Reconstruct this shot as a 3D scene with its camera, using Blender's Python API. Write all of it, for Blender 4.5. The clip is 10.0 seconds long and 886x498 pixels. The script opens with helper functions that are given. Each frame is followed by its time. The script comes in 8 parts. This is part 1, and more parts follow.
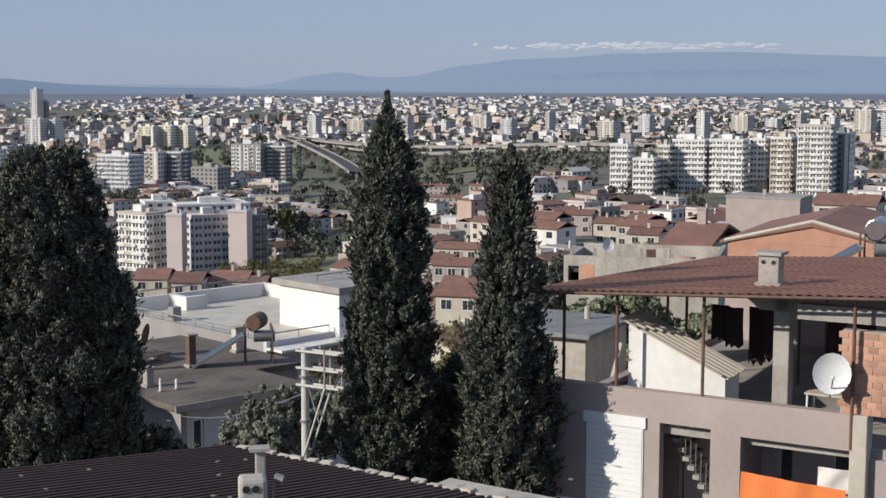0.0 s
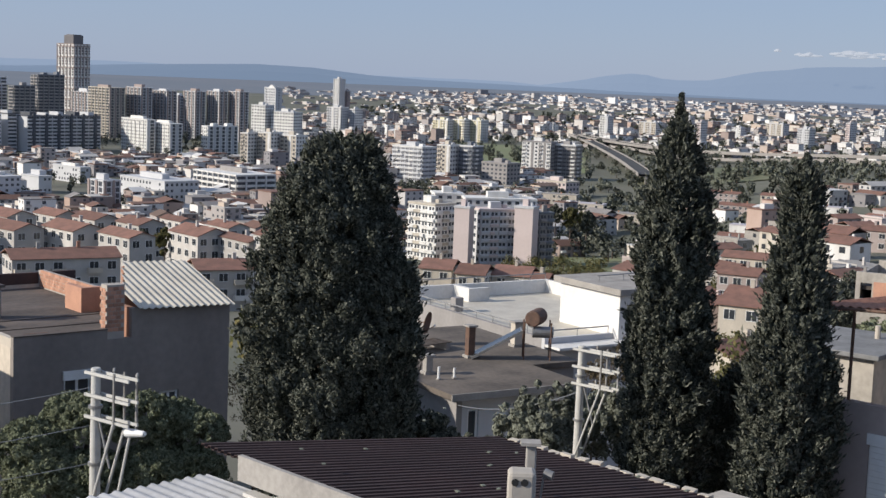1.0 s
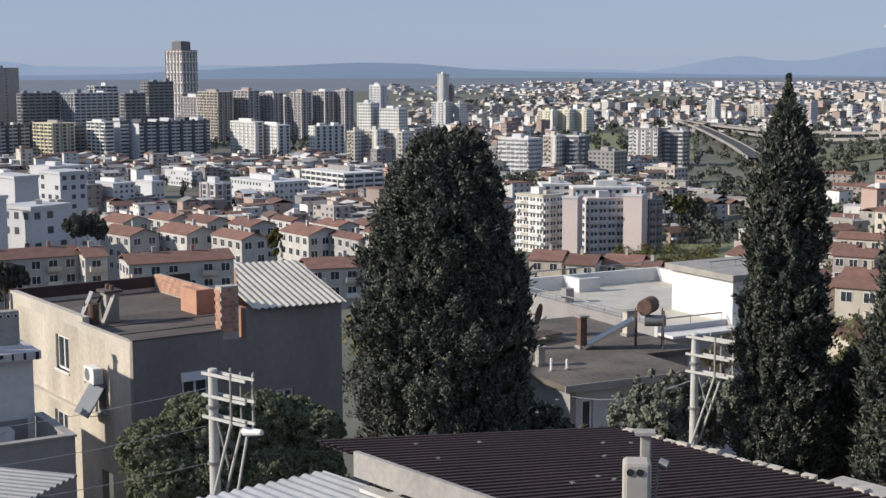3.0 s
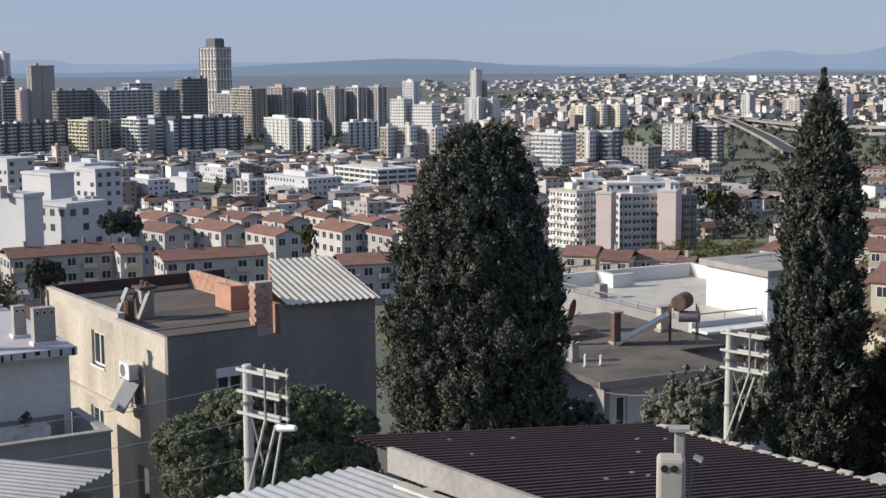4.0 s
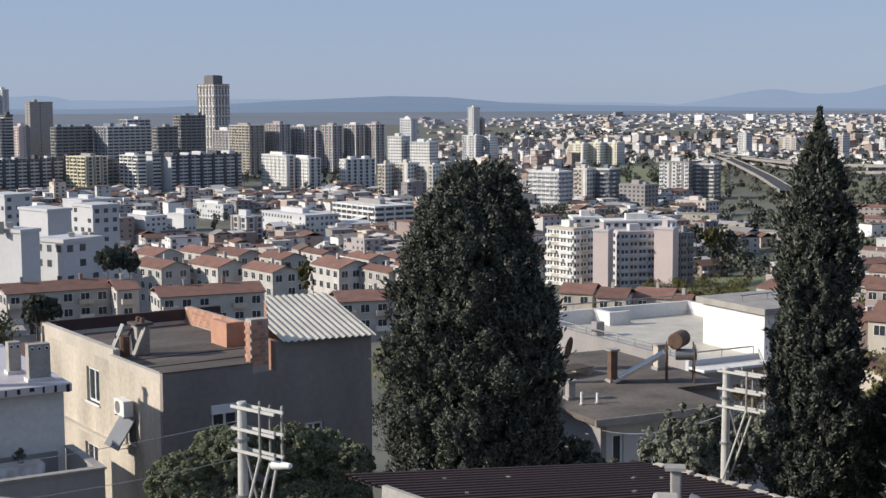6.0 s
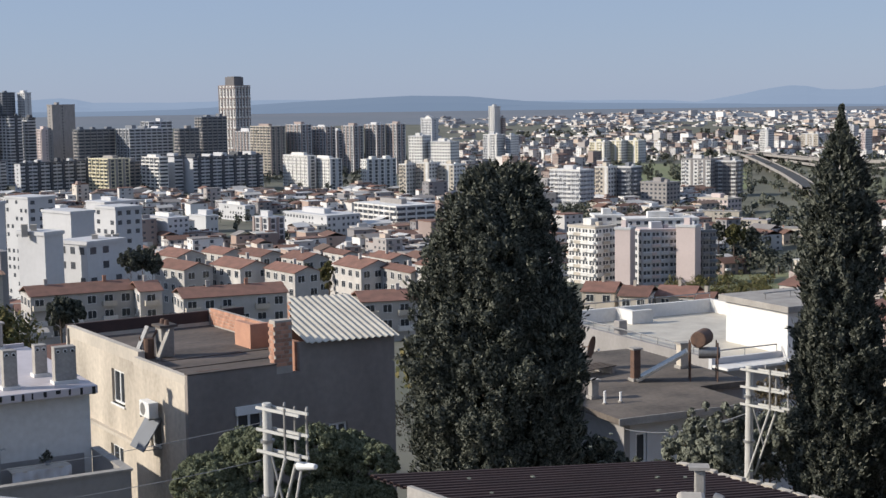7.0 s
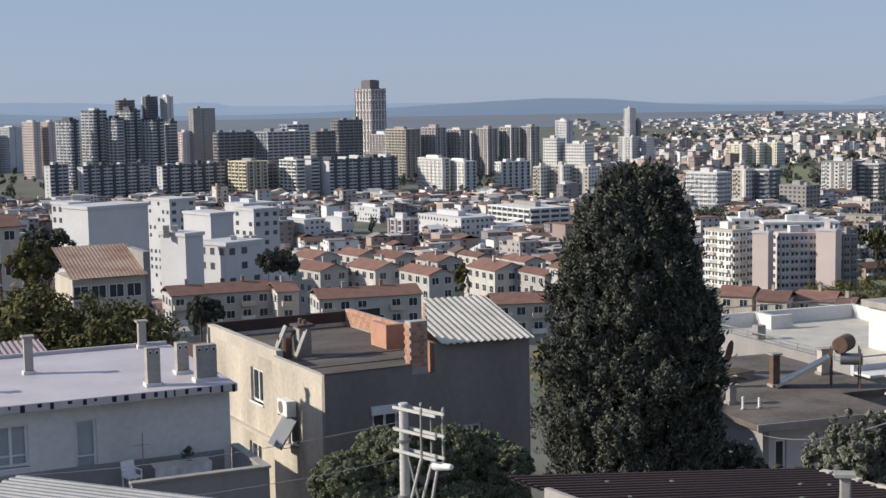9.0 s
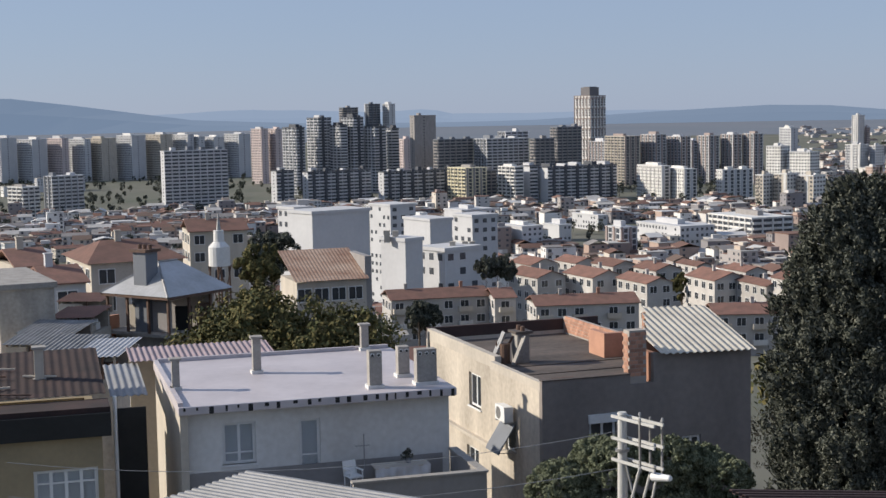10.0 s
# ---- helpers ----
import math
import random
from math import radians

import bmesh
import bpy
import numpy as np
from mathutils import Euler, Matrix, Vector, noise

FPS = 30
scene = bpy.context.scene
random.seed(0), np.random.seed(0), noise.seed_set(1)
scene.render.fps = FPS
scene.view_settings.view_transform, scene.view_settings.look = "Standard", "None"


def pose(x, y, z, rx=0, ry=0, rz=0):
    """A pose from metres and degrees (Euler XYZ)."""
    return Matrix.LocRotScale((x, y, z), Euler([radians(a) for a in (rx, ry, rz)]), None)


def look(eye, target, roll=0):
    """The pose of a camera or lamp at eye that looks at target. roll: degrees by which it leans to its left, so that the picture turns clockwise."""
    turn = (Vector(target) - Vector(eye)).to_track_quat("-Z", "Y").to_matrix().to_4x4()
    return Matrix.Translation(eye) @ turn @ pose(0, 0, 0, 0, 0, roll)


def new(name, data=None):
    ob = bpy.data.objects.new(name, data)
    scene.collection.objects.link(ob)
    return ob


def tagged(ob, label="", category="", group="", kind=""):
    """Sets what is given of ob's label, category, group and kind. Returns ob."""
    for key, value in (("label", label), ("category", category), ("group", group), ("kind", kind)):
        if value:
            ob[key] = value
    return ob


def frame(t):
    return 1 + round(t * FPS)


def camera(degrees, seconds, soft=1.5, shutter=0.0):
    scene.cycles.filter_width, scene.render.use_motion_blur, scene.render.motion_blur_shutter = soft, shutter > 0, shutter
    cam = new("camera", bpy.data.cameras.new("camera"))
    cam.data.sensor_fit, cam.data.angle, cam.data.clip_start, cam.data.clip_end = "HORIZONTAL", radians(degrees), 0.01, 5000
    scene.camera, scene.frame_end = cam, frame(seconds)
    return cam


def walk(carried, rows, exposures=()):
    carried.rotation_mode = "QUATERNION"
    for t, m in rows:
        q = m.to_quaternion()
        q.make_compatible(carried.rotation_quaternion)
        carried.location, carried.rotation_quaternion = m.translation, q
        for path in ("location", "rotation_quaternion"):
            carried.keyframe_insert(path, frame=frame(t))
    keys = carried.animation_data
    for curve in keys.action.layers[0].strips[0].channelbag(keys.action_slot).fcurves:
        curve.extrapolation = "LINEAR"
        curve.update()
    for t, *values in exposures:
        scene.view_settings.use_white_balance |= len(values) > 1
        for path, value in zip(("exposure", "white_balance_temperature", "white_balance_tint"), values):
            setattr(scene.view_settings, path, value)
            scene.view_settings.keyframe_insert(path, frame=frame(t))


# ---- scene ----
cam = camera(34.06, 10.0)

ROWS = [  # seconds, place, then heading, tilt and lean in degrees
    (0.0, -0.026, 0.023, -0.002, 14.388, -6.717, 0.037),
    (0.5, -0.003, 0.033, -0.018, 6.659, -7.131, 0.826),
    (1.0, -0.013, 0.059, -0.027, 3.1, -6.954, 2.256),
    (1.5, 0.002, 0.02, -0.014, 0.185, -7.006, 0.913),
    (2.0, 0.008, 0.019, -0.017, -0.276, -6.428, 0.863),
    (2.5, 0.014, 0.048, -0.024, -1.42, -6.656, -0.13),
    (2.7, 0.014, 0.045, -0.022, -1.07, -6.95, -0.13),
    (3.8, 0.016, 0.04, -0.018, -2.45, -7.65, -0.46),
    (4.0, 0.016, 0.038, -0.017, -2.587, -7.471, -0.462),
    (4.5, 0.02, 0.054, -0.012, -2.341, -7.102, -0.341),
    (5.0, 0.02, 0.06, -0.02, -2.744, -6.71, -0.268),
    (5.5, 0.042, 0.076, -0.019, -2.789, -6.066, -0.433),
    (5.7, 0.039, 0.083, -0.024, -2.454, -5.977, -0.265),
    (6.8, 0.029, -0.013, 0.022, -2.81, -6.114, -0.416),
    (7.0, 0.021, -0.043, 0.03, -3.324, -6.024, -0.779),
    (7.5, 0.026, -0.042, 0.029, -3.779, -5.708, -1.176),
    (8.0, 0.024, -0.054, 0.03, -5.25, -5.661, -1.343),
    (8.5, 0.003, -0.07, 0.025, -5.792, -5.865, -1.33),
    (9.0, -0.051, -0.024, 0.001, -8.641, -5.838, -1.0),
    (9.5, -0.08, -0.082, 0.017, -13.081, -4.781, -0.733),
    (10.0, -0.092, -0.175, 0.036, -17.266, -5.412, -1.064),
]


def aimed(x, y, z, heading, tilt, lean):
    a, e = radians(heading), radians(tilt)
    way = Vector((math.sin(a) * math.cos(e), math.cos(a) * math.cos(e), math.sin(e)))
    return look(Vector((x, y, z)), Vector((x, y, z)) + way, lean)


walk(cam, [(r[0], aimed(*r[1:])) for r in ROWS], [(0, 0.3, 6500, 10), (1.5, 0.42, 6500, 10), (8.5, 0.42, 6550, 10), (10, 0.40, 6650, 10)])

# ---- sky, sun, exposure ----
SUN_HEADING, SUN_HEIGHT = -101.4, 25.0
world = bpy.data.worlds.new("world")
scene.world = world
world.use_nodes = True
wn = world.node_tree
sky = wn.nodes.new("ShaderNodeTexSky")
sky.sky_type, sky.sun_disc = "NISHITA", False
sky.sun_elevation, sky.sun_rotation = radians(SUN_HEIGHT), radians(SUN_HEADING)
sky.altitude, sky.air_density, sky.dust_density, sky.ozone_density = 500, 1.0, 0.3, 3.0
wn.nodes["Background"].inputs[1].default_value = 0.07
veil = wn.nodes.new("ShaderNodeMix")  # even haze over the whole sky
veil.data_type = "RGBA"
veil.inputs["Factor"].default_value = 0.74
veil.inputs["B"].default_value = (3.5, 4.53, 6.8, 1)
wn.links.new(sky.outputs[0], veil.inputs["A"])
wn.links.new(veil.outputs["Result"], wn.nodes["Background"].inputs[0])
sun = new("sun", bpy.data.lights.new("sun", "SUN"))
sun.data.energy, sun.data.angle, sun.data.color = 4.0, radians(0.6), (1.0, 0.93, 0.82)
sa, se = radians(SUN_HEADING), radians(SUN_HEIGHT)
sun.matrix_world = look((0, 0, 300), Vector((0, 0, 300)) - Vector((math.sin(sa) * math.cos(se), math.cos(sa) * math.cos(se), math.sin(se))))

# ---- materials ----


def surface(name, a, b=None, rough=0.8, big=0.4, small=6.0, bump=0.15, metal=0.0, vary=0.0, island=None, streak=0.0):
    """A surface between the colours a and b: blotches of size 1/big m, grain of size 1/small m. vary: shift from thing to thing. island: colours of which each piece takes one."""
    m = bpy.data.materials.new(name)
    m.use_nodes = True
    n, l = m.node_tree.nodes, m.node_tree.links
    p = n["Principled BSDF"]
    p.inputs["Roughness"].default_value, p.inputs["Metallic"].default_value = rough, metal
    b = b or tuple(c * 0.7 for c in a)
    co = n.new("ShaderNodeTexCoord").outputs["Object"]
    n1, n2 = n.new("ShaderNodeTexNoise"), n.new("ShaderNodeTexNoise")
    n1.inputs["Scale"].default_value, n1.inputs["Detail"].default_value = big, 5
    n2.inputs["Scale"].default_value, n2.inputs["Detail"].default_value = small, 3
    for t in (n1, n2):
        l.new(co, t.inputs["Vector"])
    if streak:
        mp = n.new("ShaderNodeMapping")
        mp.inputs["Scale"].default_value = (1, 1, streak) if isinstance(streak, float) else streak
        l.new(co, mp.inputs["Vector"])
        l.new(mp.outputs[0], n1.inputs["Vector"])
    add = n.new("ShaderNodeMath")
    add.operation = "MULTIPLY_ADD"
    l.new(n2.outputs["Fac"], add.inputs[0])
    add.inputs[1].default_value = 0.45
    l.new(n1.outputs["Fac"], add.inputs[2])
    rg = n.new("ShaderNodeMapRange")
    rg.inputs["From Min"].default_value, rg.inputs["From Max"].default_value = 0.48, 0.98
    l.new(add.outputs[0], rg.inputs["Value"])
    mix = n.new("ShaderNodeMix")
    mix.data_type = "RGBA"
    mix.inputs["A"].default_value, mix.inputs["B"].default_value = (*a, 1), (*b, 1)
    l.new(rg.outputs[0], mix.inputs["Factor"])
    out = mix.outputs["Result"]
    if island:
        geo = n.new("ShaderNodeNewGeometry")
        ramp = n.new("ShaderNodeValToRGB")
        ramp.color_ramp.interpolation = "CONSTANT"
        e = ramp.color_ramp.elements
        for i, c in enumerate(island):
            x = e[i] if i < 2 else e.new(i / len(island))
            x.position, x.color = i / len(island), (*c, 1)
        l.new(geo.outputs["Random Per Island"], ramp.inputs["Fac"])
        tone = n.new("ShaderNodeMix")
        tone.data_type, tone.blend_type = "RGBA", "MULTIPLY"
        tone.inputs["Factor"].default_value = 1.0
        l.new(ramp.outputs[0], tone.inputs["A"])
        l.new(out, tone.inputs["B"])
        out = tone.outputs["Result"]
    if vary:
        info = n.new("ShaderNodeObjectInfo")
        mr = n.new("ShaderNodeMapRange")
        mr.inputs["To Min"].default_value, mr.inputs["To Max"].default_value = 1 - vary, 1 + vary
        l.new(info.outputs["Random"], mr.inputs["Value"])
        hsv = n.new("ShaderNodeHueSaturation")
        l.new(mr.outputs[0], hsv.inputs["Value"])
        l.new(out, hsv.inputs["Color"])
        out = hsv.outputs["Color"]
    l.new(out, p.inputs["Base Color"])
    if bump:
        bp = n.new("ShaderNodeBump")
        bp.inputs["Strength"].default_value, bp.inputs["Distance"].default_value = bump, 0.02
        l.new(n2.outputs["Fac"], bp.inputs["Height"])
        l.new(bp.outputs[0], p.inputs["Normal"])
    return m


def leafy(name, a, b, rough=0.6):
    m = surface(name, (1, 1, 1), (0.6, 0.6, 0.6), rough, 0.8, 9.0, 0, island=[a, b, tuple((x + y) / 2 for x, y in zip(a, b)), tuple(x * 0.6 for x in a)])
    m.node_tree.nodes["Principled BSDF"].inputs["Specular IOR Level"].default_value = 0.08
    return m


M_WHITE = surface("white_plaster", (0.74, 0.73, 0.71), (0.54, 0.52, 0.49), 0.85, 0.3, 5, 0.1, streak=0.25)
M_MEMBRANE = surface("roof_membrane", (0.56, 0.51, 0.52), (0.44, 0.40, 0.41), 0.5, 0.5, 3, 0.1)
M_CREAM = surface("cream_plaster", (0.56, 0.50, 0.42), (0.38, 0.34, 0.29), 0.9, 0.5, 5, 0.2, streak=0.3)
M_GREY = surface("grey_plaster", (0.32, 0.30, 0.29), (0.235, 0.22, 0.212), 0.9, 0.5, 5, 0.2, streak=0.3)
M_MAUVE = surface("mauve_plaster", (0.40, 0.33, 0.31), (0.31, 0.26, 0.24), 0.9, 0.5, 7, 0.2)
M_CONCRETE = surface("concrete", (0.37, 0.345, 0.315), (0.23, 0.212, 0.195), 0.9, 1.5, 12, 0.3)
M_DARKROOF = surface("bitumen_roof", (0.14, 0.113, 0.098), (0.048, 0.04, 0.036), 0.9, 0.45, 4, 0.3, streak=(0.5, 1.6, 1.0))
M_BRICK = surface("brick", (0.50, 0.27, 0.18), (0.38, 0.20, 0.14), 0.9, 2, 15, 0.3, vary=0.25)
M_MORTAR = surface("mortar", (0.42, 0.38, 0.34), (0.32, 0.29, 0.26), 0.95, 2, 20, 0.3)
M_TILE = surface("red_roof_tile", (0.235, 0.12, 0.09), (0.14, 0.078, 0.06), 0.9, 0.6, 3, 0.3, vary=0.2)
M_RUST = surface("rusty_sheet", (0.45, 0.205, 0.12), (0.15, 0.064, 0.042), 0.8, 2.2, 9, 0.2, streak=(0.3, 1.4, 1.0))
M_MAROON = surface("maroon_sheet", (0.054, 0.026, 0.023), (0.033, 0.017, 0.015), 0.85, 0.7, 9, 0.1)
M_WEATHERED = surface("weathered_sheet", (0.46, 0.34, 0.26), (0.22, 0.105, 0.065), 0.9, 0.35, 2.5, 0.2, streak=(0.5, 1.2, 1.0))
M_OLDSHEET = surface("old_grey_sheet", (0.33, 0.33, 0.34), (0.22, 0.22, 0.22), 0.6, 0.6, 6, 0.1, metal=0.2)
M_DEEPRED = surface("deep_red_paint", (0.07, 0.042, 0.038), (0.045, 0.03, 0.028), 0.9, 0.8, 6, 0.2)
M_FARGLASS = surface("far_glass", (0.09, 0.098, 0.115), (0.05, 0.055, 0.066), 0.25, 0.3, 2, 0)
M_CREAMSHEET = surface("cream_sheet", (0.58, 0.54, 0.46), (0.42, 0.38, 0.32), 0.6, 0.7, 6, 0.1)
M_ROWWALL = surface("row_wall", (0.50, 0.47, 0.44), (0.38, 0.36, 0.34), 0.9, 0.4, 4, 0.1, vary=0.15)
M_SHEET = surface("pale_sheet", (0.50, 0.50, 0.51), (0.34, 0.335, 0.33), 0.5, 0.6, 6, 0.1, metal=0.2)
M_GLASS = surface("dark_glass", (0.05, 0.055, 0.065), (0.03, 0.034, 0.04), 0.18, 0.5, 2, 0)
M_CLEAR = surface("clear_pane", (0.9, 0.93, 0.95), (0.86, 0.9, 0.92), 0.03, 0.5, 2, 0)
M_CLEAR.node_tree.nodes["Principled BSDF"].inputs["Transmission Weight"].default_value = 0.92
M_CLEAR.node_tree.nodes["Principled BSDF"].inputs["IOR"].default_value = 1.2
M_CURTAIN = surface("net_curtain", (0.62, 0.62, 0.62), (0.45, 0.45, 0.46), 0.95, 3, 14, 0.1)
M_PURPLE = surface("mauve_sheet", (0.34, 0.26, 0.28), (0.24, 0.19, 0.20), 0.7, 0.8, 6, 0.1)
M_FRAME = surface("white_frame", (0.78, 0.78, 0.77), (0.66, 0.66, 0.65), 0.5, 1, 9, 0)
M_METAL = surface("grey_metal", (0.36, 0.36, 0.36), (0.22, 0.21, 0.20), 0.5, 2, 12, 0.1, metal=0.6)
M_RUSTY = surface("rusted_steel", (0.16, 0.09, 0.06), (0.08, 0.05, 0.04), 0.8, 3, 15, 0.2)
M_POLE = surface("pole_concrete", (0.55, 0.54, 0.51), (0.42, 0.41, 0.39), 0.9, 1, 14, 0.3)
M_STAINED = surface("stained_plaster", (0.52, 0.47, 0.41), (0.26, 0.24, 0.21), 0.95, 0.9, 5, 0.3, streak=0.35)
M_BARK = surface("bark", (0.12, 0.09, 0.07), (0.07, 0.055, 0.045), 0.95, 2, 15, 0.5)
M_CYPRESS = leafy("cypress_leaf", (0.068, 0.076, 0.06), (0.185, 0.19, 0.155), 0.9)
M_PINE = leafy("pine_leaf", (0.19, 0.21, 0.13), (0.27, 0.29, 0.195), 0.9)
M_OLIVE = leafy("olive_leaf", (0.17, 0.18, 0.14), (0.25, 0.26, 0.21))
M_BROAD = leafy("broad_leaf", (0.115, 0.12, 0.055), (0.19, 0.16, 0.07), 0.8)
M_DRY = leafy("dry_leaf", (0.17, 0.13, 0.08), (0.12, 0.10, 0.06))
M_DARK = surface("black_gap", (0.02, 0.02, 0.02), (0.012, 0.012, 0.012), 0.8, 2, 9, 0)
M_ROAD = surface("road_concrete", (0.30, 0.28, 0.26), (0.24, 0.22, 0.21), 0.9, 0.1, 2, 0)
M_ASPHALT = surface("asphalt", (0.06, 0.06, 0.06), (0.045, 0.045, 0.045), 0.9, 0.1, 2, 0)
M_GRASS = surface("grass", (0.15, 0.19, 0.08), (0.19, 0.18, 0.11), 0.95, 0.05, 1, 0)
PALE = [(0.74, 0.73, 0.72), (0.58, 0.53, 0.47), (0.50, 0.49, 0.48), (0.52, 0.43, 0.36), (0.30, 0.24, 0.22), (0.72, 0.72, 0.71), (0.40, 0.37, 0.36), (0.62, 0.60, 0.58), (0.26, 0.25, 0.26), (0.44, 0.33, 0.28)]
M_CITY = surface("city_plaster", (1, 1, 1), (0.82, 0.80, 0.78), 0.9, 0.1, 1.5, 0, island=PALE)
M_CITYROOF = surface("city_roof", (1, 1, 1), (0.75, 0.75, 0.75), 0.9, 0.1, 1.5, 0, island=[(0.21, 0.115, 0.085), (0.48, 0.46, 0.44), (0.18, 0.10, 0.075), (0.26, 0.24, 0.23), (0.60, 0.59, 0.58), (0.17, 0.115, 0.09)])

# ---- builders ----


class Geo:
    """Gathers boxes and faces into one mesh."""

    def __init__(self):
        self.v, self.f, self.k = [], [], []

    def face(self, pts, k=0):
        i = len(self.v)
        self.v += [tuple(p) for p in pts]
        self.f.append(tuple(range(i, i + len(pts))))
        self.k.append(k)

    def box(self, x0, x1, y0, y1, z0, z1, k=0, m=None):
        i = len(self.v)
        pts = [(x, y, z) for z in (z0, z1) for x, y in ((x0, y0), (x1, y0), (x1, y1), (x0, y1))]
        self.v += [tuple(m @ Vector(p)) for p in pts] if m else pts
        self.f += [tuple(i + j for j in q) for q in ((3, 2, 1, 0), (4, 5, 6, 7), (0, 1, 5, 4), (1, 2, 6, 5), (2, 3, 7, 6), (3, 0, 4, 7))]
        self.k += [k] * 6
        return self

    def gable(self, x0, x1, y0, y1, z, h, k=0, m=None, lip=0.12):
        """A roof with its ridge along x."""
        i, c = len(self.v), (y0 + y1) / 2
        pts = [(x, y, zz) for x in (x0, x1) for y, zz in ((y0, z), (c, z + h), (y1, z), (y1, z - lip), (c, z + h - lip - 0.1), (y0, z - lip))]
        self.v += [tuple(m @ Vector(p)) for p in pts] if m else pts
        self.f += [tuple(i + j for j in q) for q in ((0, 6, 7, 1), (1, 7, 8, 2), (2, 8, 9, 3), (3, 9, 10, 4), (4, 10, 11, 5), (5, 11, 6, 0), (0, 1, 4, 5), (1, 2, 3, 4), (11, 10, 7, 6), (10, 9, 8, 7))]
        self.k += [k] * 10
        return self

    def rod(self, a, b, r, k=0, sides=8, r2=None):
        a, b = Vector(a), Vector(b)
        q = (b - a).to_track_quat("Z", "Y")
        r2 = r if r2 is None else r2
        i = len(self.v)
        for p, rr in ((a, r), (b, r2)):
            self.v += [tuple(p + q @ Vector((rr * math.cos(2 * math.pi * s / sides), rr * math.sin(2 * math.pi * s / sides), 0))) for s in range(sides)]
        self.f += [(i + s, i + (s + 1) % sides, i + sides + (s + 1) % sides, i + sides + s) for s in range(sides)]
        self.f += [tuple(i + s for s in reversed(range(sides))), tuple(i + sides + s for s in range(sides))]
        self.k += [k] * (sides + 2)
        return self

    def tube(self, pts, r, k=0, sides=6):
        """One round bar through all the points."""
        i, n = len(self.v), len(pts)
        pts = [Vector(p) for p in pts]
        for j, p in enumerate(pts):
            q = (pts[min(j + 1, n - 1)] - pts[max(j - 1, 0)]).to_track_quat("Z", "Y")
            self.v += [tuple(p + q @ Vector((r * math.cos(2 * math.pi * s / sides), r * math.sin(2 * math.pi * s / sides), 0))) for s in range(sides)]
        for j in range(n - 1):
            a = i + j * sides
            self.f += [(a + s, a + (s + 1) % sides, a + sides + (s + 1) % sides, a + sides + s) for s in range(sides)]
        self.f += [tuple(i + s for s in reversed(range(sides))), tuple(i + (n - 1) * sides + s for s in range(sides))]
        self.k += [k] * ((n - 1) * sides + 2)
        return self

    def mesh(self, name, *mats):
        me = bpy.data.meshes.new(name)
        me.from_pydata(self.v, [], self.f)
        for m in mats:
            me.materials.append(m)
        if len(mats) > 1:
            me.polygons.foreach_set("material_index", self.k)
        return me


def thing(name, m, label, category, group="", kind=""):
    ob = new(name)
    ob.matrix_world = m
    ob.empty_display_size = 0.2
    return tagged(ob, label, category, group, kind)


def put(name, mesh, parent, m=None, label="", kind=""):
    """A mesh as a part under parent, at m in its parent's frame."""
    ob = new(name, mesh)
    ob.parent = parent
    if m is not None:
        ob.matrix_basis = m
    return tagged(ob, label, kind=kind)


def solo(name, mesh, m, label, category, group="", kind=""):
    ob = new(name, mesh)
    ob.matrix_world = m
    return tagged(ob, label, category, group, kind)


def bevelled(ob, w=0.01):
    md = ob.modifiers.new("bevel", "BEVEL")
    md.width, md.segments, md.limit_method = w, 2, "ANGLE"
    return ob


def lerp(x, pts):
    return float(np.interp(x, [p[0] for p in pts], [p[1] for p in pts]))


def ease(x, a, b):
    t = min(max((x - a) / (b - a), 0), 1)
    return t * t * (3 - 2 * t)


SLOPE = [(0, -9.5), (15, -10), (30, -13), (45, -16.0), (60, -18), (90, -22), (150, -31), (286, -47), (420, -62), (550, -76), (680, -81.5), (1000, -82), (2600, -82), (4700, -47.5), (4900, -47.5)]


def ground_z(x, y):
    """Height of the ground, counted from the eye: a hillside that falls to a plain and rises to the right."""
    d, az = math.hypot(x, y), math.degrees(math.atan2(x, y))
    z = lerp(d, SLOPE)
    z += 21 * ease(az, 9, 20) * ease(d, 150, 520) * (1 - ease(d, 1000, 1900)) * (1 - ease(az, 120, 170))
    return z


def spot(az, d):
    a = radians(az)
    return d * math.sin(a), d * math.cos(a)


def site(az, d, turn=0.0, z=None):
    """A pose on the ground at that heading and distance, its front towards the eye, turned by turn degrees."""
    x, y = spot(az, d)
    return pose(x, y, ground_z(x, y) if z is None else z, 0, 0, turn - az)


# ---- ground and distance ----


def ground():
    rings = [0.0] + [4 * 1.115 ** i for i in range(65)]
    rings = [r for r in rings if r < 4800] + [4880]
    n, v, f = 180, [(0, 0, ground_z(0, 0))], []
    for r in rings[1:]:
        for k in range(n):
            x, y = r * math.sin(2 * math.pi * k / n), r * math.cos(2 * math.pi * k / n)
            v.append((x, y, ground_z(x, y) + (0.15 * noise.noise((x / 6, y / 6, 0)) if r < 300 else 0)))
    for k in range(n):
        f.append((0, 1 + (k + 1) % n, 1 + k))
        for j in range(len(rings) - 2):
            a, b = 1 + j * n, 1 + (j + 1) * n
            f.append((a + k, a + (k + 1) % n, b + (k + 1) % n, b + k))
    me = bpy.data.meshes.new("ground")
    me.from_pydata(v, [], f)
    me.materials.append(surface("earth", (0.15, 0.14, 0.11), (0.085, 0.095, 0.062), 0.95, 0.012, 0.12, 0))
    ob = solo("ground", me, Matrix(), "hillside and plain of brown earth and scrub", "ground", kind="structure")
    me.flip_normals()
    return ob


ground()


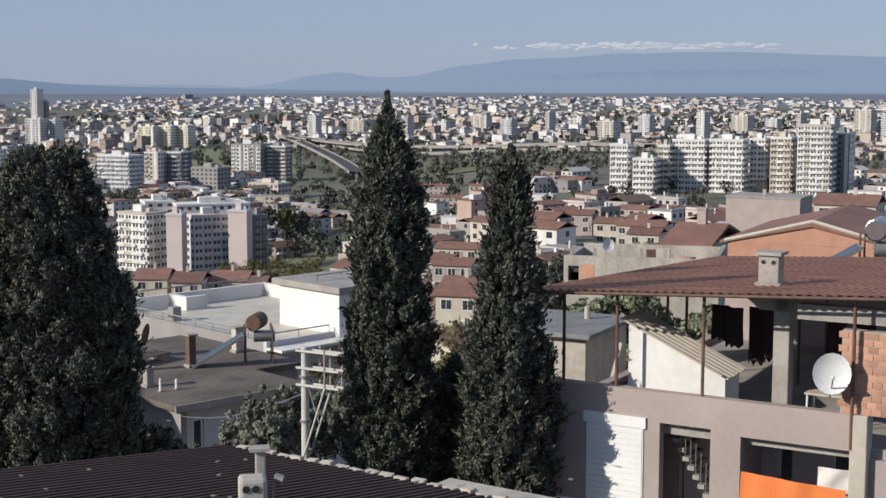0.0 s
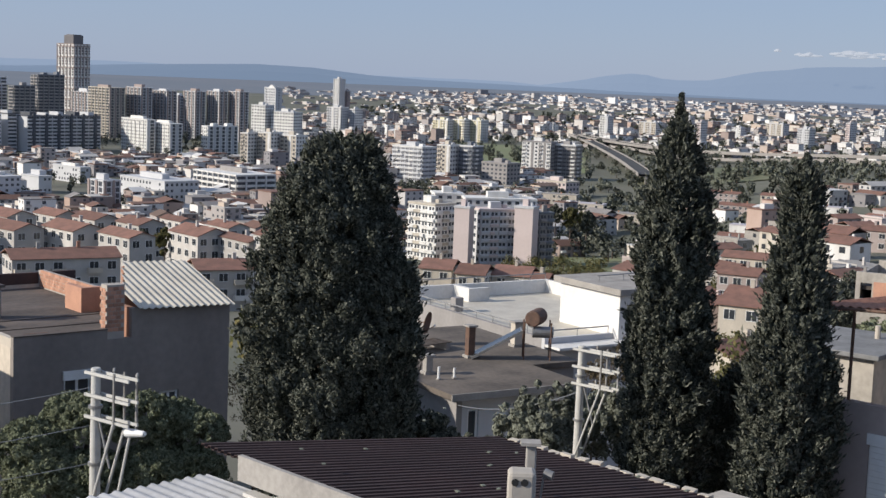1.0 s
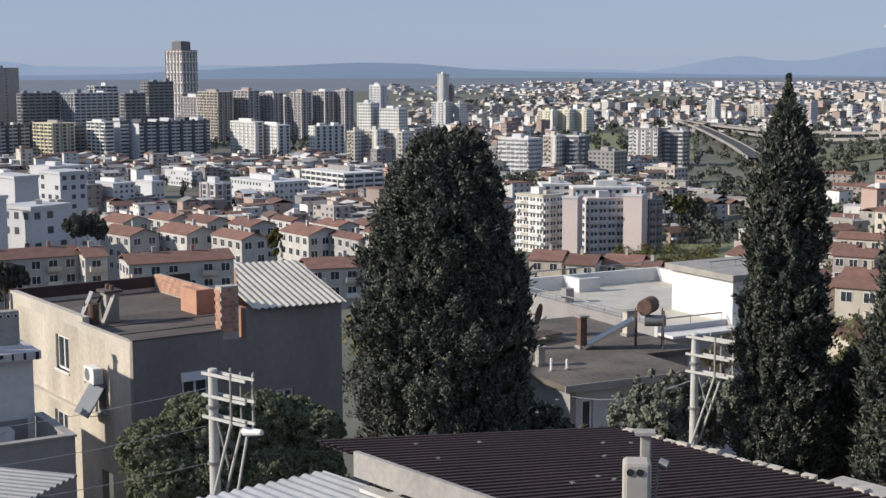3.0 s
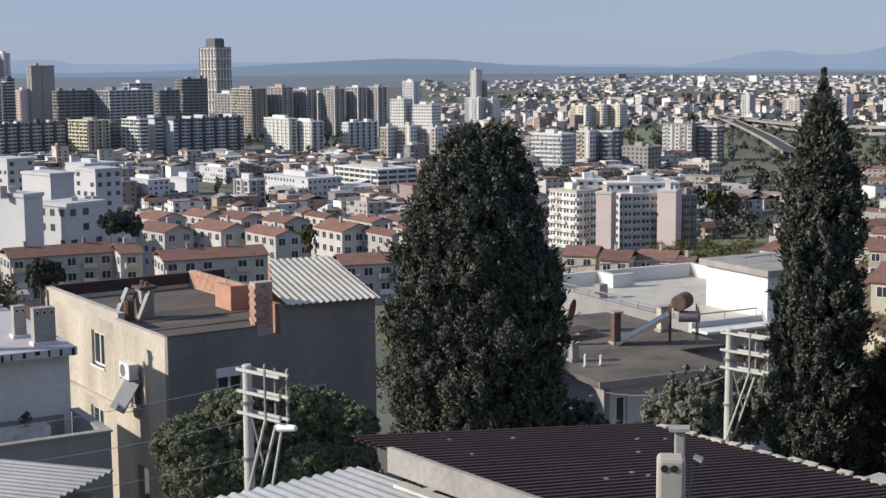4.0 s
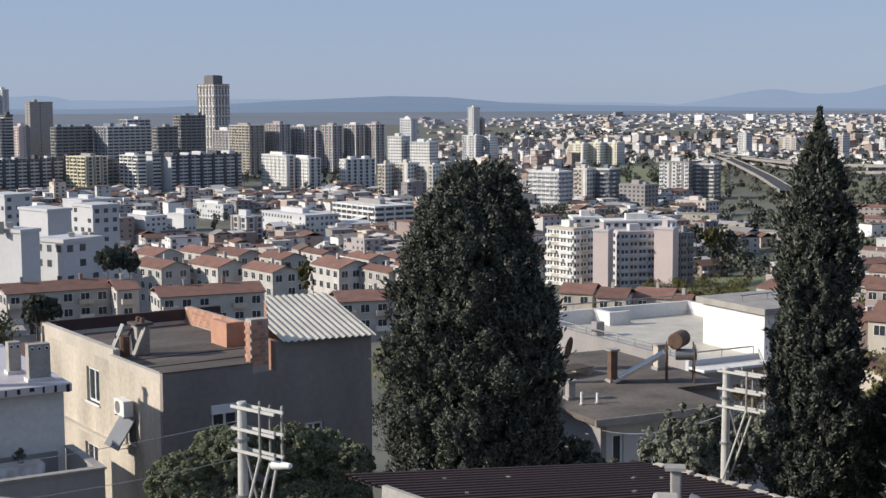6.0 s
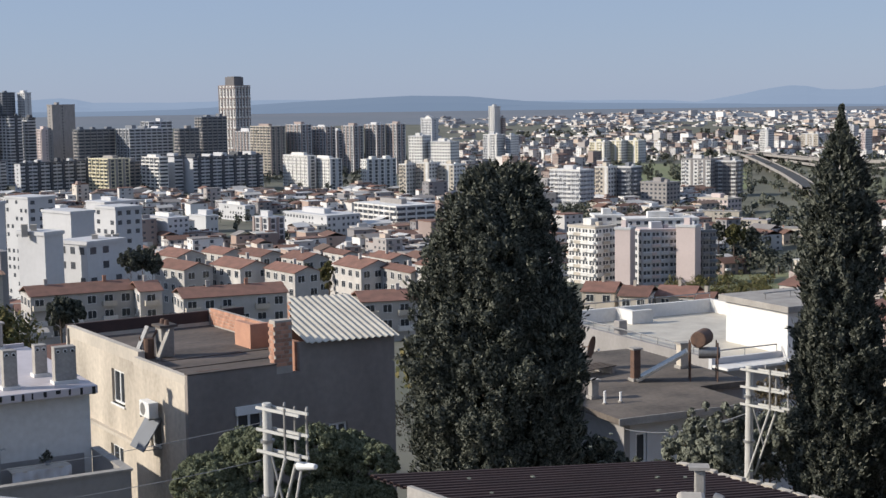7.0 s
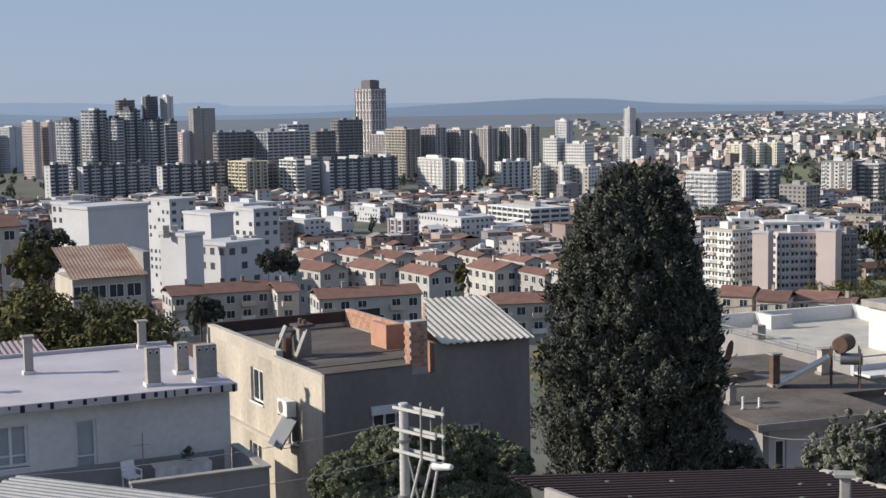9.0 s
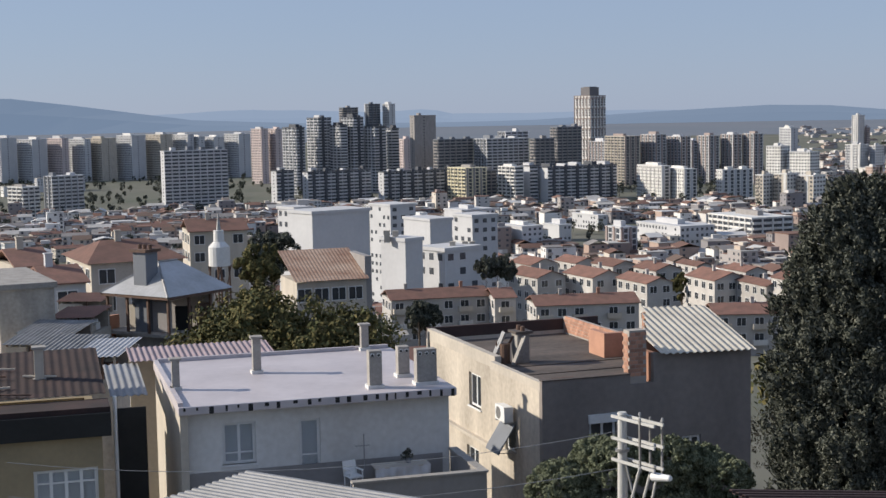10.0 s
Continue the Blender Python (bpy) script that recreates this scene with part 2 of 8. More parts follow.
def ridge(name, az0, az1, d, base, profile, colour, glow, seed, label):
    """A far range of hills, as a sheet with depth behind its crest. Its blue glow stands in for haze."""
    v, f, n = [], [], 160
    for i in range(n + 1):
        az = az0 + (az1 - az0) * i / n
        h = lerp(az, profile) + 3 * noise.fractal((az * 0.7, seed, 0), 1.0, 2.0, 4)
        for dd, z in ((d, base), (d + 60, base + (h - base) * 0.6), (d + 120, h), (d + 180, base)):
            x, y = spot(az, dd)
            v.append((x, y, z))
    for i in range(n):
        for j in range(3):
            a = i * 4 + j
            f.append((a, a + 4, a + 5, a + 1))
    me = bpy.data.meshes.new(name)
    me.from_pydata(v, [], f)
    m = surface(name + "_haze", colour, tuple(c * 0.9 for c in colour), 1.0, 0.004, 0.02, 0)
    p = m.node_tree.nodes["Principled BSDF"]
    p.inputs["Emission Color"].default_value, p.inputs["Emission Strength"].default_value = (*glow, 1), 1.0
    me.materials.append(m)
    return solo(name, me, Matrix(), label, "hills", kind="structure")


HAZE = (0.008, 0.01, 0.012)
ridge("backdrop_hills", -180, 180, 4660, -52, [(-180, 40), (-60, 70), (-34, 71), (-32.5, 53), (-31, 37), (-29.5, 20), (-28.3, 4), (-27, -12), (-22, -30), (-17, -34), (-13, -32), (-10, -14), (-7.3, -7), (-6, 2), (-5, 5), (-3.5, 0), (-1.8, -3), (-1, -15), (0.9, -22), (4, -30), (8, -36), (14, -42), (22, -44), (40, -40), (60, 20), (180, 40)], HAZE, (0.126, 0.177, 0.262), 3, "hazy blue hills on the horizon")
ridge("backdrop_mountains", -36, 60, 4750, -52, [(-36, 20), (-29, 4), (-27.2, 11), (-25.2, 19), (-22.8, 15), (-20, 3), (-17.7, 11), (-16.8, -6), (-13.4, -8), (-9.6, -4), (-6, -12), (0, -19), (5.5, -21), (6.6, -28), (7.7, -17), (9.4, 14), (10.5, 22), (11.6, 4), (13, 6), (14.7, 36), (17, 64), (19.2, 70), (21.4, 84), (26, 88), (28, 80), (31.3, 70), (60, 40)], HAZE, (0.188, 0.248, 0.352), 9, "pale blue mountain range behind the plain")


def far_plain():
    """The last stretch of the plain, made blue with distance by a glow in its surface."""
    g, n = Geo(), 48
    for i in range(n):
        for d0, d1 in ((3500, 4000), (4000, 4300), (4300, 4650)):
            c = []
            for az, d in ((i, d0), (i + 1, d0), (i + 1, d1), (i, d1)):
                x, y = spot(-44 + az * 88 / n, d)
                c.append((x, y, ground_z(x, y) + (1.0 if d > 3500 else 0.4)))
            g.face(c)
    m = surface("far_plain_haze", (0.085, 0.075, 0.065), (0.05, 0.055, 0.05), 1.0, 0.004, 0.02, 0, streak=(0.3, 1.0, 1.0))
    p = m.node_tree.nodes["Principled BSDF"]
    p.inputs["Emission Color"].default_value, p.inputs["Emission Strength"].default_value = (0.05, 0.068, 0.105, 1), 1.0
    solo("backdrop_plain", g.mesh("backdrop_plain", m), Matrix(), "far flat plain, given a blue-grey glow for distance", "plain", kind="structure")


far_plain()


def clouds():
    """A low bank of small puffs along the crest of the far range. They glow in place of sunlight."""
    rnd, g = random.Random(8), Geo()
    for _ in range(110):
        az = rnd.triangular(15.5, 29, 22)
        x, y = spot(az, 4700)
        z = 100 + 8 * noise.noise((az * 0.9, 3, 0)) + rnd.uniform(-8, 8)
        w, h = rnd.uniform(10, 38), rnd.uniform(3, 11)
        top = [(x + w * math.cos(k), y, z + h * math.sin(k) * (1 if math.sin(k) > 0 else 0.35) * (1 + 0.25 * math.sin(3 * k + az * 7))) for k in [i * math.pi / 8 for i in range(16)]]
        for i in range(16):
            g.face([top[i], top[(i + 1) % 16], (x, y - h, z)])
            g.face([top[(i + 1) % 16], top[i], (x, y + h, z)])
    m = surface("cloud", (0.2, 0.2, 0.2), (0.15, 0.15, 0.16), 1.0, 0.01, 0.05, 0)
    p = m.node_tree.nodes["Principled BSDF"]
    p.inputs["Emission Color"].default_value, p.inputs["Emission Strength"].default_value = (0.27, 0.305, 0.36, 1), 1.0
    solo("backdrop_clouds", g.mesh("clouds", m), Matrix(), "bank of pale cloud along a far mountain crest", "clouds", kind="structure")


clouds()

# ---- the city on the plain ----


def facade(gw, gg, w, h, depth, floors, cols, side, style, m):
    """Windows, slabs and piers of one face, which lies at y=0 of m and runs along x; h: its height."""
    fh, cw = h / floors, w / cols
    for c in range(cols if style != "blank" else 0):
        x = c * cw
        if style == "mixed" and c % 3 == 2:
            gw.box(x + cw * 0.25, x + cw * 0.8, -0.25, 0, 0, h + 0.7, 1, m)
            continue
        if style == "stripe" and c % 2 == 0:
            gw.box(x + 0.1, x + cw * 0.4, -0.5, 0, 0, h + 0.6, 1, m)
        bal = style == "balcony" or (style == "mixed" and c % 2 == 0)
        for s in range(floors):
            z = s * fh
            if bal:
                gg.box(x + cw * 0.14, x + cw * 0.42, -0.05, 0.1, z + fh * 0.42, z + fh * 0.86, 0, m)
                gg.box(x + cw * 0.56, x + cw * 0.84, -0.05, 0.1, z + fh * 0.46, z + fh * 0.84, 0, m)
                gw.box(x + cw * 0.03, x + cw * (0.97 if (c + s) % 5 else 0.55), -1.0, 0, z, z + fh * 0.34, 1 if c % 3 == 1 else 0, m)
            else:
                gg.box(x + cw * 0.25, x + cw * 0.74, -0.05, 0.1, z + fh * 0.38, z + fh * 0.86, 0, m)


def far_block(az, d, w, top, depth=16.0, turn=0.0, wall=M_WHITE, trim=M_GREY, style="mixed", fh=3.1, label="", cols=None, name="apartment_block"):
    """A multi-storey building whose roof lies at height top."""
    base = site(az, d, turn)
    h = top - base.translation.z
    floors = max(2, round(h / fh))
    t = thing(name, base, label or "white multi-storey apartment block with rows of balconies", "building", "blocks of the city")
    gw, gg = Geo(), Geo()
    gw.box(-w / 2, w / 2, 0, depth, -3, h)
    gw.box(-w / 2 - 0.3, w / 2 + 0.3, -0.3, depth + 0.3, h, h + 0.9, 1)
    gw.box(-w * 0.18, w * 0.12, depth * 0.3, depth * 0.65, h + 0.9, h + 3.6, 0)
    gw.box(w * 0.2, w * 0.32, depth * 0.4, depth * 0.6, h + 0.9, h + 2.4, 1)
    if style == "mixed":
        gw.box(w / 2, w / 2 + 0.2, -0.1, depth, -3, h + 1.2, 1)
    n = cols or max(2, round(w / 3.6))
    facade(gw, gg, w, h, depth, floors, n, 0, style, pose(-w / 2, 0, 0))
    nd = max(2, round(depth / 4.0))
    facade(gw, gg, depth, h, w, floors, nd, 1, "blank" if style == "blank" else "plain" if style != "balcony" else style, pose(w / 2 + (0.2 if style == "mixed" else 0), 0, 0, 0, 0, 90))
    facade(gw, gg, depth, h, w, floors, nd, 1, "blank" if style == "blank" else "plain", pose(-w / 2, depth, 0, 0, 0, -90))
    put("wall", gw.mesh("wall", wall, trim), t)
    put("glazing", gg.mesh("glazing", M_FARGLASS), t, kind="stuff")
    return t


M_BROWN = surface("brown_render", (0.33, 0.27, 0.25), (0.27, 0.22, 0.205), 0.9, 0.1, 1, 0)
M_SLATE = surface("slate_render", (0.19, 0.205, 0.23), (0.15, 0.16, 0.18), 0.8, 0.1, 1, 0)
M_PINK = surface("pink_render", (0.58, 0.49, 0.47), (0.50, 0.42, 0.40), 0.9, 0.1, 1, 0)
M_YELLOW = surface("yellow_render", (0.66, 0.60, 0.42), (0.58, 0.52, 0.38), 0.9, 0.1, 1, 0)
M_PALEGREY = surface("pale_grey_render", (0.55, 0.55, 0.56), (0.46, 0.46, 0.47), 0.9, 0.1, 1, 0)


def low_city(name, count, az0, az1, d0, d1, seed, label, tall=0.15, sparse=None, plaster=M_CITY):
    rnd = random.Random(seed)
    gw, gr, gg = Geo(), Geo(), Geo()
    for _ in range(count):
        az, d = rnd.uniform(az0, az1), math.sqrt(rnd.uniform(d0 * d0, d1 * d1))
        x, y = spot(az, d)
        if noise.noise((x / 260, y / 260, seed)) < -0.22 or (sparse and sparse(az, d)):
            continue
        m = pose(x, y, ground_z(x, y), 0, 0, 90 * round(rnd.random()) + rnd.uniform(-8, 8) + 30)
        w, p = rnd.uniform(8, 17) * (1.7 if d > 2300 else 1), rnd.uniform(8, 13)
        n = rnd.choice([1, 2, 2, 2, 3, 3] if d < 2300 else [1, 1, 1, 2]) if rnd.random() > tall else rnd.choice([4, 5, 6])
        h = n * 2.9
        gw.box(-w / 2, w / 2, -p / 2, p / 2, -4, h, 0, m)
        if rnd.random() < (0.42 if d < 1600 else 0.12) and n < 5:
            gr.gable(-w / 2 - 0.4, w / 2 + 0.4, -p / 2 - 0.4, p / 2 + 0.4, h, rnd.uniform(1.2, 2.4), 0, m)
        else:
            gr.box(-w / 2 - 0.2, w / 2 + 0.2, -p / 2 - 0.2, p / 2 + 0.2, h, h + 0.4, 0, m)
            if rnd.random() < 0.35:
                gw.box(-w * 0.3, 0, -p * 0.2, p * 0.25, h + 0.4, h + 2.4, 0, m)
            if rnd.random() < 0.5:
                gr.box(w * 0.1, w * 0.4, -p * 0.3, p * 0.1, h + 0.4, h + 1.0, 0, m)
        if d < 2600:
            for s in range(n):
                for c in range(max(2, int(w / 3.4))):
                    if rnd.random() < 0.3:
                        continue
                    cx = -w / 2 + (c + 0.5) * w / max(2, int(w / 3.4))
                    gg.box(cx - 0.85, cx + 0.85, -p / 2 - 0.06, -p / 2, s * 2.9 + 0.8, s * 2.9 + 2.3, 0, m)
                    if c % 2 == 0:
                        gw.box(cx - 1.3, cx + 1.3, -p / 2 - 1.0, -p / 2, s * 2.9 - 0.1, s * 2.9 + 0.8, 0, m)
                for c in range(max(2, int(p / 3.8))):
                    if rnd.random() < 0.3:
                        continue
                    cy = -p / 2 + (c + 0.5) * p / max(2, int(p / 3.8))
                    gg.box(-w / 2 - 0.06, -w / 2, cy - 0.7, cy + 0.7, s * 2.9 + 1.0, s * 2.9 + 2.2, 0, m)
                    gg.box(w / 2, w / 2 + 0.06, cy - 0.7, cy + 0.7, s * 2.9 + 1.0, s * 2.9 + 2.2, 0, m)
    t = thing(name, Matrix(), label, "houses", kind="stuff")
    put("wall", gw.mesh("wall", plaster), t, kind="stuff")
    put("roof", gr.mesh("roof", M_CITYROOF), t, kind="stuff")
    put("window", gg.mesh("window", M_FARGLASS), t, kind="stuff")




def open_land(az, d):
    """Fields, the sports ground and the junction are free of houses."""
    return (7 < az < 14 and 820 < d < 1700) or (1 < az < 9 and 1150 < d < 1650) or (3.5 < az < 11 and 430 < d < 640) or (9 < az < 25 and 840 < d < 1520)


# greyer copy of the city plaster: distance haze put into its colours
M_FARCITY = surface("hazed_city_plaster", (1, 1, 1), (0.85, 0.84, 0.83), 0.9, 0.1, 1.5, 0, island=[(0.66, 0.65, 0.64), (0.52, 0.49, 0.47), (0.44, 0.43, 0.43), (0.46, 0.38, 0.33), (0.28, 0.27, 0.28), (0.70, 0.70, 0.70), (0.36, 0.33, 0.32), (0.56, 0.55, 0.55)])
low_city("low_houses", 1500, -36, -4, 600, 1240, 21, "white low houses with flat and red roofs", 0.01)
low_city("low_houses", 640, -6, 8, 640, 1150, 22, "white low houses and trees", 0.06, open_land)
low_city("low_houses", 620, 8, 36, 560, 1300, 23, "pale houses on the rising ground", 0.05, open_land)
low_city("low_houses", 420, -2.5, 3.2, 1350, 2300, 26, "bright white flats spread over the plain", 0.12)
low_city("low_houses", 500, 4, 17, 1900, 2600, 27, "bright white flats beyond the junction", 0.2, open_land)
low_city("low_houses", 1500, -4, 40, 1300, 2400, 24, "white blocks spread over the plain", 0.05, open_land, M_FARCITY)
low_city("low_houses", 1900, 2, 40, 2500, 4200, 28, "far pale town on the plain", 0.02, open_land, M_FARCITY)
low_city("low_houses", 1500, -4, 40, 2300, 3900, 25, "far pale town on the plain", 0.008, open_land, M_FARCITY)

# near-black colour holds the shade of recesses between balcony columns
M_RECESS = surface("shaded_recess", (0.085, 0.09, 0.105), (0.06, 0.065, 0.075), 0.7, 0.1, 1, 0)
BUILT = []

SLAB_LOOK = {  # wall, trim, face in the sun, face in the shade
    "front": (M_PALEGREY, M_RECESS, "end", "shafts"),
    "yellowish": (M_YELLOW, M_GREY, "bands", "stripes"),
    # dark grey paint holds the shade of blocks seen from their shaded side
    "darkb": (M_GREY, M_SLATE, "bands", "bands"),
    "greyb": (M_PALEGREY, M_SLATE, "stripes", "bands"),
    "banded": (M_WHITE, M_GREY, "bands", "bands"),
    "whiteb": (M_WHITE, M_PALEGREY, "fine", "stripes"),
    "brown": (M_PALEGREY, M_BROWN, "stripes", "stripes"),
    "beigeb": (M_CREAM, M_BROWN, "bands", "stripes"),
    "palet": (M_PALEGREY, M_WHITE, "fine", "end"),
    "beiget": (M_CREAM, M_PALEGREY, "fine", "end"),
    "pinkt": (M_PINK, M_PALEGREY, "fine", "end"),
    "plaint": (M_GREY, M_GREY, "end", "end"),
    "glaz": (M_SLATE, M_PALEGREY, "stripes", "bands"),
    "high": (M_PALEGREY, M_RECESS, "bands", "shafts"),
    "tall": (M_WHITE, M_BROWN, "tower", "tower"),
    # pale grey instead of white, to hold the shade on these walls
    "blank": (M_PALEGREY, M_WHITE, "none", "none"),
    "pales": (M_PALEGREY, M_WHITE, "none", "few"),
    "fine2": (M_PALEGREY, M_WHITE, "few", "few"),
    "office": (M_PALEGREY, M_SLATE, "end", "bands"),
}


def slab_face(gw, gg, w, h, floors, style, m, rnd):
    """Windows, balconies and piers of one face along x, looking to -y."""
    fh = h / floors
    if style == "none":
        return
    if style == "end":
        for s in range(floors):
            gg.box(w * 0.42, w * 0.42 + min(1.6, w * 0.2), -0.04, 0.1, s * fh + 1.0, s * fh + 2.2, 0, m)
        return
    step = {"bands": 6.5, "shafts": 6.2, "stripes": 7.0, "fine": 3.6, "few": 3.4, "tower": 5.5}[style]
    n = max(1, round(w / step))
    cw = w / n
    for c in range(n):
        x = c * cw
        if style == "shafts" and c % 2 == 1:
            gw.box(x - 1.3, x + 1.3, -1.5, 0, -3, h + 2.4, 1, m)
        if style == "bands" and c:
            gw.box(x - 0.35, x + 0.35, -1.0, 0, 0, h, 0, m)
        if style == "stripes":
            gw.box(x + cw * 0.04, x + cw * 0.3, -0.6, 0, -3, h + 0.8, 1, m)
        if style == "tower":
            gw.box(x + cw * 0.0, x + cw * 0.12, -0.7, 0, 0, h, 1, m)
        for s in range(floors):
            z = s * fh
            if style in ("bands", "shafts"):
                a, b = x + (1.5 if style == "shafts" and c % 2 else 0.4), x + cw - (1.5 if style == "shafts" and c % 2 == 0 and c < n - 1 else 0.4)
                gg.box(a, b, -0.05, 0.1, z + fh * 0.4, z + fh * 0.92, 0, m)
                if rnd.random() < 0.93:
                    gw.box(a, b - (0 if rnd.random() < 0.7 else (b - a) * 0.4), -0.9, 0, z + fh * 0.02, z + fh * 0.4, 0, m)
            elif style == "stripes":
                gg.box(x + cw * 0.42, x + cw * 0.84, -0.05, 0.1, z + fh * 0.2, z + fh * 0.98, 0, m)
            elif style == "few":
                if rnd.random() < 0.62:
                    gg.box(x + cw * 0.25, x + cw * 0.72, -0.05, 0.1, z + fh * 0.36, z + fh * 0.82, 0, m)
            elif style == "tower":
                if s % 4 == 3:
                    gw.box(x, x + cw, -0.5, 0, z, z + fh * 0.45, 1, m)
                else:
                    gg.box(x + cw * 0.55, x + cw * 0.95, -0.05, 0.1, z + fh * 0.15, z + fh * 0.9, 0, m)
            else:
                gg.box(x + cw * 0.15, x + cw * 0.6, -0.05, 0.1, z + fh * 0.38, z + fh * 0.85, 0, m)
                if c % 2 == 0:
                    gw.box(x + cw * 0.1, x + cw * 0.9, -1.0, 0, z, z + fh * 0.3, 0, m)


def slab(az_left, az_corner, az_right, d, top, look_name, label, skew=32.0, crown=0.0):
    """A tall block seen on its corner: the sunny face lies between the first two headings, the shaded one between the last two."""
    wall, trim, sunny, shady = SLAB_LOOK[look_name]
    m = site(az_corner, d, skew - 90)
    w = d * radians(az_corner - az_left) / math.sin(radians(skew))
    p = d * radians(az_right - az_corner) / math.cos(radians(skew))
    w, p = max(w, 5.0 if d < 1000 else 9.0), max(p, 5.0 if d < 1000 else 9.0)
    BUILT.append((m.translation.x, m.translation.y, w))
    h = top - m.translation.z
    floors = max(2, round(h / 3.1))
    rnd = random.Random(int(abs(az_corner) * 100) + int(d))
    t = thing("apartment_block", m, label, "building", "blocks of the city")
    gw, gg = Geo(), Geo()
    gw.box(-w, 0, 0, p, -3, h)
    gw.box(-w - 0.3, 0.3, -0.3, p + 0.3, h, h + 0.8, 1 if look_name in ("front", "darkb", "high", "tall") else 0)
    for i in range(max(1, int(p / 14)) if d > 700 else 0):
        y, k = p * (i + rnd.uniform(0.3, 0.7)) / max(1, int(p / 14)), rnd.uniform(1.5, 3.0)
        gw.box(-w * 0.75, -w * 0.25, max(0.5, y - k), min(p - 0.5, y + k), h + 0.8, h + rnd.uniform(2.4, 4.2), rnd.choice((0, 1)))
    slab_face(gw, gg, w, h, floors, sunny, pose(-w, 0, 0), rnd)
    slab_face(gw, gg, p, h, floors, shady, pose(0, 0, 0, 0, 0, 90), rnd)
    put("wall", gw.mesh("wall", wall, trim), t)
    put("glazing", gg.mesh("glazing", M_FARGLASS), t, kind="stuff")
    if crown:
        put("crown", Geo().box(-w * 0.78, -w * 0.22, p * 0.2, p * 0.8, h + 0.8, h + crown).box(-w * 0.72, -w * 0.28, p * 0.26, p * 0.74, h + crown, h + crown + 0.8).mesh("crown", M_DARKCROWN), t, label="dark grey set-back top storeys")
    return t


M_DARKCROWN = surface("dark_crown", (0.17, 0.16, 0.165), (0.13, 0.125, 0.13), 0.8, 0.1, 1, 0)
# towers and slabs of the plain
slab(-23.94, -23.79, -23.10, 1300, -50.1, "front", "twelve-storey slab with white end wall and near-black strips for shaded recesses")
slab(-22.70, -22.56, -20.00, 1300, -51.8, "front", "twelve-storey slab with white end wall and near-black strips for shaded recesses")
slab(-19.78, -19.57, -16.59, 1300, -53.2, "front", "twelve-storey slab with white end wall and near-black strips for shaded recesses")
slab(-17.04, -16.31, -15.48, 1290, -50.8, "yellowish", "pale yellow slab block with grey flank")
slab(-15.60, -15.54, -15.10, 1310, -53.9, "darkb", "slab block toned dark grey for its shade")
slab(-15.04, -14.37, -14.30, 1285, -50.1, "banded", "slab block with bold white balcony bands")
slab(-14.32, -13.79, -13.72, 1300, -50.1, "front", "twelve-storey slab with white end wall and near-black strips for shaded recesses")
slab(-13.77, -13.08, -10.28, 1295, -51.4, "front", "twelve-storey slab with white end wall and near-black strips for shaded recesses")
slab(-9.60, -8.63, -8.46, 1300, -51.8, "whiteb", "tall white apartment slab with fine balconies")
slab(-8.69, -7.75, -7.26, 1290, -54.4, "whiteb", "tall white apartment slab with fine balconies")
slab(-6.53, -6.30, -5.11, 1300, -56.0, "whiteb", "white and grey apartment slab with fine balconies")
slab(-17.45, -17.39, -15.99, 1460, -28.1, "darkb", "dark grey apartment tower with stepped balconies")
slab(-15.99, -15.47, -13.79, 1460, -28.4, "greyb", "grey apartment tower with pale end wall")
slab(-15.03, -14.72, -13.83, 1500, -22.1, "greyb", "grey apartment tower with pale end wall")
slab(-13.73, -13.57, -12.79, 1440, -28.6, "darkb", "dark grey apartment tower with stepped balconies")
slab(-12.96, -12.69, -11.71, 1470, -17.9, "darkb", "dark grey apartment tower with stepped balconies")
slab(-11.47, -10.85, -10.77, 1600, -36.2, "brown", "brown and pale striped tower block")
slab(-10.84, -10.05, -9.46, 1560, -30.0, "beigeb", "beige tower with stacked balconies and dark flank")
slab(-9.44, -8.87, -8.43, 1570, -28.9, "brown", "brown and pale striped tower block")
slab(-8.43, -7.89, -7.50, 1575, -31.5, "brown", "brown and pale striped tower block")
slab(-7.25, -6.81, -6.40, 1560, -30.8, "brown", "brown and pale striped tower block")
slab(-6.35, -5.89, -5.55, 1560, -29.8, "brown", "brown and pale striped tower block")
slab(-5.52, -5.11, -4.74, 1555, -29.3, "brown", "brown and pale striped tower block")
slab(-7.75, -7.47, -7.23, 1640, -37.2, "brown", "brown and pale striped tower block")
slab(-4.09, -3.70, -3.45, 1700, -26.3, "palet", "pale square tower block")
slab(-18.40, -18.31, -17.46, 1500, -3.7, "plaint", "plain grey high-rise tower with a blank face")
slab(-12.01, -11.39, -10.78, 1750, 15.8, "tall", "tall brown and pale tower with a set-back top", 45.0, 10.5)
slab(-23.51, -22.97, -22.63, 1490, -13.4, "high", "dark grey high-rise with pale balcony bands")
slab(-22.54, -22.10, -21.58, 1510, -4.1, "high", "dark grey high-rise with pale balcony bands")
slab(-21.65, -21.24, -21.16, 1500, -12.1, "high", "dark grey high-rise with pale balcony bands")
slab(-21.18, -20.72, -20.31, 1505, -4.1, "high", "dark grey high-rise with pale balcony bands")
slab(-20.39, -19.89, -19.43, 1500, -13.9, "high", "dark grey high-rise with pale balcony bands")
slab(-19.46, -19.22, -18.94, 1520, -16.3, "high", "dark grey high-rise with pale balcony bands")
slab(-21.20, -21.11, -20.51, 1850, 7.3, "darkb", "dark narrow high-rise tower")
slab(-20.20, -20.11, -19.64, 1850, 11.4, "glaz", "blue glazed narrow high-rise tower")
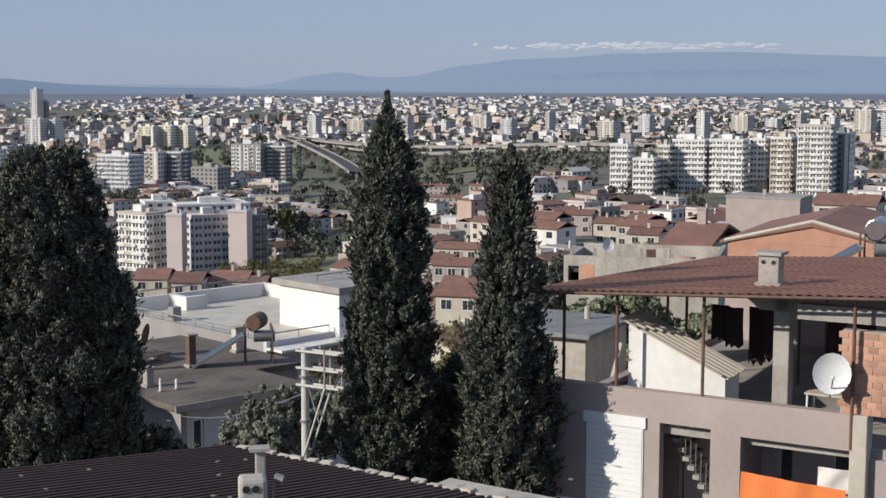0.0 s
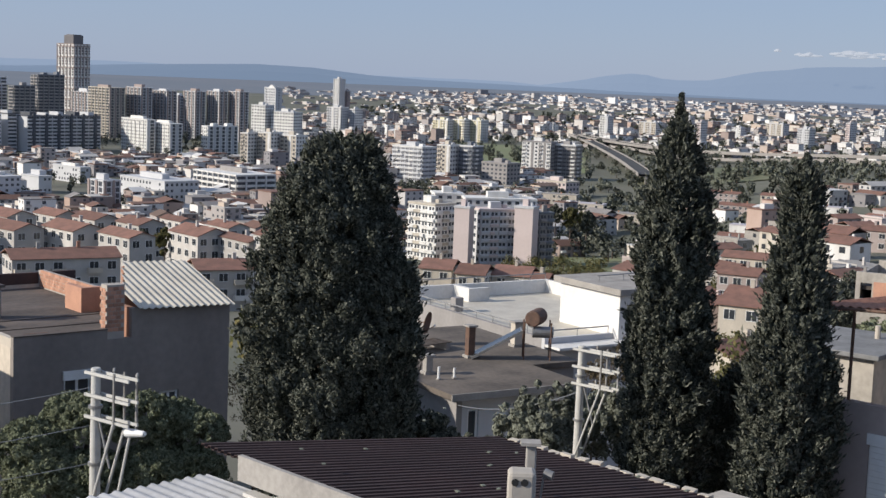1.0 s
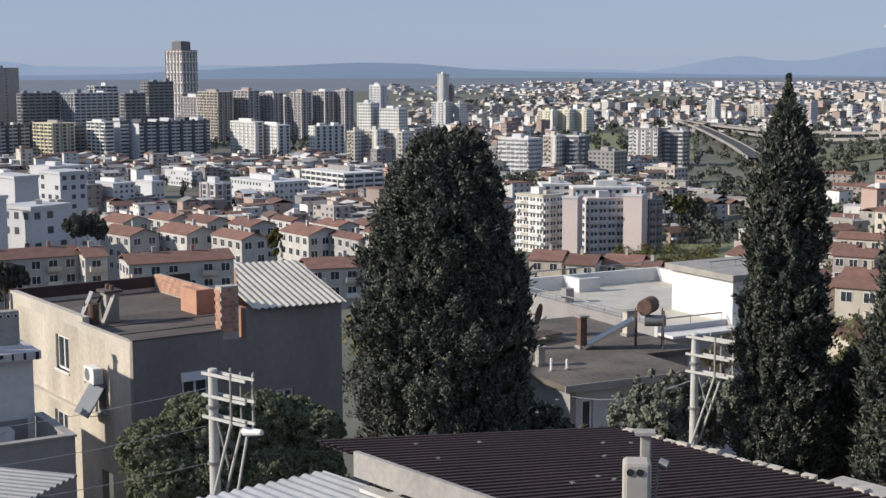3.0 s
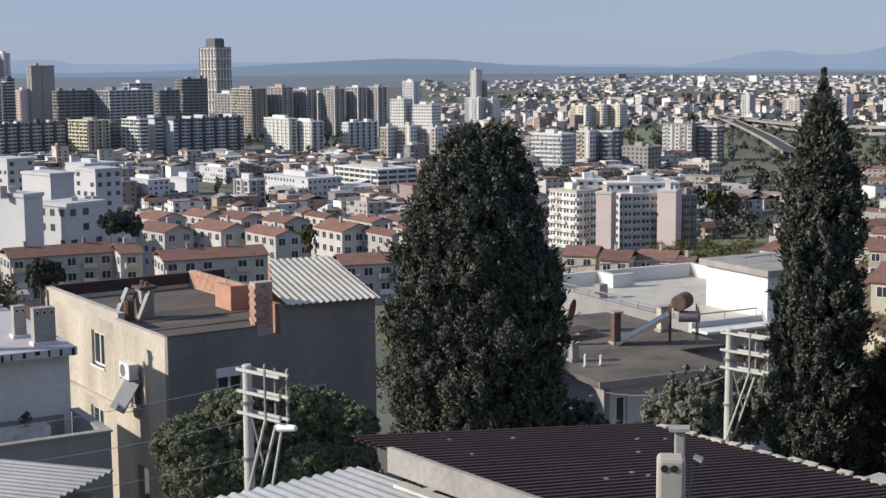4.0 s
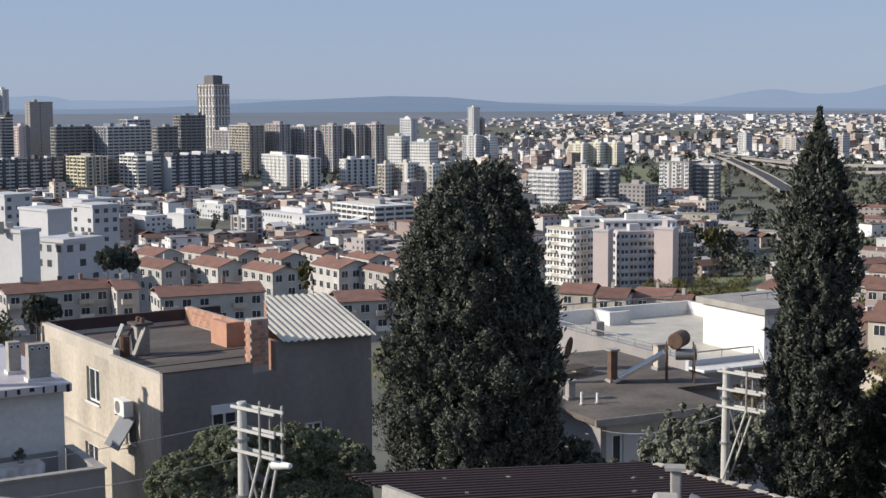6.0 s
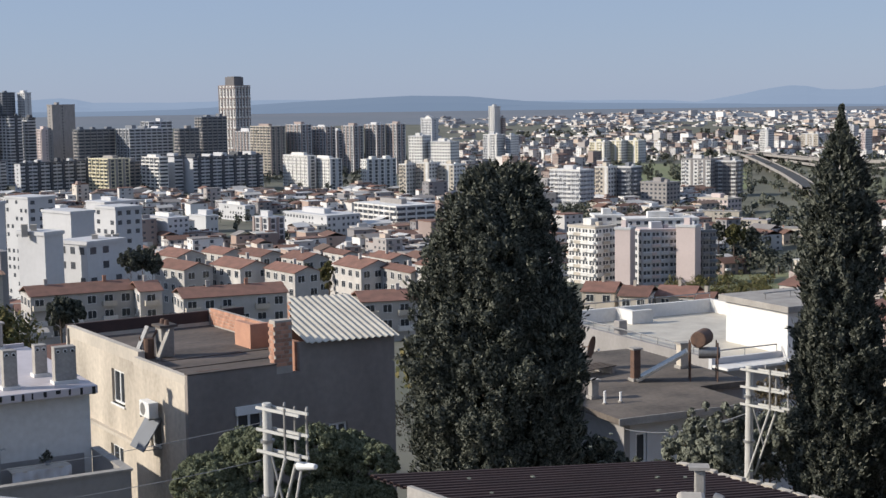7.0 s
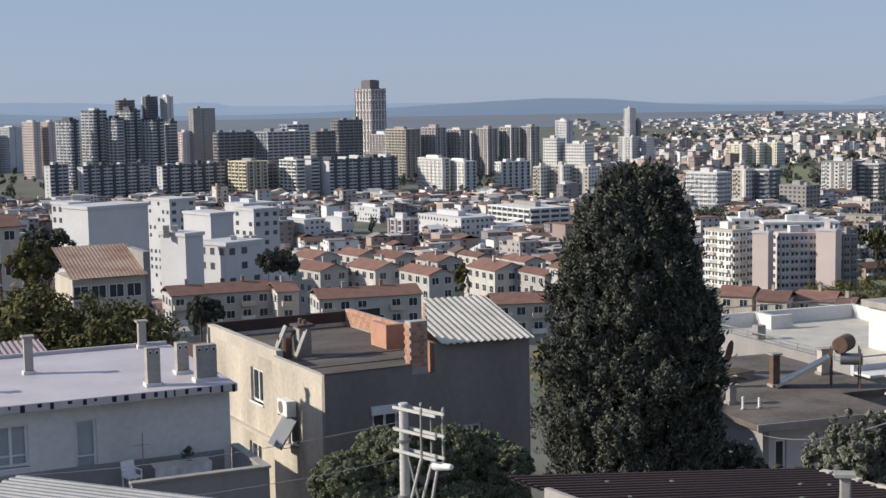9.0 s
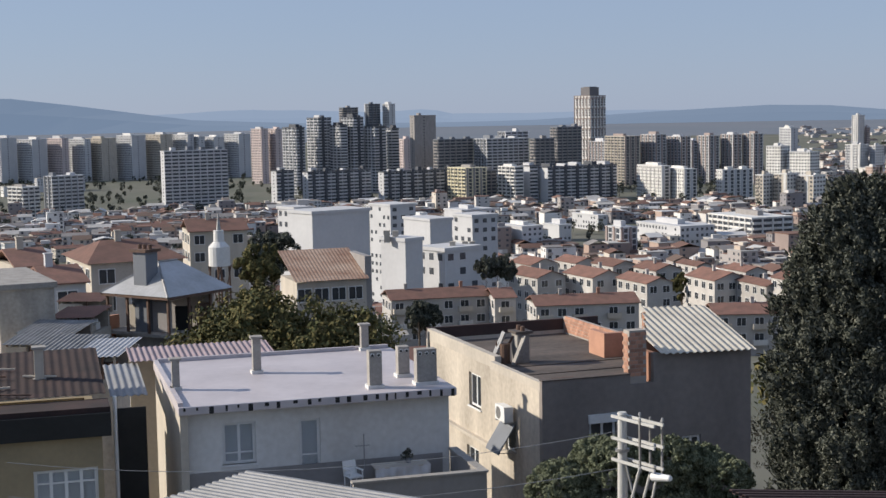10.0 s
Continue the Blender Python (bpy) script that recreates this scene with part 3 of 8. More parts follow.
slab(-19.55, -19.29, -19.10, 1850, 10.9, "palet", "white narrow high-rise tower")
slab(-18.96, -18.74, -18.34, 1700, -31.4, "pinkt", "pinkish far apartment tower")
slab(-24.73, -24.32, -24.06, 1750, -16.6, "pinkt", "pinkish tall apartment tower")
slab(-24.06, -23.77, -23.49, 1760, -17.1, "pinkt", "pinkish tall apartment tower")
slab(-34.67, -34.17, -33.57, 1950, -23.7, "palet", "tall pale apartment tower with a grey flank")
slab(-33.57, -33.02, -32.46, 1950, -26.3, "palet", "tall pale apartment tower with a grey flank")
slab(-32.46, -31.92, -31.67, 1950, -25.5, "pinkt", "tall pale apartment tower with a grey flank")
slab(-31.69, -31.07, -30.99, 1950, -27.0, "palet", "tall pale apartment tower with a grey flank")
slab(-31.04, -30.44, -29.89, 1950, -26.6, "beiget", "tall pale apartment tower with a grey flank")
slab(-29.89, -29.31, -28.78, 1950, -23.8, "palet", "tall pale apartment tower with a grey flank")
slab(-28.78, -28.22, -27.75, 1950, -23.4, "beiget", "tall pale apartment tower with a grey flank")
slab(-27.75, -27.16, -27.07, 1950, -24.0, "palet", "tall pale apartment tower with a grey flank")
slab(-27.12, -26.74, -26.65, 1950, -27.3, "palet", "tall pale apartment tower with a grey flank")
slab(-26.69, -26.17, -25.76, 1950, -27.9, "palet", "tall pale apartment tower with a grey flank")
slab(-25.77, -25.21, -24.75, 1950, -24.6, "palet", "tall pale apartment tower with a grey flank")
slab(-33.99, -33.45, -32.81, 1250, -56.4, "banded", "low white apartment block with balcony bands")
slab(-32.65, -32.36, -31.16, 1300, -49.9, "greyb", "grey apartment block on the plain")
slab(-28.20, -28.10, -25.62, 1270, -29.7, "office", "wide grey office block with balcony bands and a central core", 20.0)
far_block(-4.88, 1180, 7.1, -55.1, 16.0, -36, wall=M_CREAM, trim=M_WHITE, style="mixed", label="cream apartment block with balconies")
far_block(-4.09, 1180, 12.3, -54.3, 16.0, -36, wall=M_CREAM, trim=M_WHITE, style="mixed", label="cream apartment block with balconies")
far_block(-3.17, 1180, 15.7, -55.9, 16.0, -36, wall=M_CREAM, trim=M_WHITE, style="mixed", label="cream apartment block with balconies")
far_block(-1.41, 1750, 20.4, -47.1, 16.0, -36, wall=M_PALEGREY, trim=M_WHITE, style="mixed", label="cream apartment block with balconies")
far_block(-0.69, 1750, 7.7, -48.6, 16.0, -36, wall=M_PALEGREY, trim=M_WHITE, style="mixed", label="cream apartment block with balconies")
far_block(-4.36, 1500, 17.2, -41.0, 16.0, -36, wall=M_WHITE, trim=M_PALEGREY, style="plain", label="white stepped mall building")
far_block(-3.42, 1490, 27.9, -46.7, 16.0, -36, wall=M_WHITE, trim=M_PALEGREY, style="plain", label="white stepped mall building")
far_block(-3.94, 1900, 15.8, -28.4, 16.0, -36, wall=M_WHITE, trim=M_PALEGREY, style="stripe", label="pale narrow high-rise tower")
far_block(-1.34, 2200, 10.6, -16.6, 16.0, -36, wall=M_WHITE, trim=M_PALEGREY, style="stripe", label="pale narrow high-rise tower")
far_block(-0.95, 2210, 6.0, -33.9, 6.4, -36, wall=M_BROWN, trim=M_PALEGREY, style="stripe", label="pale narrow high-rise tower")
# middle of the plain
far_block(6.63, 1160, 24.2, -52.5, 16.0, -20, wall=M_WHITE, trim=M_GREY, style="mixed", label="white office block with dark window columns")
far_block(7.75, 1163, 18.0, -54.4, 16.0, -20, wall=M_GREY, trim=M_WHITE, style="balcony", label="dark glazed office wing")
far_block(1.53, 1000, 25.9, -52.1, 16.0, -38, wall=M_PALEGREY, trim=M_WHITE, style="balcony", label="glazed office building with pale frame")
far_block(2.97, 1060, 10.6, -53.2, 16.0, -30, wall=M_CREAM, trim=M_WHITE, style="mixed")
far_block(3.86, 1062, 10.6, -53.4, 16.0, -30, wall=M_SLATE, trim=M_WHITE, style="balcony")
far_block(2.79, 1750, 21.8, -57.3, 16.0, -36, wall=M_YELLOW, trim=M_WHITE, style="mixed", label="yellow-white apartment block with balconies")
far_block(3.52, 1750, 16.7, -56.1, 16.0, -36, wall=M_YELLOW, trim=M_WHITE, style="mixed", label="yellow-white apartment block with balconies")
far_block(4.20, 1750, 14.9, -56.2, 16.0, -36, wall=M_YELLOW, trim=M_WHITE, style="mixed", label="yellow-white apartment block with balconies")
far_block(5.00, 1010, 21.9, -61.7, 16.0, -36, wall=M_GREY, trim=M_GREY, style="plain")
# pale blocks with balconies beyond the cypress
far_block(21.31, 780, 9.5, -35.5, 14.0, -14, wall=M_WHITE, trim=M_WHITE, style="balcony", label="cream nine-storey block with stacked balconies")
far_block(22.26, 770, 11.1, -42.4, 14.0, -14, wall=M_WHITE, trim=M_WHITE, style="balcony", label="cream nine-storey block with stacked balconies")
far_block(23.05, 785, 6.0, -36.1, 13.0, -14, wall=M_CREAM, trim=M_WHITE, style="balcony", label="cream nine-storey block with stacked balconies")
far_block(24.00, 790, 17.5, -33.2, 14.0, -14, wall=M_WHITE, trim=M_WHITE, style="balcony", label="cream nine-storey block with stacked balconies")
far_block(25.44, 788, 17.8, -33.0, 14.0, -14, wall=M_WHITE, trim=M_WHITE, style="balcony", label="cream nine-storey block with stacked balconies")
far_block(26.64, 800, 8.2, -32.7, 14.0, -14, wall=M_WHITE, trim=M_WHITE, style="balcony", label="cream nine-storey block with stacked balconies")
far_block(27.51, 795, 11.0, -31.8, 14.0, -14, wall=M_CREAM, trim=M_WHITE, style="balcony", label="cream nine-storey block with stacked balconies")
far_block(28.74, 770, 16.6, -24.2, 16.0, -10, wall=M_WHITE, trim=M_CREAM, style="balcony", label="tall white block with stacked balconies")
far_block(29.71, 790, 10.0, -28.9, 16.0, -10, wall=M_SLATE, trim=M_WHITE, style="mixed")
# stepped block of flats in the middle distance
far_block(2.19, 600, 15.7, -54.9, 12.0, -45, wall=M_WHITE, trim=M_CREAM, style="balcony", label="cream and white stepped flats with deep balconies")
far_block(3.79, 585, 6.5, -54.4, 6.0, -20, wall=M_PINK, trim=M_PALEGREY, style="blank", cols=1, label="pinkish blank end wall of a block of flats")
far_block(5.27, 592, 15.3, -55.7, 10.0, 20, wall=M_PALEGREY, trim=M_PINK, style="balcony", label="grey block of flats with dark balconies")
far_block(6.25, 588, 8.0, -53.7, 7.0, -20, wall=M_PINK, trim=M_PALEGREY, style="blank", cols=1, label="pinkish blank end wall of a block of flats")
# right-hand flank in darker grey: its shade is put into the colour
far_block(7.17, 596, 6.0, -56.4, 5.0, 25, wall=M_GREY, trim=M_SLATE, style="balcony", label="flank of a block of flats with balconies, darkened for its shade")
far_block(3.28, 690, 13.8, -58.0, 14.0, 10, wall=M_WHITE, trim=M_WHITE, style="plain", cols=3, label="long white hall with a blue sign wall")
far_block(5.35, 680, 33.9, -58.7, 14.0, 10, wall=M_WHITE, trim=M_WHITE, style="plain", label="long white hall with a flat roof")
far_block(7.28, 1000, 25.0, -72.1, 16.0, -36, wall=M_PINK, trim=M_CREAM, style="plain", label="low pinkish building by the road")
# white buildings in front of the towers
slab(-6.91, -5.16, -3.60, 860, -65.5, "banded", "white commercial building with a flat roof")
slab(-9.69, -7.91, -6.58, 830, -67.9, "fine2", "white commercial building with a flat roof")
slab(-15.17, -14.12, -13.30, 800, -64.6, "pales", "pale low commercial hall")
slab(-18.94, -18.34, -17.24, 760, -56.1, "pales", "white commercial building with a flat roof")
slab(-17.22, -16.49, -15.17, 820, -56.3, "pales", "pale commercial hall with walls greyed for shade")
slab(-10.83, -10.24, -9.58, 800, -65.8, "brown", "dark brown office building")
slab(-13.30, -12.65, -12.17, 900, -71.9, "pales", "white commercial building with a flat roof")
slab(-12.16, -11.11, -10.76, 980, -72.0, "fine2", "white houses with flat roofs")
slab(-23.41, -22.45, -20.13, 380, -26.1, "blank", "blank white industrial hall")
slab(-19.78, -18.79, -18.23, 315, -28.1, "blank", "white house with paired rooftop chimneys", 40.0)
slab(-18.30, -17.22, -15.78, 322, -31.1, "fine2", "white block with rooftop chimneys", 40.0)
slab(-20.19, -19.34, -18.33, 560, -36.1, "fine2", "pale four-storey block of flats")
slab(-18.86, -17.78, -16.89, 430, -32.4, "blank", "white plastered flat-roofed building")
slab(-16.88, -16.10, -15.09, 460, -33.6, "fine2", "white plastered flat-roofed building with walls greyed for shade")
slab(-23.80, -23.14, -22.43, 420, -27.4, "fine2", "white plastered flat-roofed building")
# far slabs
far_block(9.22, 1900, 11.4, -48.7, 16.0, -28, wall=M_WHITE, trim=M_PALEGREY, style="mixed", label="pale apartment block on the plain")
far_block(10.92, 2100, 28.6, -59.6, 16.0, -35, wall=M_CREAM, trim=M_PALEGREY, style="mixed", label="pale apartment block on the plain")
far_block(12.31, 2300, 21.9, -53.8, 16.0, -28, wall=M_PALEGREY, trim=M_PALEGREY, style="mixed", label="pale apartment block on the plain")
far_block(12.90, 1900, 6.0, -51.0, 14.6, -35, wall=M_PINK, trim=M_PALEGREY, style="mixed", label="pale apartment block on the plain")
far_block(14.33, 2100, 13.7, -62.1, 16.0, -28, wall=M_WHITE, trim=M_PALEGREY, style="mixed", label="pale apartment block on the plain")
far_block(15.76, 2300, 32.5, -59.0, 16.0, -35, wall=M_CREAM, trim=M_PALEGREY, style="mixed", label="pale apartment block on the plain")
far_block(16.86, 1900, 16.6, -53.9, 16.0, -28, wall=M_PALEGREY, trim=M_PALEGREY, style="mixed", label="pale apartment block on the plain")
far_block(18.49, 2100, 6.7, -48.8, 16.0, -35, wall=M_PINK, trim=M_PALEGREY, style="mixed", label="pale apartment block on the plain")
far_block(19.65, 2300, 15.6, -61.4, 16.0, -28, wall=M_WHITE, trim=M_PALEGREY, style="mixed", label="pale apartment block on the plain")
far_block(20.78, 1900, 24.4, -55.7, 16.0, -35, wall=M_CREAM, trim=M_PALEGREY, style="mixed", label="pale apartment block on the plain")
far_block(22.26, 2100, 18.7, -53.2, 16.0, -28, wall=M_PALEGREY, trim=M_PALEGREY, style="mixed", label="pale apartment block on the plain")
far_block(22.97, 2300, 8.0, -64.4, 16.0, -35, wall=M_PINK, trim=M_PALEGREY, style="mixed", label="pale apartment block on the plain")
far_block(24.44, 1900, 11.0, -43.5, 16.0, -28, wall=M_WHITE, trim=M_PALEGREY, style="mixed", label="pale apartment block on the plain")
far_block(25.93, 2100, 27.1, -51.8, 16.0, -35, wall=M_CREAM, trim=M_PALEGREY, style="mixed", label="pale apartment block on the plain")
far_block(27.12, 2300, 20.4, -62.5, 16.0, -28, wall=M_PALEGREY, trim=M_PALEGREY, style="mixed", label="pale apartment block on the plain")
far_block(28.15, 1900, 6.0, -44.2, 13.3, -35, wall=M_PINK, trim=M_PALEGREY, style="mixed", label="pale apartment block on the plain")
far_block(29.33, 2100, 12.2, -54.1, 16.0, -28, wall=M_WHITE, trim=M_PALEGREY, style="mixed", label="pale apartment block on the plain")
far_block(30.51, 2300, 29.1, -47.8, 16.0, -35, wall=M_CREAM, trim=M_PALEGREY, style="mixed", label="pale apartment block on the plain")
far_block(31.38, 1900, 14.4, -45.6, 16.0, -28, wall=M_PALEGREY, trim=M_PALEGREY, style="mixed", label="pale apartment block on the plain")

# ---- trees ----


def quads(name, q, mat):
    """One mesh of loose four-cornered leaves; q: n x 4 x 3."""
    n = len(q)
    me = bpy.data.meshes.new(name)
    me.vertices.add(n * 4)
    me.vertices.foreach_set("co", q.reshape(-1).astype(np.float32))
    me.loops.add(n * 4)
    me.loops.foreach_set("vertex_index", np.arange(n * 4, dtype=np.int32))
    me.polygons.add(n)
    me.polygons.foreach_set("loop_start", np.arange(0, n * 4, 4, dtype=np.int32))
    me.materials.append(mat)
    me.update(calc_edges=True)
    return me


def sprays(rng, centres, out, per, size, spread, long=2.2, lift=0.5):
    """Leaves in small tufts round the centres, leaning the way of out."""
    n = len(centres)
    c = np.repeat(centres, per, 0) + rng.normal(0, spread, (n * per, 3))
    d = np.repeat(out, per, 0) + rng.normal(0, 0.55, (n * per, 3))
    d[:, 2] += lift
    d /= np.linalg.norm(d, axis=1)[:, None]
    s = np.cross(d, rng.normal(0, 1, d.shape))
    s /= np.linalg.norm(s, axis=1)[:, None]
    k = size * rng.uniform(0.6, 1.4, (len(c), 1))
    bend = np.cross(s, d) * k * 0.35
    return np.stack([c, c + d * k * long * 0.5 + s * k * 0.5 + bend, c + d * k * long, c + d * k * long * 0.5 - s * k * 0.5 + bend], 1)


def trunk(height, r, limbs, seed, spread=1.0, start=0.15, up=0.6):
    rnd = random.Random(seed)
    g = Geo()
    p, n = Vector((0, 0, -0.4)), 7
    pts = [p]
    for i in range(n):
        p = p + Vector((rnd.uniform(-0.05, 0.05) * height / n, rnd.uniform(-0.05, 0.05) * height / n, (height + 0.4) / n))
        pts.append(p)
    for i in range(n):
        g.rod(pts[i], pts[i + 1], r * (1 - 0.85 * i / n), 0, 9, r * (1 - 0.85 * (i + 1) / n))
    for i in range(limbs):
        t = start + (0.9 - start) * i / limbs
        q = pts[min(int(t * n), n - 1)].lerp(pts[min(int(t * n) + 1, n)], t * n % 1)
        a = i * 2.4 + rnd.uniform(-0.4, 0.4)
        e = q + Vector((math.cos(a), math.sin(a), up)) * spread * rnd.uniform(0.5, 1) * (1.1 - t * 0.6)
        g.rod(q, e, r * 0.35 * (1 - t * 0.6), 0, 6, r * 0.08)
    return g.mesh("trunk", M_BARK)


def lumps(rng, centres, radii, per, leaf, out, long=2.0, tall=1.25, loose=0.32):
    """Leaves on the outer side of many small rounded lumps, so that light and dark gather between them."""
    n = len(centres)
    d = rng.normal(0, 1, (n, per, 3)) + out[:, None, :] * 0.9
    d /= np.linalg.norm(d, axis=2)[:, :, None]
    c = centres[:, None, :] + d * (radii[:, None, None] * rng.uniform(0.6, 1.05, (n, per, 1))) * np.array([1, 1, tall])
    c, d = c.reshape(-1, 3), d.reshape(-1, 3)
    nrm = d + rng.normal(0, loose, d.shape)
    nrm /= np.linalg.norm(nrm, axis=1)[:, None]
    f = np.cross(nrm, rng.normal(0, 1, d.shape))
    f[:, 2] += 0.35
    f /= np.linalg.norm(f, axis=1)[:, None]
    s = np.cross(f, nrm)
    k = leaf * rng.uniform(0.6, 1.4, (len(c), 1))
    return np.stack([c - f * k * long * 0.5, c + s * k * 0.5, c + f * k * long * 0.5, c - s * k * 0.5], 1)


def cypress(az, d, top, profile, seed, label, count=1200, per=115, leaf=0.042, lean=((0, 0), (1, 0))):
    """profile: metres below the tip, radius; lean: metres below the tip, shift sideways."""
    base = site(az, d)
    h = top - base.translation.z
    t = thing("cypress_tree", base, label, "tree", "cypresses")
    put("trunk", trunk(h * 0.86, 0.2, 26, seed, 1.0, 0.08, 1.6), t)
    rng = np.random.default_rng(seed)
    zs, span = rng.uniform(0, 1, count * 4), profile[-1][0]
    r = np.interp(zs * span, [p[0] for p in profile], [p[1] for p in profile])
    keep = rng.uniform(0, max(p[1] for p in profile), len(zs)) < r + 0.12
    zs, r = zs[keep][:count], r[keep][:count]
    a = rng.uniform(0, 2 * np.pi, len(zs))
    z = h - zs * span
    wob = np.array([noise.fractal((math.cos(x) * 1.6 + seed, math.sin(x) * 1.6, zz * 1.3), 1.0, 2.0, 4) for x, zz in zip(a, z)])
    lr = np.clip(0.035 + 0.09 * r, 0.04, 0.17) * rng.uniform(0.6, 1.5, len(zs))
    rr = np.clip(r * (1 + 0.4 * wob) - lr * 0.5, 0, None) * np.where(rng.uniform(0, 1, len(zs)) < 0.3, rng.uniform(0.5, 0.85, len(zs)), rng.uniform(0.78, 1.17, len(zs)))
    side = np.interp(zs * span, [p[0] for p in lean], [p[1] for p in lean])
    c = np.stack([rr * np.cos(a) + side, rr * np.sin(a), z - lr * 0.3], 1)
    o = np.stack([np.cos(a), np.sin(a), 0.35 + 0 * a], 1)
    put("crown", quads("crown", np.concatenate([lumps(rng, c, lr, per, leaf, o, 2.0, 1.45, 0.6), sprays(rng, (c * np.array([1.04, 1.04, 1]))[r > 0.22], o[r > 0.22], 9, 0.045, 0.07, 3.4, 0.9)]), M_CYPRESS), t)
    return t


def round_tree(m, width, height, stem, mat, seed, label, leaf=0.09, tufts=900, per=110, name="tree", blobs=7, swell=1.0):
    """A tree or shrub with a crown of several uneven domes of leaves on limbs."""
    t = thing(name, m, label, "tree" if name != "shrub" else "shrub")
    put("trunk", trunk(height * 0.75, max(0.05, width * 0.035), 14, seed, width * 0.42, 0.3, 0.8), t)
    rng = np.random.default_rng(seed)
    cs, os, ls = [], [], []
    for b in range(blobs):
        a = b * 2.399 + seed
        k = 0.0 if b == 0 else width * 0.30 * math.sqrt(b / blobs) * 1.1
        br = width * rng.uniform(0.17, 0.25) * swell
        vr = min((height - stem) * 0.36, br * 1.5)
        cz = height - vr * (1.05 if b == 0 else rng.uniform(1.25, 1.9))
        n = max(12, int(tufts * swell / blobs / 7))
        nrm = rng.normal(0, 1, (n, 3))
        nrm[:, 2] = np.abs(nrm[:, 2]) * np.where(rng.uniform(0, 1, n) < 0.72, 1, -1)
        nrm /= np.linalg.norm(nrm, axis=1)[:, None]
        lr = br * rng.uniform(0.22, 0.40, n) / swell
        pts = np.array([k * math.cos(a), k * math.sin(a), cz]) + nrm * np.array([br, br, vr]) * rng.uniform(0.7, 0.95, (n, 1))
        pts[:, 2] = np.maximum(pts[:, 2], stem * 0.6)
        cs.append(pts), os.append(nrm), ls.append(lr)
    q = lumps(rng, np.concatenate(cs), np.concatenate(ls), per, leaf, np.concatenate(os))
    put("crown", quads("crown", q, mat), t)
    return t


cypress(-1.28, 33.0, -1.5, [(0, 0.27), (0.2, 0.67), (0.6, 0.90), (1.1, 1.12), (1.72, 1.22), (2.7, 1.30), (3.5, 1.40), (4.5, 1.48), (5.2, 1.46), (6.2, 1.40), (8.0, 1.26), (10, 0.99)], 11, "tall broad dark green cypress with a rounded top", count=3300, lean=((0, 0.27), (1.1, 0.16), (1.72, 0.05), (2.7, -0.08), (4.5, -0.1)))
# side plume of the broad cypress, added to fit its outline from the camera
cypress(1.2, 32.4, -4.1, [(0, 0.07), (0.3, 0.38), (0.8, 0.54), (1.6, 0.59), (2.6, 0.52), (4, 0.45), (7, 0.36)], 16, "dark green side plume of a broad cypress, added for its outline", count=1300)
cypress(12.15, 34.0, -0.25, [(0, 0.02), (0.3, 0.05), (0.6, 0.15), (1.1, 0.37), (1.6, 0.46), (2.4, 0.59), (3.7, 0.73), (5.0, 0.85), (6.3, 0.95), (7.5, 0.91), (9, 0.81), (10.5, 0.73)], 12, "slender dark green cypress with a pointed tip", count=2300)
cypress(17.0, 31.3, -1.45, [(0, 0.03), (0.2, 0.12), (0.45, 0.26), (1.65, 0.43), (2.85, 0.53), (4, 0.70), (5.2, 0.88), (6.3, 0.94), (8, 0.86)], 13, "dark green cypress with a ragged pointed top", count=2000)
cypress(15.2, 36.0, -7.0, [(0, 0.27), (0.8, 0.63), (2, 0.81), (4, 0.81)], 14, "low dark green cypress between two taller ones", count=900)

# ---- near houses ----


def wall(g, x0, x1, z0, z1, y, t, holes, k=0, m=None):
    """A wall along x from y to y+t, one welded piece, with openings (x0, x1, z0, z1) through it."""
    xs = sorted({x0, x1, *[h[0] for h in holes], *[h[1] for h in holes]})
    zs = sorted({z0, z1, *[h[2] for h in holes], *[h[3] for h in holes]})
    nx, nz, i0 = len(xs), len(zs), len(g.v)
    for yy in (y, y + t):
        for z in zs:
            g.v += [tuple(m @ Vector((x, yy, z))) if m else (x, yy, z) for x in xs]
    at = lambda s, i, j: i0 + s * nx * nz + j * nx + i

    def solid(i, j):
        if not (0 <= i < nx - 1 and 0 <= j < nz - 1):
            return False
        cx, cz = (xs[i] + xs[i + 1]) / 2, (zs[j] + zs[j + 1]) / 2
        return not any(h[0] < cx < h[1] and h[2] < cz < h[3] for h in holes)

    for i in range(nx - 1):
        for j in range(nz - 1):
            if not solid(i, j):
                continue
            new_faces = [(at(0, i, j), at(0, i + 1, j), at(0, i + 1, j + 1), at(0, i, j + 1)), (at(1, i + 1, j), at(1, i, j), at(1, i, j + 1), at(1, i + 1, j + 1))]
            for di, dj, a, b in ((-1, 0, (i, j), (i, j + 1)), (1, 0, (i + 1, j + 1), (i + 1, j)), (0, -1, (i + 1, j), (i, j)), (0, 1, (i, j + 1), (i + 1, j + 1))):
                if not solid(i + di, j + dj):
                    new_faces.append((at(0, *b), at(1, *b), at(1, *a), at(0, *a)))
            g.f += new_faces
            g.k += [k] * len(new_faces)


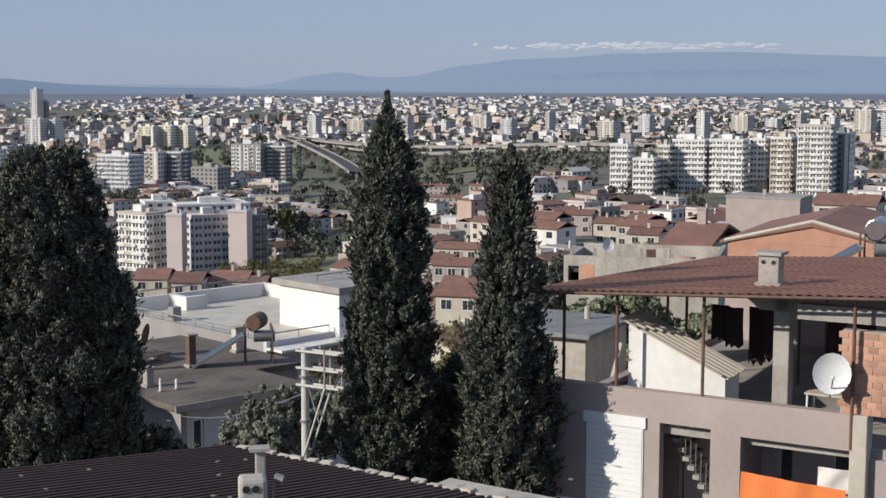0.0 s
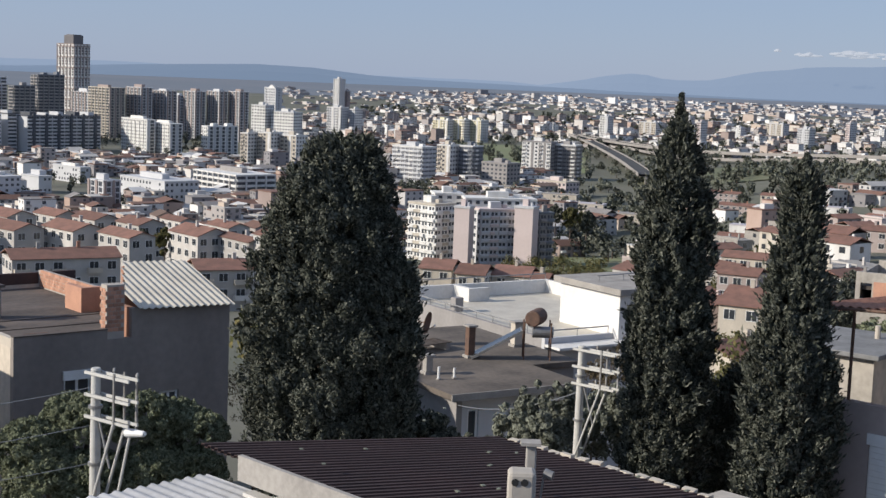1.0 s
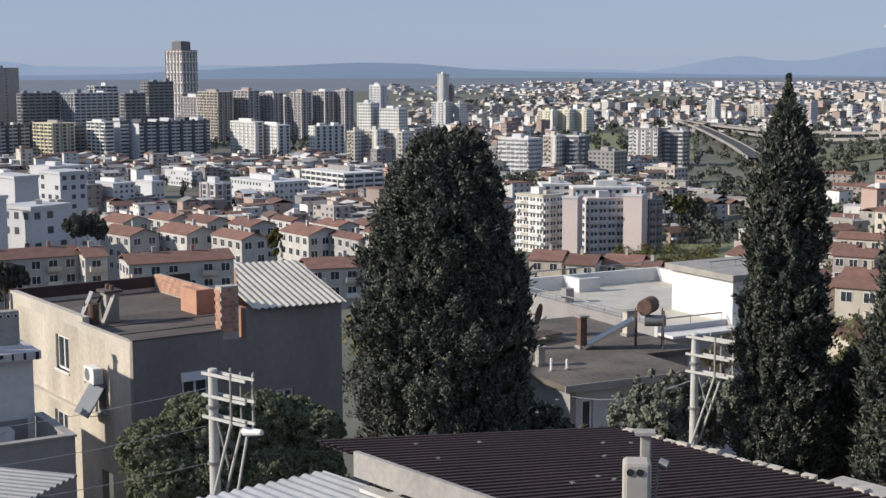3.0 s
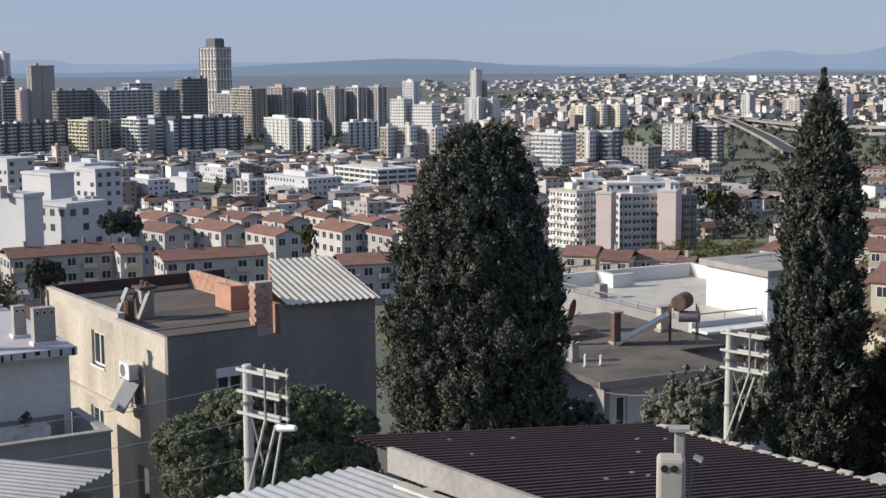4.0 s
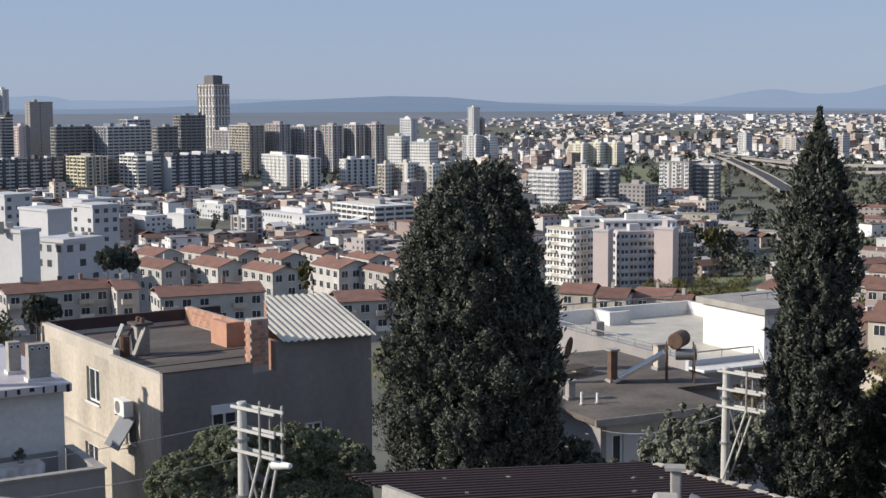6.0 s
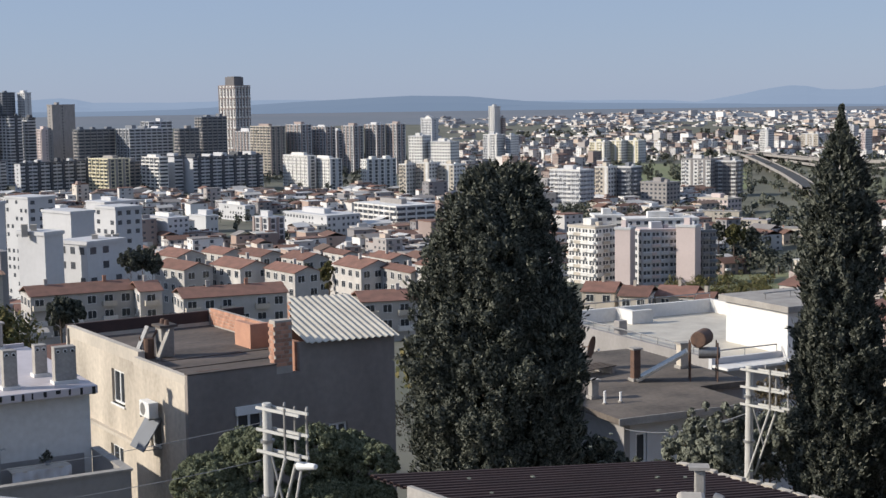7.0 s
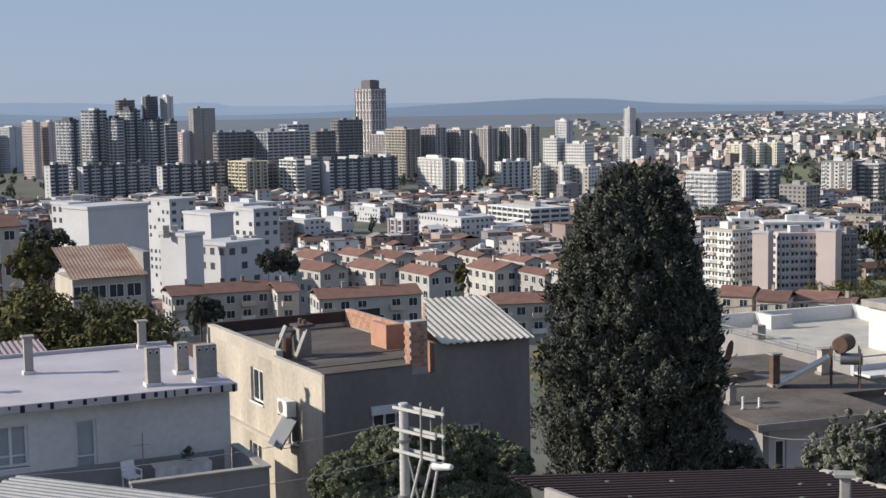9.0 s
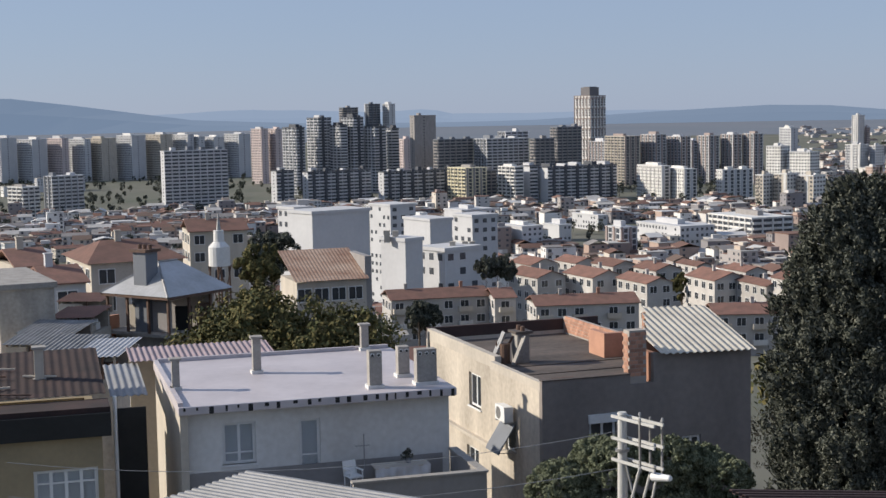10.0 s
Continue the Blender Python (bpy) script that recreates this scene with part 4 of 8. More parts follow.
def window(parent, m, w, h, panes=2, sill=True, transom=0.0, curtain=None, name="window"):
    """A framed window with its lower left corner at m, facing -y."""
    win = put(name, Geo().box(0, w, 0.10, 0.13, 0, 0.05).box(0, w, 0.10, 0.13, h - 0.05, h).box(0, 0.05, 0.10, 0.13, 0.05, h - 0.05).box(w - 0.05, w, 0.10, 0.13, 0.05, h - 0.05).mesh("window", M_FRAME), parent, m)
    for i in range(panes):
        a, b = 0.05 + (w - 0.1) * i / panes, 0.05 + (w - 0.1) * (i + 1) / panes
        z0, z1 = 0.05, h - 0.05
        g = Geo()
        for p in ((a, a + 0.045, z0, z1), (b - 0.045, b, z0, z1), (a + 0.045, b - 0.045, z0, z0 + 0.045), (a + 0.045, b - 0.045, z1 - 0.045, z1)):
            g.box(p[0], p[1], 0.085, 0.125, p[2], p[3])
        if transom:
            g.box(a + 0.045, b - 0.045, 0.085, 0.125, h * transom, h * transom + 0.05)
        put("sash", g.mesh("sash", M_FRAME), win)
        put("pane", Geo().box(a + 0.04, b - 0.04, 0.105, 0.11, z0 + 0.04, z1 - 0.04).mesh("pane", M_CLEAR if curtain else M_GLASS), win).visible_shadow = False
    if curtain:
        put("curtain", Geo().box(0.05, w - 0.05, 0.2, 0.21, 0.05, h - 0.05).mesh("curtain", curtain), win)
    if sill:
        put("sill", Geo().box(-0.06, w + 0.06, -0.07, 0.1, -0.06, 0).mesh("sill", M_FRAME), win)
    return win


def corrugated(w, l, pitch, amp, thick=0.012, along="x", ribbed=False, cut=None):
    """A sheet w along x and l along y; its waves, or flat-topped ribs, run along the given axis."""
    g = Geo()
    size = l if along == "x" else w
    n = int(size / pitch)
    shape = ((0, -1), (0.42, -1), (0.5, 1), (0.92, 1)) if ribbed else tuple((i / 8, math.sin(2 * math.pi * i / 8)) for i in range(8))
    top = [((i + u) * size / n, amp * z) for i in range(n) for u, z in shape] + [(size, amp * shape[0][1])]
    for (s0, z0), (s1, z1) in zip(top, top[1:]):
        if along == "x":
            a = [(0, s0, z0), (w, s0, z0), (w, s1, z1), (0, s1, z1)]
        else:
            e = cut(s0) if cut else l
            a = [(s0, 0, z0), (s1, 0, z1), (s1, e, z1), (s0, e, z0)]
        g.face(a)
        g.face([(p[0], p[1], p[2] - thick) for p in reversed(a)])
        g.face([a[0], a[3], (*a[3][:2], a[3][2] - thick), (*a[0][:2], a[0][2] - thick)])
        g.face([a[1], (*a[1][:2], a[1][2] - thick), (*a[2][:2], a[2][2] - thick), a[2]])
    return g


def chimney(m, w, d, h, holes, mat, label, cap=None, foot=M_WHITE):
    t = thing("chimney", m, label, "chimney", "roof chimneys")
    bevelled(put("shaft", Geo().box(-w / 2, w / 2, -d / 2, d / 2, 0, h).mesh("shaft", mat), t), 0.015)
    put("foot", Geo().box(-w / 2 - 0.06, w / 2 + 0.06, -d / 2 - 0.06, d / 2 + 0.06, 0, 0.12).mesh("foot", foot), t)
    if cap:
        put("cap", Geo().box(-w / 2 - 0.07, w / 2 + 0.07, -d / 2 - 0.07, d / 2 + 0.07, h, h + 0.07).mesh("cap", cap), t)
    for i in range(holes):
        x = -w / 2 + w * (i + 0.5) / holes
        put("flue", Geo().rod((x, -d / 2 - 0.006, h - 0.14), (x, -d / 2 + 0.02, h - 0.14), 0.07, 0, 12).mesh("flue", M_FRAME if foot is M_WHITE else mat), t)
        put("flue_mouth", Geo().rod((x, -d / 2 - 0.012, h - 0.15), (x, -d / 2, h - 0.15), 0.05, 0, 12).mesh("flue_mouth", M_DARK), t)
    return t


BRICK_MESH = Geo().box(-0.092, 0.092, -0.01, 0.05, -0.062, 0.062).mesh("brick", M_BRICK)


def bricks(parent, x0, x1, z0, z1, y, m=None):
    """Courses of single bricks on a face that looks along -y, proud of the mortar."""
    m = m or Matrix()
    z, row = z0 + 0.07, 0
    while z < z1 - 0.05:
        x = x0 + 0.1 - (row % 2) * 0.1 + 0.03
        while x < x1 - 0.05:
            put("brick", BRICK_MESH, parent, m @ pose(x, y + 0.004 * math.sin(x * 37 + z * 91), z, 0, 0, 0.8 * math.sin(x * 91 + z * 53)))
            x += 0.2
        z += 0.14
        row += 1


WHITE_AT = pose(-19.42, 36.4, -13.73, 0, 0, 33.5) @ Matrix.Scale(0.88, 4)


def white_house():
    m = WHITE_AT
    t = thing("house", m, "white plastered house with a flat pale membrane roof and terrace", "house")
    w, d, h = 9.2, 8.9, 6.3
    g = Geo()
    wins = [(1.4, 2.5, 4.15, 5.55), (3.97, 4.68, 3.2, 5.5)]
    wall(g, 0.25, w - 0.25, -3.5, h - 0.3, 0.35, 0.25, wins)
    put("front_wall", g.mesh("front_wall", M_WHITE), t)
    put("side_wall", Geo().box(0.0, 0.25, 0.0, d, -3.5, h - 0.3).mesh("side_wall", M_CREAM), t, label="sunlit stained cream side wall")
    put("side_wall", Geo().box(w - 0.25, w, 0.35, d, -3.5, h - 0.3).mesh("side_wall", M_WHITE), t)
    put("back_wall", Geo().box(0.25, w - 0.25, d - 0.25, d, -3.5, h - 0.3).mesh("back_wall", M_WHITE), t)
    bevelled(put("roof_slab", Geo().box(-0.05, w + 0.15, -0.15, d + 0.1, h - 0.3, h - 0.02).mesh("roof_slab", M_MEMBRANE), t), 0.03)
    put("parapet", Geo().box(-0.05, 0.12, 0.0, d, h - 0.02, h + 0.1).mesh("parapet", M_MEMBRANE), t)
    put("parapet", Geo().box(0.12, w, d - 0.05, d + 0.1, h - 0.02, h + 0.12).mesh("parapet", M_MEMBRANE), t)
    put("plinth_band", Geo().box(0.27, w - 0.26, 0.33, 0.35, 3.2, 3.95).mesh("plinth_band", M_GREY), t)
    put("floor_slab", Geo().box(0.25, w - 0.25, 0.6, d - 0.25, 2.9, 3.1).mesh("floor_slab", M_CONCRETE), t)
    window(t, pose(1.4, 0.36, 4.15), 1.1, 1.4, 2, True, 0.25, M_CURTAIN)
    window(t, pose(3.97, 0.36, 3.2), 0.71, 2.3, 1, False, 0.45, M_CURTAIN, "balcony_door")
    rnd = random.Random(4)
    x = 0.1
    while x < w:
        b, l = rnd.uniform(0.05, 0.16), rnd.uniform(0.12, 0.3)
        put("tar_run", Geo().box(x, x + b, -0.156, -0.15, h - 0.02 - l, h - 0.05).mesh("tar_run", M_DARK), t)
        x += rnd.uniform(0.3, 0.6)
    put("lean_to_roof", corrugated(5.6, 2.4, 0.22, 0.025, along="y").mesh("lean_to_roof", M_PURPLE), t, pose(-0.9, 9.1, 6.35, 4, 0, 0), "mauve corrugated lean-to roof")
    put("lean_to_wall", Geo().box(-0.8, 4.6, 11.2, 11.4, -3.5, 6.4).mesh("lean_to_wall", M_CREAM), t)
    # mostly unseen; sized so its shadow falls on the grey house's long wall
    put("annex", Geo().box(4.8, 9.0, 9.1, 12.6, -3.5, 3.3).mesh("annex", M_GREY), t, label="low grey annex behind the house, sized to shade the next house")
    # terrace in front, behind its parapet
    put("terrace_slab", Geo().box(0.6, 9.2, -3.0, 0.35, 2.95, 3.2).mesh("terrace_slab", M_CONCRETE), t)
    put("terrace_parapet", Geo().box(5.0, 9.2, -3.2, -3.0, -3.5, 4.05).mesh("terrace_parapet", M_GREY), t)
    put("terrace_parapet", Geo().box(9.2, 9.4, -3.2, 0.3, -3.5, 4.05).mesh("terrace_parapet", M_GREY), t)
    put("coping", Geo().box(4.95, 9.45, -3.25, -2.95, 4.05, 4.12).mesh("coping", M_CONCRETE), t)
    put("coping", Geo().box(9.15, 9.45, -2.95, 0.3, 4.05, 4.12).mesh("coping", M_CONCRETE), t)
    for x, y, a, b, hh, n in ((0.2, 3.0, 0.26, 0.26, 1.05, 0), (3.35, 5.2, 0.3, 0.3, 1.3, 0), (6.72, 0.85, 0.45, 0.4, 1.3, 2), (8.16, 2.55, 0.42, 0.4, 1.1, 2), (8.53, 0.85, 0.72, 0.4, 1.25, 3), (8.2, 8.7, 0.3, 0.3, 1.0, 0)):
        chimney(m @ pose(x, y, h - 0.02), a, b, hh, n, M_CONCRETE, "grey plastered chimney on a pale flat roof", M_CONCRETE if n == 0 else None)
    return m


white_house()


# stained render in two tones: one darkened for shade, one warmed for sun
M_SHADERENDER = surface("shade_toned_render", (0.265, 0.232, 0.21), (0.17, 0.148, 0.135), 0.95, 0.5, 4, 0.3, streak=0.35)
M_SUNCREAM = surface("sun_toned_cream_render", (0.60, 0.53, 0.44), (0.33, 0.29, 0.24), 0.95, 0.6, 5, 0.3, streak=0.3)


def grey_house():
    m = pose(-11.25, 46.65, -17.05, 0, 0, 36.5)
    t = thing("house", m, "three-storey house with sun-toned cream and shade-toned grey walls and an open roof terrace", "house")
    h, w, d = 7.98, 8.05, 12.75
    g = Geo()
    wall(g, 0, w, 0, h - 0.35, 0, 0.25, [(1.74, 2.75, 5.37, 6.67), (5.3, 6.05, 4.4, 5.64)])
    put("end_wall", g.mesh("end_wall", M_SHADERENDER), t, label="grey rendered end wall, its shade put into the colour")
    g = Geo()
    s = pose(0, d, 0, 0, 0, -90)
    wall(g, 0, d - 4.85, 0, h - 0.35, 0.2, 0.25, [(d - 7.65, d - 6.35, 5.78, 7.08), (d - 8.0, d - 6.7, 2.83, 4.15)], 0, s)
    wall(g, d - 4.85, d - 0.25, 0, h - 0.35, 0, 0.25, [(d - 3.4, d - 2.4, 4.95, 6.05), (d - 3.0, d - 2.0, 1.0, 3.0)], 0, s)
    put("long_wall", g.mesh("long_wall", M_SUNCREAM), t, label="cream rendered long wall with grey stains, toned as sunlit")
    put("back_wall", Geo().box(0.5, w, d - 0.25, d, 0, h - 0.35).mesh("back_wall", M_CREAM), t)
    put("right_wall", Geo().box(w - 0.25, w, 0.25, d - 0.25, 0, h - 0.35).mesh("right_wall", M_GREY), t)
    put("roof_deck", Geo().box(0.25, w - 0.25, 0.25, d - 0.25, h - 0.75, h - 0.5).mesh("roof_deck", M_DARKROOF), t, label="dark bitumen roof deck")
    put("parapet", Geo().box(0, 3.3, 0, 0.2, h - 0.35, h).mesh("parapet", M_SHADERENDER), t)
    put("parapet", Geo().box(0.0, 0.2, 0.2, 4.85, h - 0.35, h - 0.06).mesh("parapet", M_CREAM), t)
    put("parapet", Geo().box(0.19, 0.45, 4.85, d - 0.2, h - 0.35, h + 0.1).mesh("parapet", M_CREAM), t)
    put("parapet", Geo().box(0.2, w, d - 0.2, d, h - 0.35, h + 0.12).mesh("parapet", M_DEEPRED), t, label="back parapet painted rusty red")
    window(t, s @ pose(d - 7.65, 0.21, 5.78), 1.3, 1.3, 2)
    window(t, s @ pose(d - 8.0, 0.21, 2.83), 1.3, 1.32, 2)
    window(t, pose(1.74, 0, 5.37), 1.01, 1.3, 2, False)
    put("shutter_box", Geo().box(1.7, 2.8, -0.1, 0.06, 6.4, 6.7).mesh("shutter_box", M_FRAME), t, label="white roller shutter box")
    window(t, pose(5.3, 0, 4.4), 0.75, 1.24, 2, False)
    window(t, s @ pose(d - 3.4, 0, 4.95), 1.0, 1.1, 1, False)
    put("downpipe", Geo().rod((0.15, d - 0.4, 0), (0.15, d - 0.4, h), 0.05).mesh("downpipe", M_METAL), t)
    put("storey_ledge", Geo().box(0.02, 0.2, 4.85, d, 4.6, 4.72).mesh("storey_ledge", M_CREAM), t)
    put("coping", Geo().box(0.0, 3.3, -0.03, 0.24, h, h + 0.035).mesh("coping", M_DARKROOF), t)
    put("sheet_batten", Geo().box(0.5, 1.3, 0.25, 0.33, h - 0.02, h + 0.04).mesh("sheet_batten", M_RUSTY), t)
    # shed on the roof
    put("shed_wall", Geo().box(4.2, w, 0, 0.2, h - 0.35, h + 0.66).mesh("shed_wall", M_SHADERENDER), t)
    put("shed_wall", Geo().box(w - 0.2, w, 0.2, 3.2, h - 0.35, h + 0.66).mesh("shed_wall", M_SHADERENDER), t)
    put("shed_wall", Geo().box(4.2, 4.4, 0.2, 2.2, h - 0.5, h + 0.66).mesh("shed_wall", M_BRICK), t)
    put("shed_wall", Geo().box(5.5, w - 0.2, 3.2, 3.4, h - 0.5, h + 1.6).mesh("shed_wall", M_BRICK), t)
    sheet = corrugated(3.75, 3.85, 0.26, 0.03, along="y", cut=lambda x: 3.85 if x > 1.15 else 1.3 + 2.2 * x + 0.18 * math.sin(x * 23)).mesh("roof_sheet", M_CREAMSHEET)
    pil = put("brick_pillar", Geo().box(3.3, 3.95, 0.06, 0.5, h - 0.5, h + 1.5).mesh("brick_pillar", M_MORTAR), t)
    bricks(pil, 3.3, 3.95, h - 0.1, h + 1.5, 0.06)
    bricks(pil, 0, 0.44, h - 0.3, h + 1.5, 0, pose(3.3, 0.5, 0, 0, 0, -90))
    low = put("brick_parapet", Geo().box(6.4, 6.65, 3.6, d - 0.2, h - 0.5, h + 0.22).mesh("brick_parapet", M_MORTAR), t)
    bricks(low, 0, 8.5, h - 0.45, h + 0.26, 0, pose(6.4, 12.4, 0, 0, 0, -90))
    put("brick_box", Geo().box(5.2, 6.4, 6.0, 6.25, h - 0.5, h + 0.45).box(5.2, 5.45, 6.25, 7.4, h - 0.5, h + 0.45).mesh("brick_box", M_BRICK), t)
    ac = thing("air_conditioner", m @ pose(-0.42, 2.75, 6.15), "white air conditioner unit on a cream wall", "air conditioner")
    bevelled(put("casing", Geo().box(-0.05, 0.3, -0.45, 0.45, 0, 0.55).mesh("casing", M_FRAME), ac), 0.02)
    put("grille", Geo().rod((-0.062, 0.12, 0.28), (-0.05, 0.12, 0.28), 0.22, 0, 16).mesh("grille", M_METAL), ac)
    put("bracket", Geo().box(-0.05, 0.42, -0.4, -0.36, -0.05, 0).box(-0.05, 0.42, 0.36, 0.4, -0.05, 0).mesh("bracket", M_METAL), ac)
    aw = put("awning", Geo().box(-0.02, 0.02, -0.62, 0.62, -1.25, 0).mesh("awning", M_SLATE), t, pose(-0.05, 2.9, 6.08, 0, 33, 0), "tilted grey metal window awning")
    for y in (-0.7, 0.7):
        put("stay", Geo().rod((-0.66, 2.9 + y * 0.85, 5.08), (0, 2.9 + y * 0.85, 5.05), 0.015, 0, 6).mesh("stay", M_METAL), t)
    tk = thing("water_heater", m @ pose(1.75, 6.5, h - 0.5), "old stove flue block with leaning heater frames on the roof", "solar heater")
    bevelled(put("shaft", Geo().box(-0.1, 0.42, -0.3, 0.3, 0, 1.15).mesh("shaft", M_CONCRETE), tk), 0.04)
    put("cap_stone", Geo().box(-0.2, 0.52, -0.4, 0.4, 1.15, 1.24).mesh("cap_stone", M_DARKROOF), tk)
    for y in (-0.2, 0.2):
        put("flue_pot", Geo().rod((0.16, y, 1.24), (0.16, y, 1.42), 0.1, 0, 10, 0.08).mesh("flue_pot", M_RUSTY), tk)
    put("panel", Geo().box(-0.04, 0.04, -0.16, 0.16, 0, 1.3).mesh("panel", M_METAL), tk, pose(-0.95, 0.3, 0.0, 0, 26, 0))
    put("panel", Geo().box(-0.04, 0.04, -0.14, 0.14, 0, 1.2).mesh("panel", M_CONCRETE), tk, pose(-0.35, -0.5, 0.0, 0, 24, 0))
    put("pipe", Geo().rod((-0.6, 0.35, 0.0), (0.0, 0.1, 1.2), 0.04).rod((-0.6, 0.35, 0.0), (-0.7, 0.35, 0.8), 0.03).mesh("pipe", M_RUSTY), tk)
    put("drum", Geo().rod((-0.45, 0.1, 0), (-0.45, 0.1, 0.75), 0.2, 0, 12).mesh("drum", M_RUSTY), tk)
    for y, x in ((3.8, 0.8), (5.5, 1.4)):
        put("roof_seam", Geo().box(x, 6.2, y, y + 0.25, h - 0.5, h - 0.47).mesh("roof_seam", M_DARKROOF), t)
    put("roof_sheet", sheet, t, pose(4.36, -0.28, h + 0.68, 16.8, 1.5, 0), "pale corrugated roof sheet")
    return m


grey_house()


def maroon_shed():
    m = pose(-2.05, 20.6, -5.5, 0, 0, 40.9)
    t = thing("shed", m, "low shed with a dark maroon corrugated roof and a white verge", "shed")
    drop = math.degrees(math.atan2(0.8, 6))
    put("roof_sheet", corrugated(6.3, 14.0, 0.16, 0.02, along="x", ribbed=True).mesh("roof_sheet", M_MAROON), t, pose(-0.15, -13.8, 0.0, 0, drop, 0), "dark maroon corrugated roof")
    put("verge_board", Geo().box(-0.18, -0.1, -13.8, -0.75, -0.36, 0.0).mesh("verge_board", M_CONCRETE), t, label="pale grey verge board")
    rnd = random.Random(6)
    for i in range(44):
        y = -13.5 + i * 0.31
        put("ridge_tile", Geo().box(-0.06, 0.06, -0.11, 0.11, -0.03, 0.03).mesh("ridge_tile", M_CREAM), t, pose(6.12 + rnd.uniform(-0.03, 0.03), y, -0.83 + rnd.uniform(-0.01, 0.03), rnd.uniform(-5, 5), rnd.uniform(-8, 8), rnd.uniform(-12, 12)))
    put("lean_to_slab", Geo().box(6.22, 7.0, -13.5, -3.9, -1.1, -0.96).mesh("lean_to_slab", M_STAINED), t, label="worn concrete slab beside the roof")
    put("lean_to_sheet", corrugated(0.5, 5.0, 0.16, 0.018, along="y").mesh("lean_to_sheet", M_CREAM), t, pose(6.48, -12.0, -0.92, 0, 0, 0), "tan corrugated sheet lying on the slab")
    for i in range(5):
        put("rubble", Geo().box(-0.12, 0.12, -0.08, 0.08, 0, 0.09).mesh("rubble", M_CONCRETE), t, pose(rnd.uniform(6.3, 6.65), rnd.uniform(-9, -4.5), -0.96, 0, 0, rnd.uniform(0, 90)))
    for i in range(26):
        put("leaf_litter", Geo().box(-0.04, 0.04, -0.025, 0.025, 0, 0.012).mesh("leaf_litter", M_OLIVE), t, pose(rnd.uniform(0.5, 5.5), rnd.uniform(-9, -0.3), 0.04 - 0.1333 * rnd.uniform(0.5, 5.5) * 0, 0, 0, rnd.uniform(0, 90)))
        t.children[-1].location.z = 0.045 - 0.1333 * t.children[-1].location.x
    put("wall", Geo().box(0.1, 5.7, -0.5, -0.3, -6, -0.85).box(5.5, 5.7, -13.6, -0.5, -6, -0.95).box(0.1, 0.3, -13.6, -0.5, -6, -0.6).mesh("wall", M_WHITE), t)
    return t


maroon_shed()


def pale_shed(corner, angle, w, l, along, fall, label, depth=5.0, mat=M_SHEET):
    m = pose(*corner, 0, 0, angle)
    t = thing("shed", m, label, "shed")
    put("roof_sheet", corrugated(w, l, 0.2, 0.02, along=along, ribbed=along == "x").mesh("roof_sheet", mat), t, pose(-w, -l, 0, fall[0], fall[1], 0))
    put("wall", Geo().box(-w + 0.2, -0.2, -0.4, -0.2, -depth, -0.4).box(-w + 0.2, -w + 0.4, -l + 0.2, -0.4, -depth, -0.4).box(-0.4, -0.2, -l + 0.2, -0.4, -depth, -0.4).mesh("wall", M_GREY), t)
    return t


pale_shed((-2.28, 21.4, -6.0), 40.9, 7.5, 9.0, "y", (-1.0, 0), "shed with a pale grey corrugated roof")
pale_shed((-7.18, 25.38, -7.4), -16.3, 6.0, 4.0, "x", (0, 0), "shed with a weathered grey ribbed roof", mat=M_OLDSHEET)


def ROOF_AT(x, y):
    """Height of the rusty roof over the terrace, in the house's frame."""
    return 8.56 + 0.056 * x - 0.045 * y


def satellite_dish(m, r, label, mat, back=M_METAL):
    t = thing("satellite_dish", m, label, "satellite dish", "satellite dishes")
    g, n, k = Geo(), 20, 5
    pts = [[(r * j / k * math.cos(2 * math.pi * i / n) * 0.9, 0.22 * r * (j / k) ** 2 * -1, r * j / k * math.sin(2 * math.pi * i / n)) for i in range(n)] for j in range(k + 1)]
    for j in range(k):
        for i in range(n):
            q = [pts[j][i], pts[j][(i + 1) % n], pts[j + 1][(i + 1) % n], pts[j + 1][i]]
            g.face(q)
            g.face([(x, y + 0.02, z) for x, y, z in reversed(q)])
    put("reflector", g.mesh("reflector", mat), t)
    put("feed_arm", Geo().rod((0, 0, -r * 0.8), (0, -r * 0.9, -r * 0.1), 0.015).mesh("feed_arm", back), t)
    put("receiver", Geo().rod((0, -r * 0.95, -r * 0.1), (0, -r * 0.8, -r * 0.02), 0.035, 0, 10).mesh("receiver", M_FRAME), t)
    put("mount", Geo().rod((0, 0.03, 0), (0, 0.3, -0.1), 0.025).rod((0, 0.3, 0.1), (0, 0.3, -r * 1.4), 0.025).mesh("mount", back), t)
    return t


def cloth(w, h, mat, folds, name="sheet", seed=1):
    g, n, k = Geo(), 28, 8
    def at(i, j):
        u, v = i / n, j / k
        return (u * w, 0.05 * math.sin(u * folds * 6.28 + seed) * (0.3 + v) + 0.02 * math.sin(v * 5 + u * 9), -v * h * (1 + 0.04 * math.sin(u * 17 + seed)))
    for i in range(n):
        for j in range(k):
            g.face([at(i, j + 1), at(i + 1, j + 1), at(i + 1, j), at(i, j)])
    me = g.mesh(name, mat)
    return me


